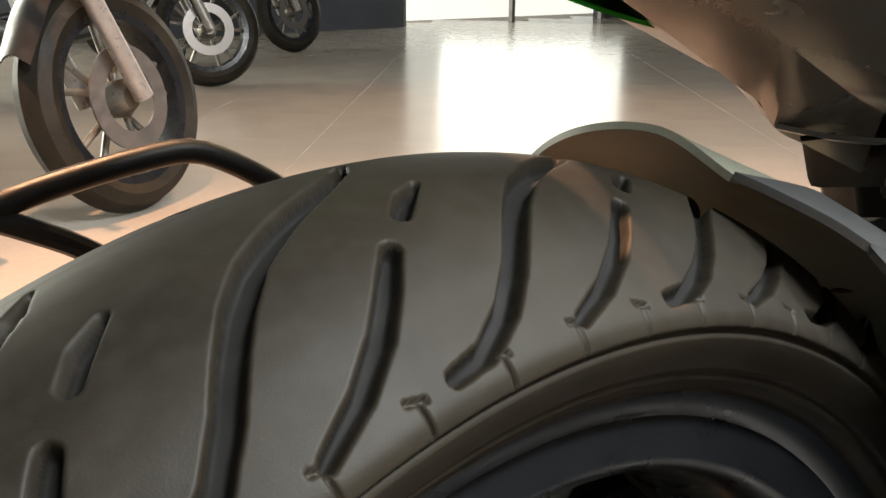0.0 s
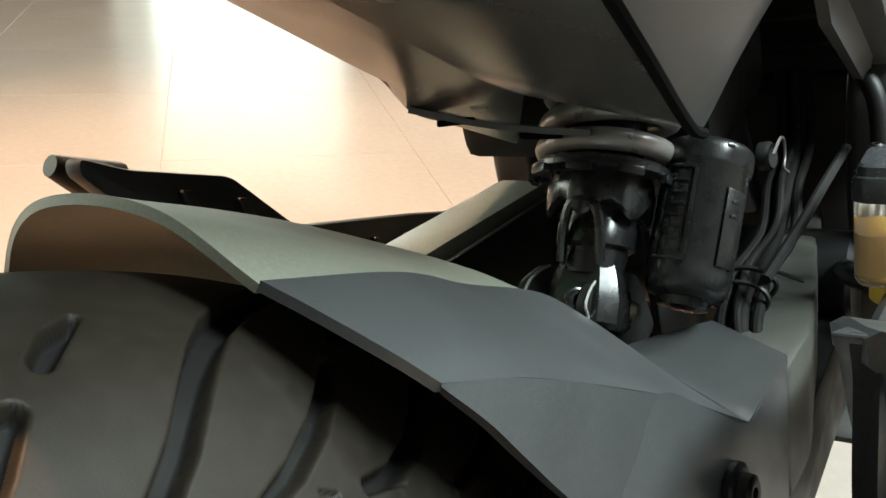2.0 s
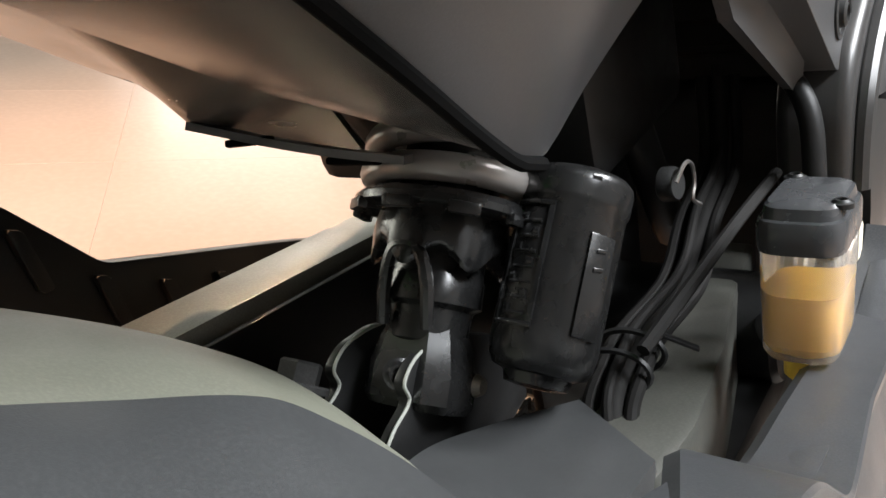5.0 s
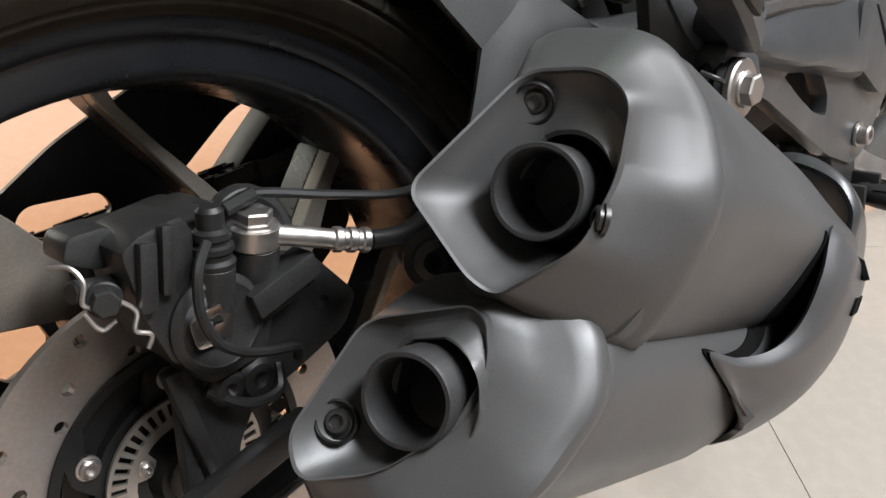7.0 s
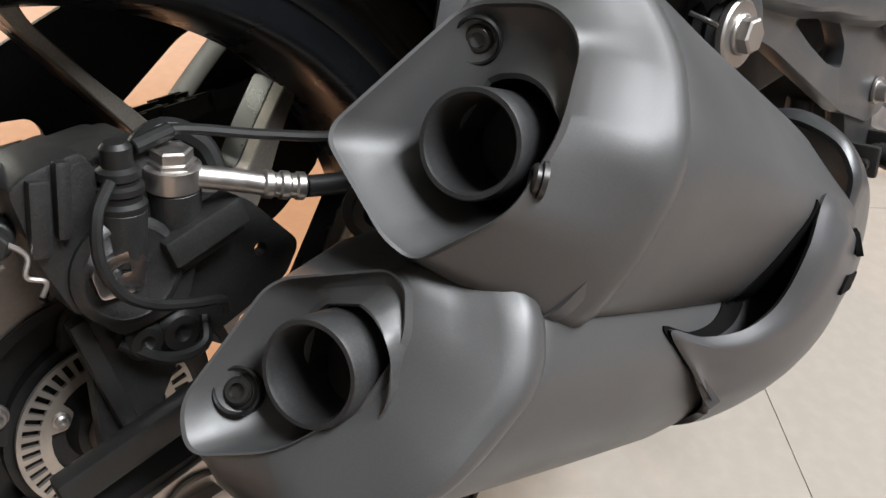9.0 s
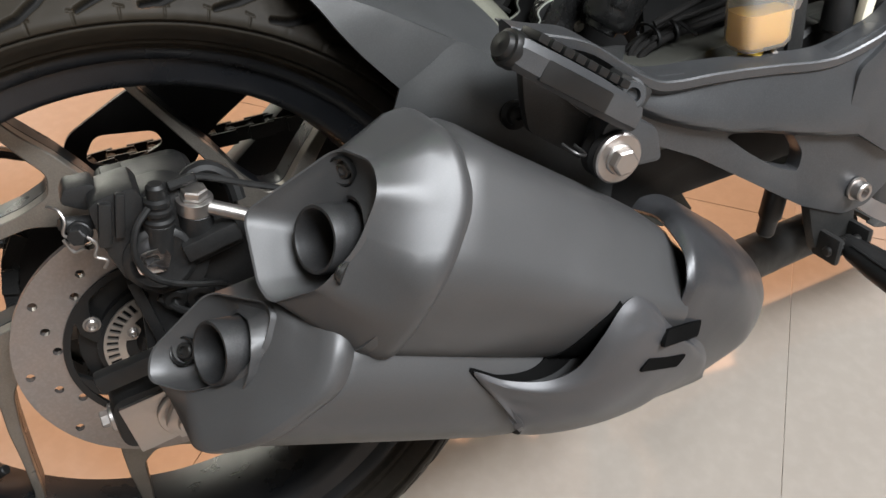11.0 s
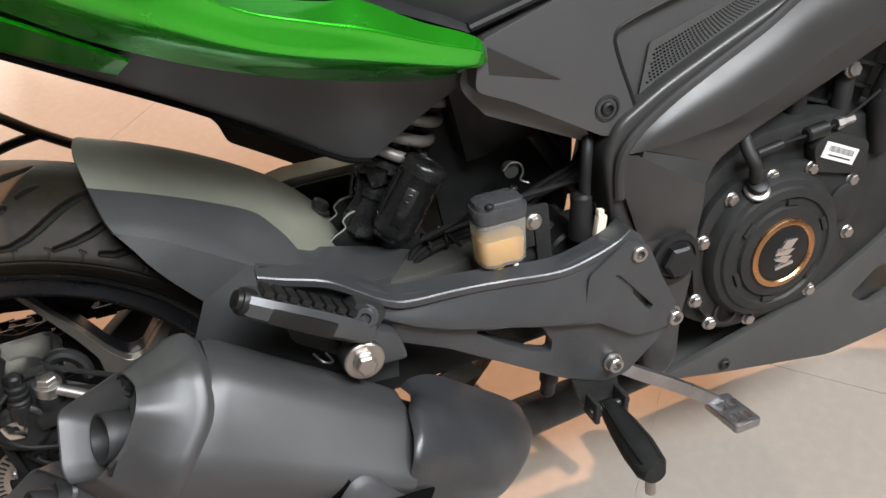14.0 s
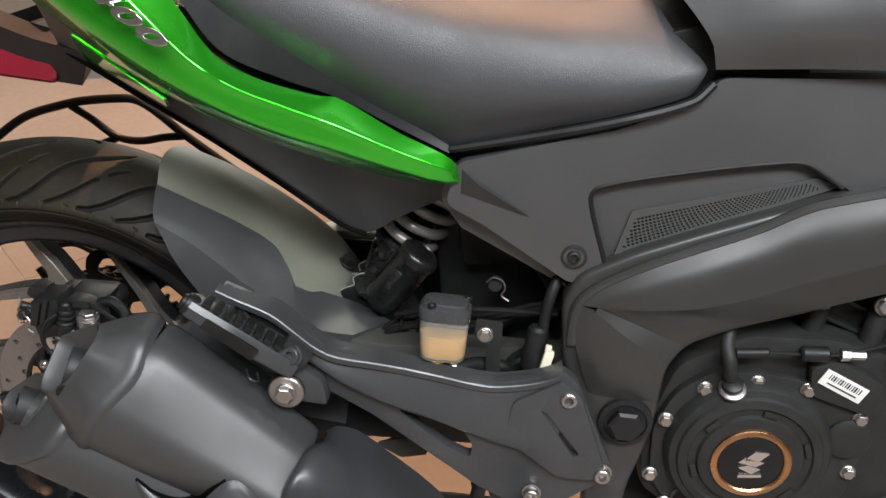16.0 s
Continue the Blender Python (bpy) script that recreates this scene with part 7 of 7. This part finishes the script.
# ---- other things in the showroom ----
def far_motorcycle(at, turn, colour, lean=-10):
    """A parked motorcycle seen far off or out of focus: wheels, fork, engine, tank, seat, exhaust."""
    root = new("parked_motorcycle")
    root.matrix_world = pose(*at, 0, 0, turn) @ pose(0, 0, 0, lean, 0, 0)
    for name, x, w in (("rear_wheel", 0.0, 0.07), ("front_wheel", 1.40, 0.055)):
        c = Vector((x, 0, 0.305))
        m = Matrix.Translation(c) @ Euler((radians(90), 0, 0)).to_matrix().to_4x4()
        rim = part(name, lathe([(0.229, w * 0.8), (0.205, w * 0.7), (0.198, 0), (0.205, -w * 0.7), (0.229, -w * 0.8), (0.215, 0)], m, 60, close=True), RIM, root)
        part("tyre", lathe([(0.229, w * 0.8), (0.255, w), (0.285, w * 0.75), (0.305, 0.0), (0.285, -w * 0.75), (0.255, -w), (0.229, -w * 0.8), (0.222, 0)], m, 80, close=True), RUBBER, rim)
        part("hub", lathe([(0.03, 0.06), (0.05, 0.03), (0.05, -0.03), (0.03, -0.06)], m, 30), SPOKE, rim)
        part("brake_disc", lathe([(0.09, 0.05), (0.14, 0.05), (0.14, 0.055), (0.09, 0.055)], m, 50, close=True), STEEL, rim)
        for k in range(5):
            a = radians(72 * k + 10)
            for s in (-0.22, 0.22):
                part("spoke", rod(c + Vector((0.05 * math.cos(a), 0, 0.05 * math.sin(a))), c + Vector((0.2 * math.cos(a + s), 0, 0.2 * math.sin(a + s))), 0.010, 8), SPOKE, rim)
    for y in (-0.1, 0.1):
        part("fork_leg", tube([(1.40, y, 0.30), (1.30, y, 0.55), (1.14, y, 0.95)], 0.026, 14, 10), SPRING, root)
        part("swingarm", tube([(0.0, y, 0.305), (0.3, y, 0.36), (0.5, y * 0.9, 0.40)], 0.024, 12, 10), BLACK, root)
    part("front_fender", sheet([[(1.10, -0.06, 0.42), (1.25, -0.065, 0.60), (1.42, -0.065, 0.635), (1.60, -0.06, 0.56)], [(1.10, 0, 0.45), (1.25, 0, 0.625), (1.42, 0, 0.66), (1.60, 0, 0.58)], [(1.10, 0.06, 0.42), (1.25, 0.065, 0.60), (1.42, 0.065, 0.635), (1.60, 0.06, 0.56)]], 0.004, 24, 10, (1.4, 0, 0.3)), PLASTIC, root)
    part("engine", box((0.68, 0, 0.42), (0.42, 0.26, 0.32), (0, -12, 0), 0.05, 3), CAST, root)
    part("frame", tube([(1.15, 0, 0.85), (0.95, 0.1, 0.62), (0.75, 0.12, 0.35), (0.52, 0.1, 0.36), (0.48, 0.08, 0.62)], 0.02, 12, 30), BLACK, root)
    part("fuel_tank", sheet([[(0.55, -0.12, 0.75), (0.75, -0.16, 0.82), (0.95, -0.14, 0.88)], [(0.55, 0, 0.82), (0.75, 0, 0.95), (0.95, 0, 1.0)], [(0.55, 0.12, 0.75), (0.75, 0.16, 0.82), (0.95, 0.14, 0.88)]], 0.02, 16, 14, (0.75, 0, 0.7)), colour, root)
    part("seat", sheet([[(-0.1, -0.1, 0.86), (0.25, -0.14, 0.76), (0.58, -0.12, 0.76)], [(-0.1, 0, 0.90), (0.25, 0, 0.80), (0.58, 0, 0.80)], [(-0.1, 0.1, 0.86), (0.25, 0.14, 0.76), (0.58, 0.12, 0.76)]], 0.06, 16, 12, (0.2, 0, 0.6)), SEAT, root)
    part("silencer", rod((0.05, -0.17, 0.38), (0.45, -0.15, 0.30), 0.05, 20, 0.01), SILENCER, root)
    part("handlebar", tube([(1.0, -0.38, 1.05), (1.1, 0, 1.02), (1.0, 0.38, 1.05)], 0.012, 10, 24), BLACK, root)
    part("headlamp", box((1.24, 0, 0.9), (0.1, 0.18, 0.18), (0, -15, 0), 0.03, 3), GLOSS, root)
    part("side_stand", tube([(0.55, 0.10, 0.25), (0.52, 0.19, 0.036)], 0.010, 8, 6), BLACK, root)
    return root


BLUE = material("dark blue paint", (0.02, 0.05, 0.18), 0.3, metal=0.3, coat=1.0)
REDPAINT = material("red paint", (0.35, 0.02, 0.02), 0.3, coat=1.0)
tagged(far_motorcycle((-0.536, 1.543, 0), 28, BLUE), "dark parked motorcycle beside the green one", "motorcycle", "parked motorcycles")
tagged(far_motorcycle((2.0, 5.6, 0), 10, REDPAINT), "parked motorcycle across the showroom floor", "motorcycle", "parked motorcycles")
tagged(far_motorcycle((0.6, 4.6, 0), -8, BLUE), "parked motorcycle across the showroom floor", "motorcycle", "parked motorcycles")

# floor tiles, laid on the diagonal
TILE_SIZE, LAID = 0.60, pose(0, 0, 0, 0, 0, 47.0)
tile_mesh = None
for i in range(-11, 26):
    for j in range(-17, 18):
        at = LAID @ Vector(((i + 0.5) * TILE_SIZE + 0.12, (j + 0.5) * TILE_SIZE + 0.10, 0))
        if not (X0 - 0.45 < at[0] < X1 + 0.45 and Y0 - 0.45 < at[1] < Y1 + 0.45):
            continue
        if tile_mesh is None:
            ob = part("tile", box((0, 0, -0.004), (TILE_SIZE - 0.0010, TILE_SIZE - 0.0010, 0.008), bevel=0.0003, seg=1), TILE, floor)
            tile_mesh = ob.data
        else:
            ob = new("tile", tile_mesh)
            ob.parent = floor
        ob.matrix_local = Matrix.Translation(at) @ LAID
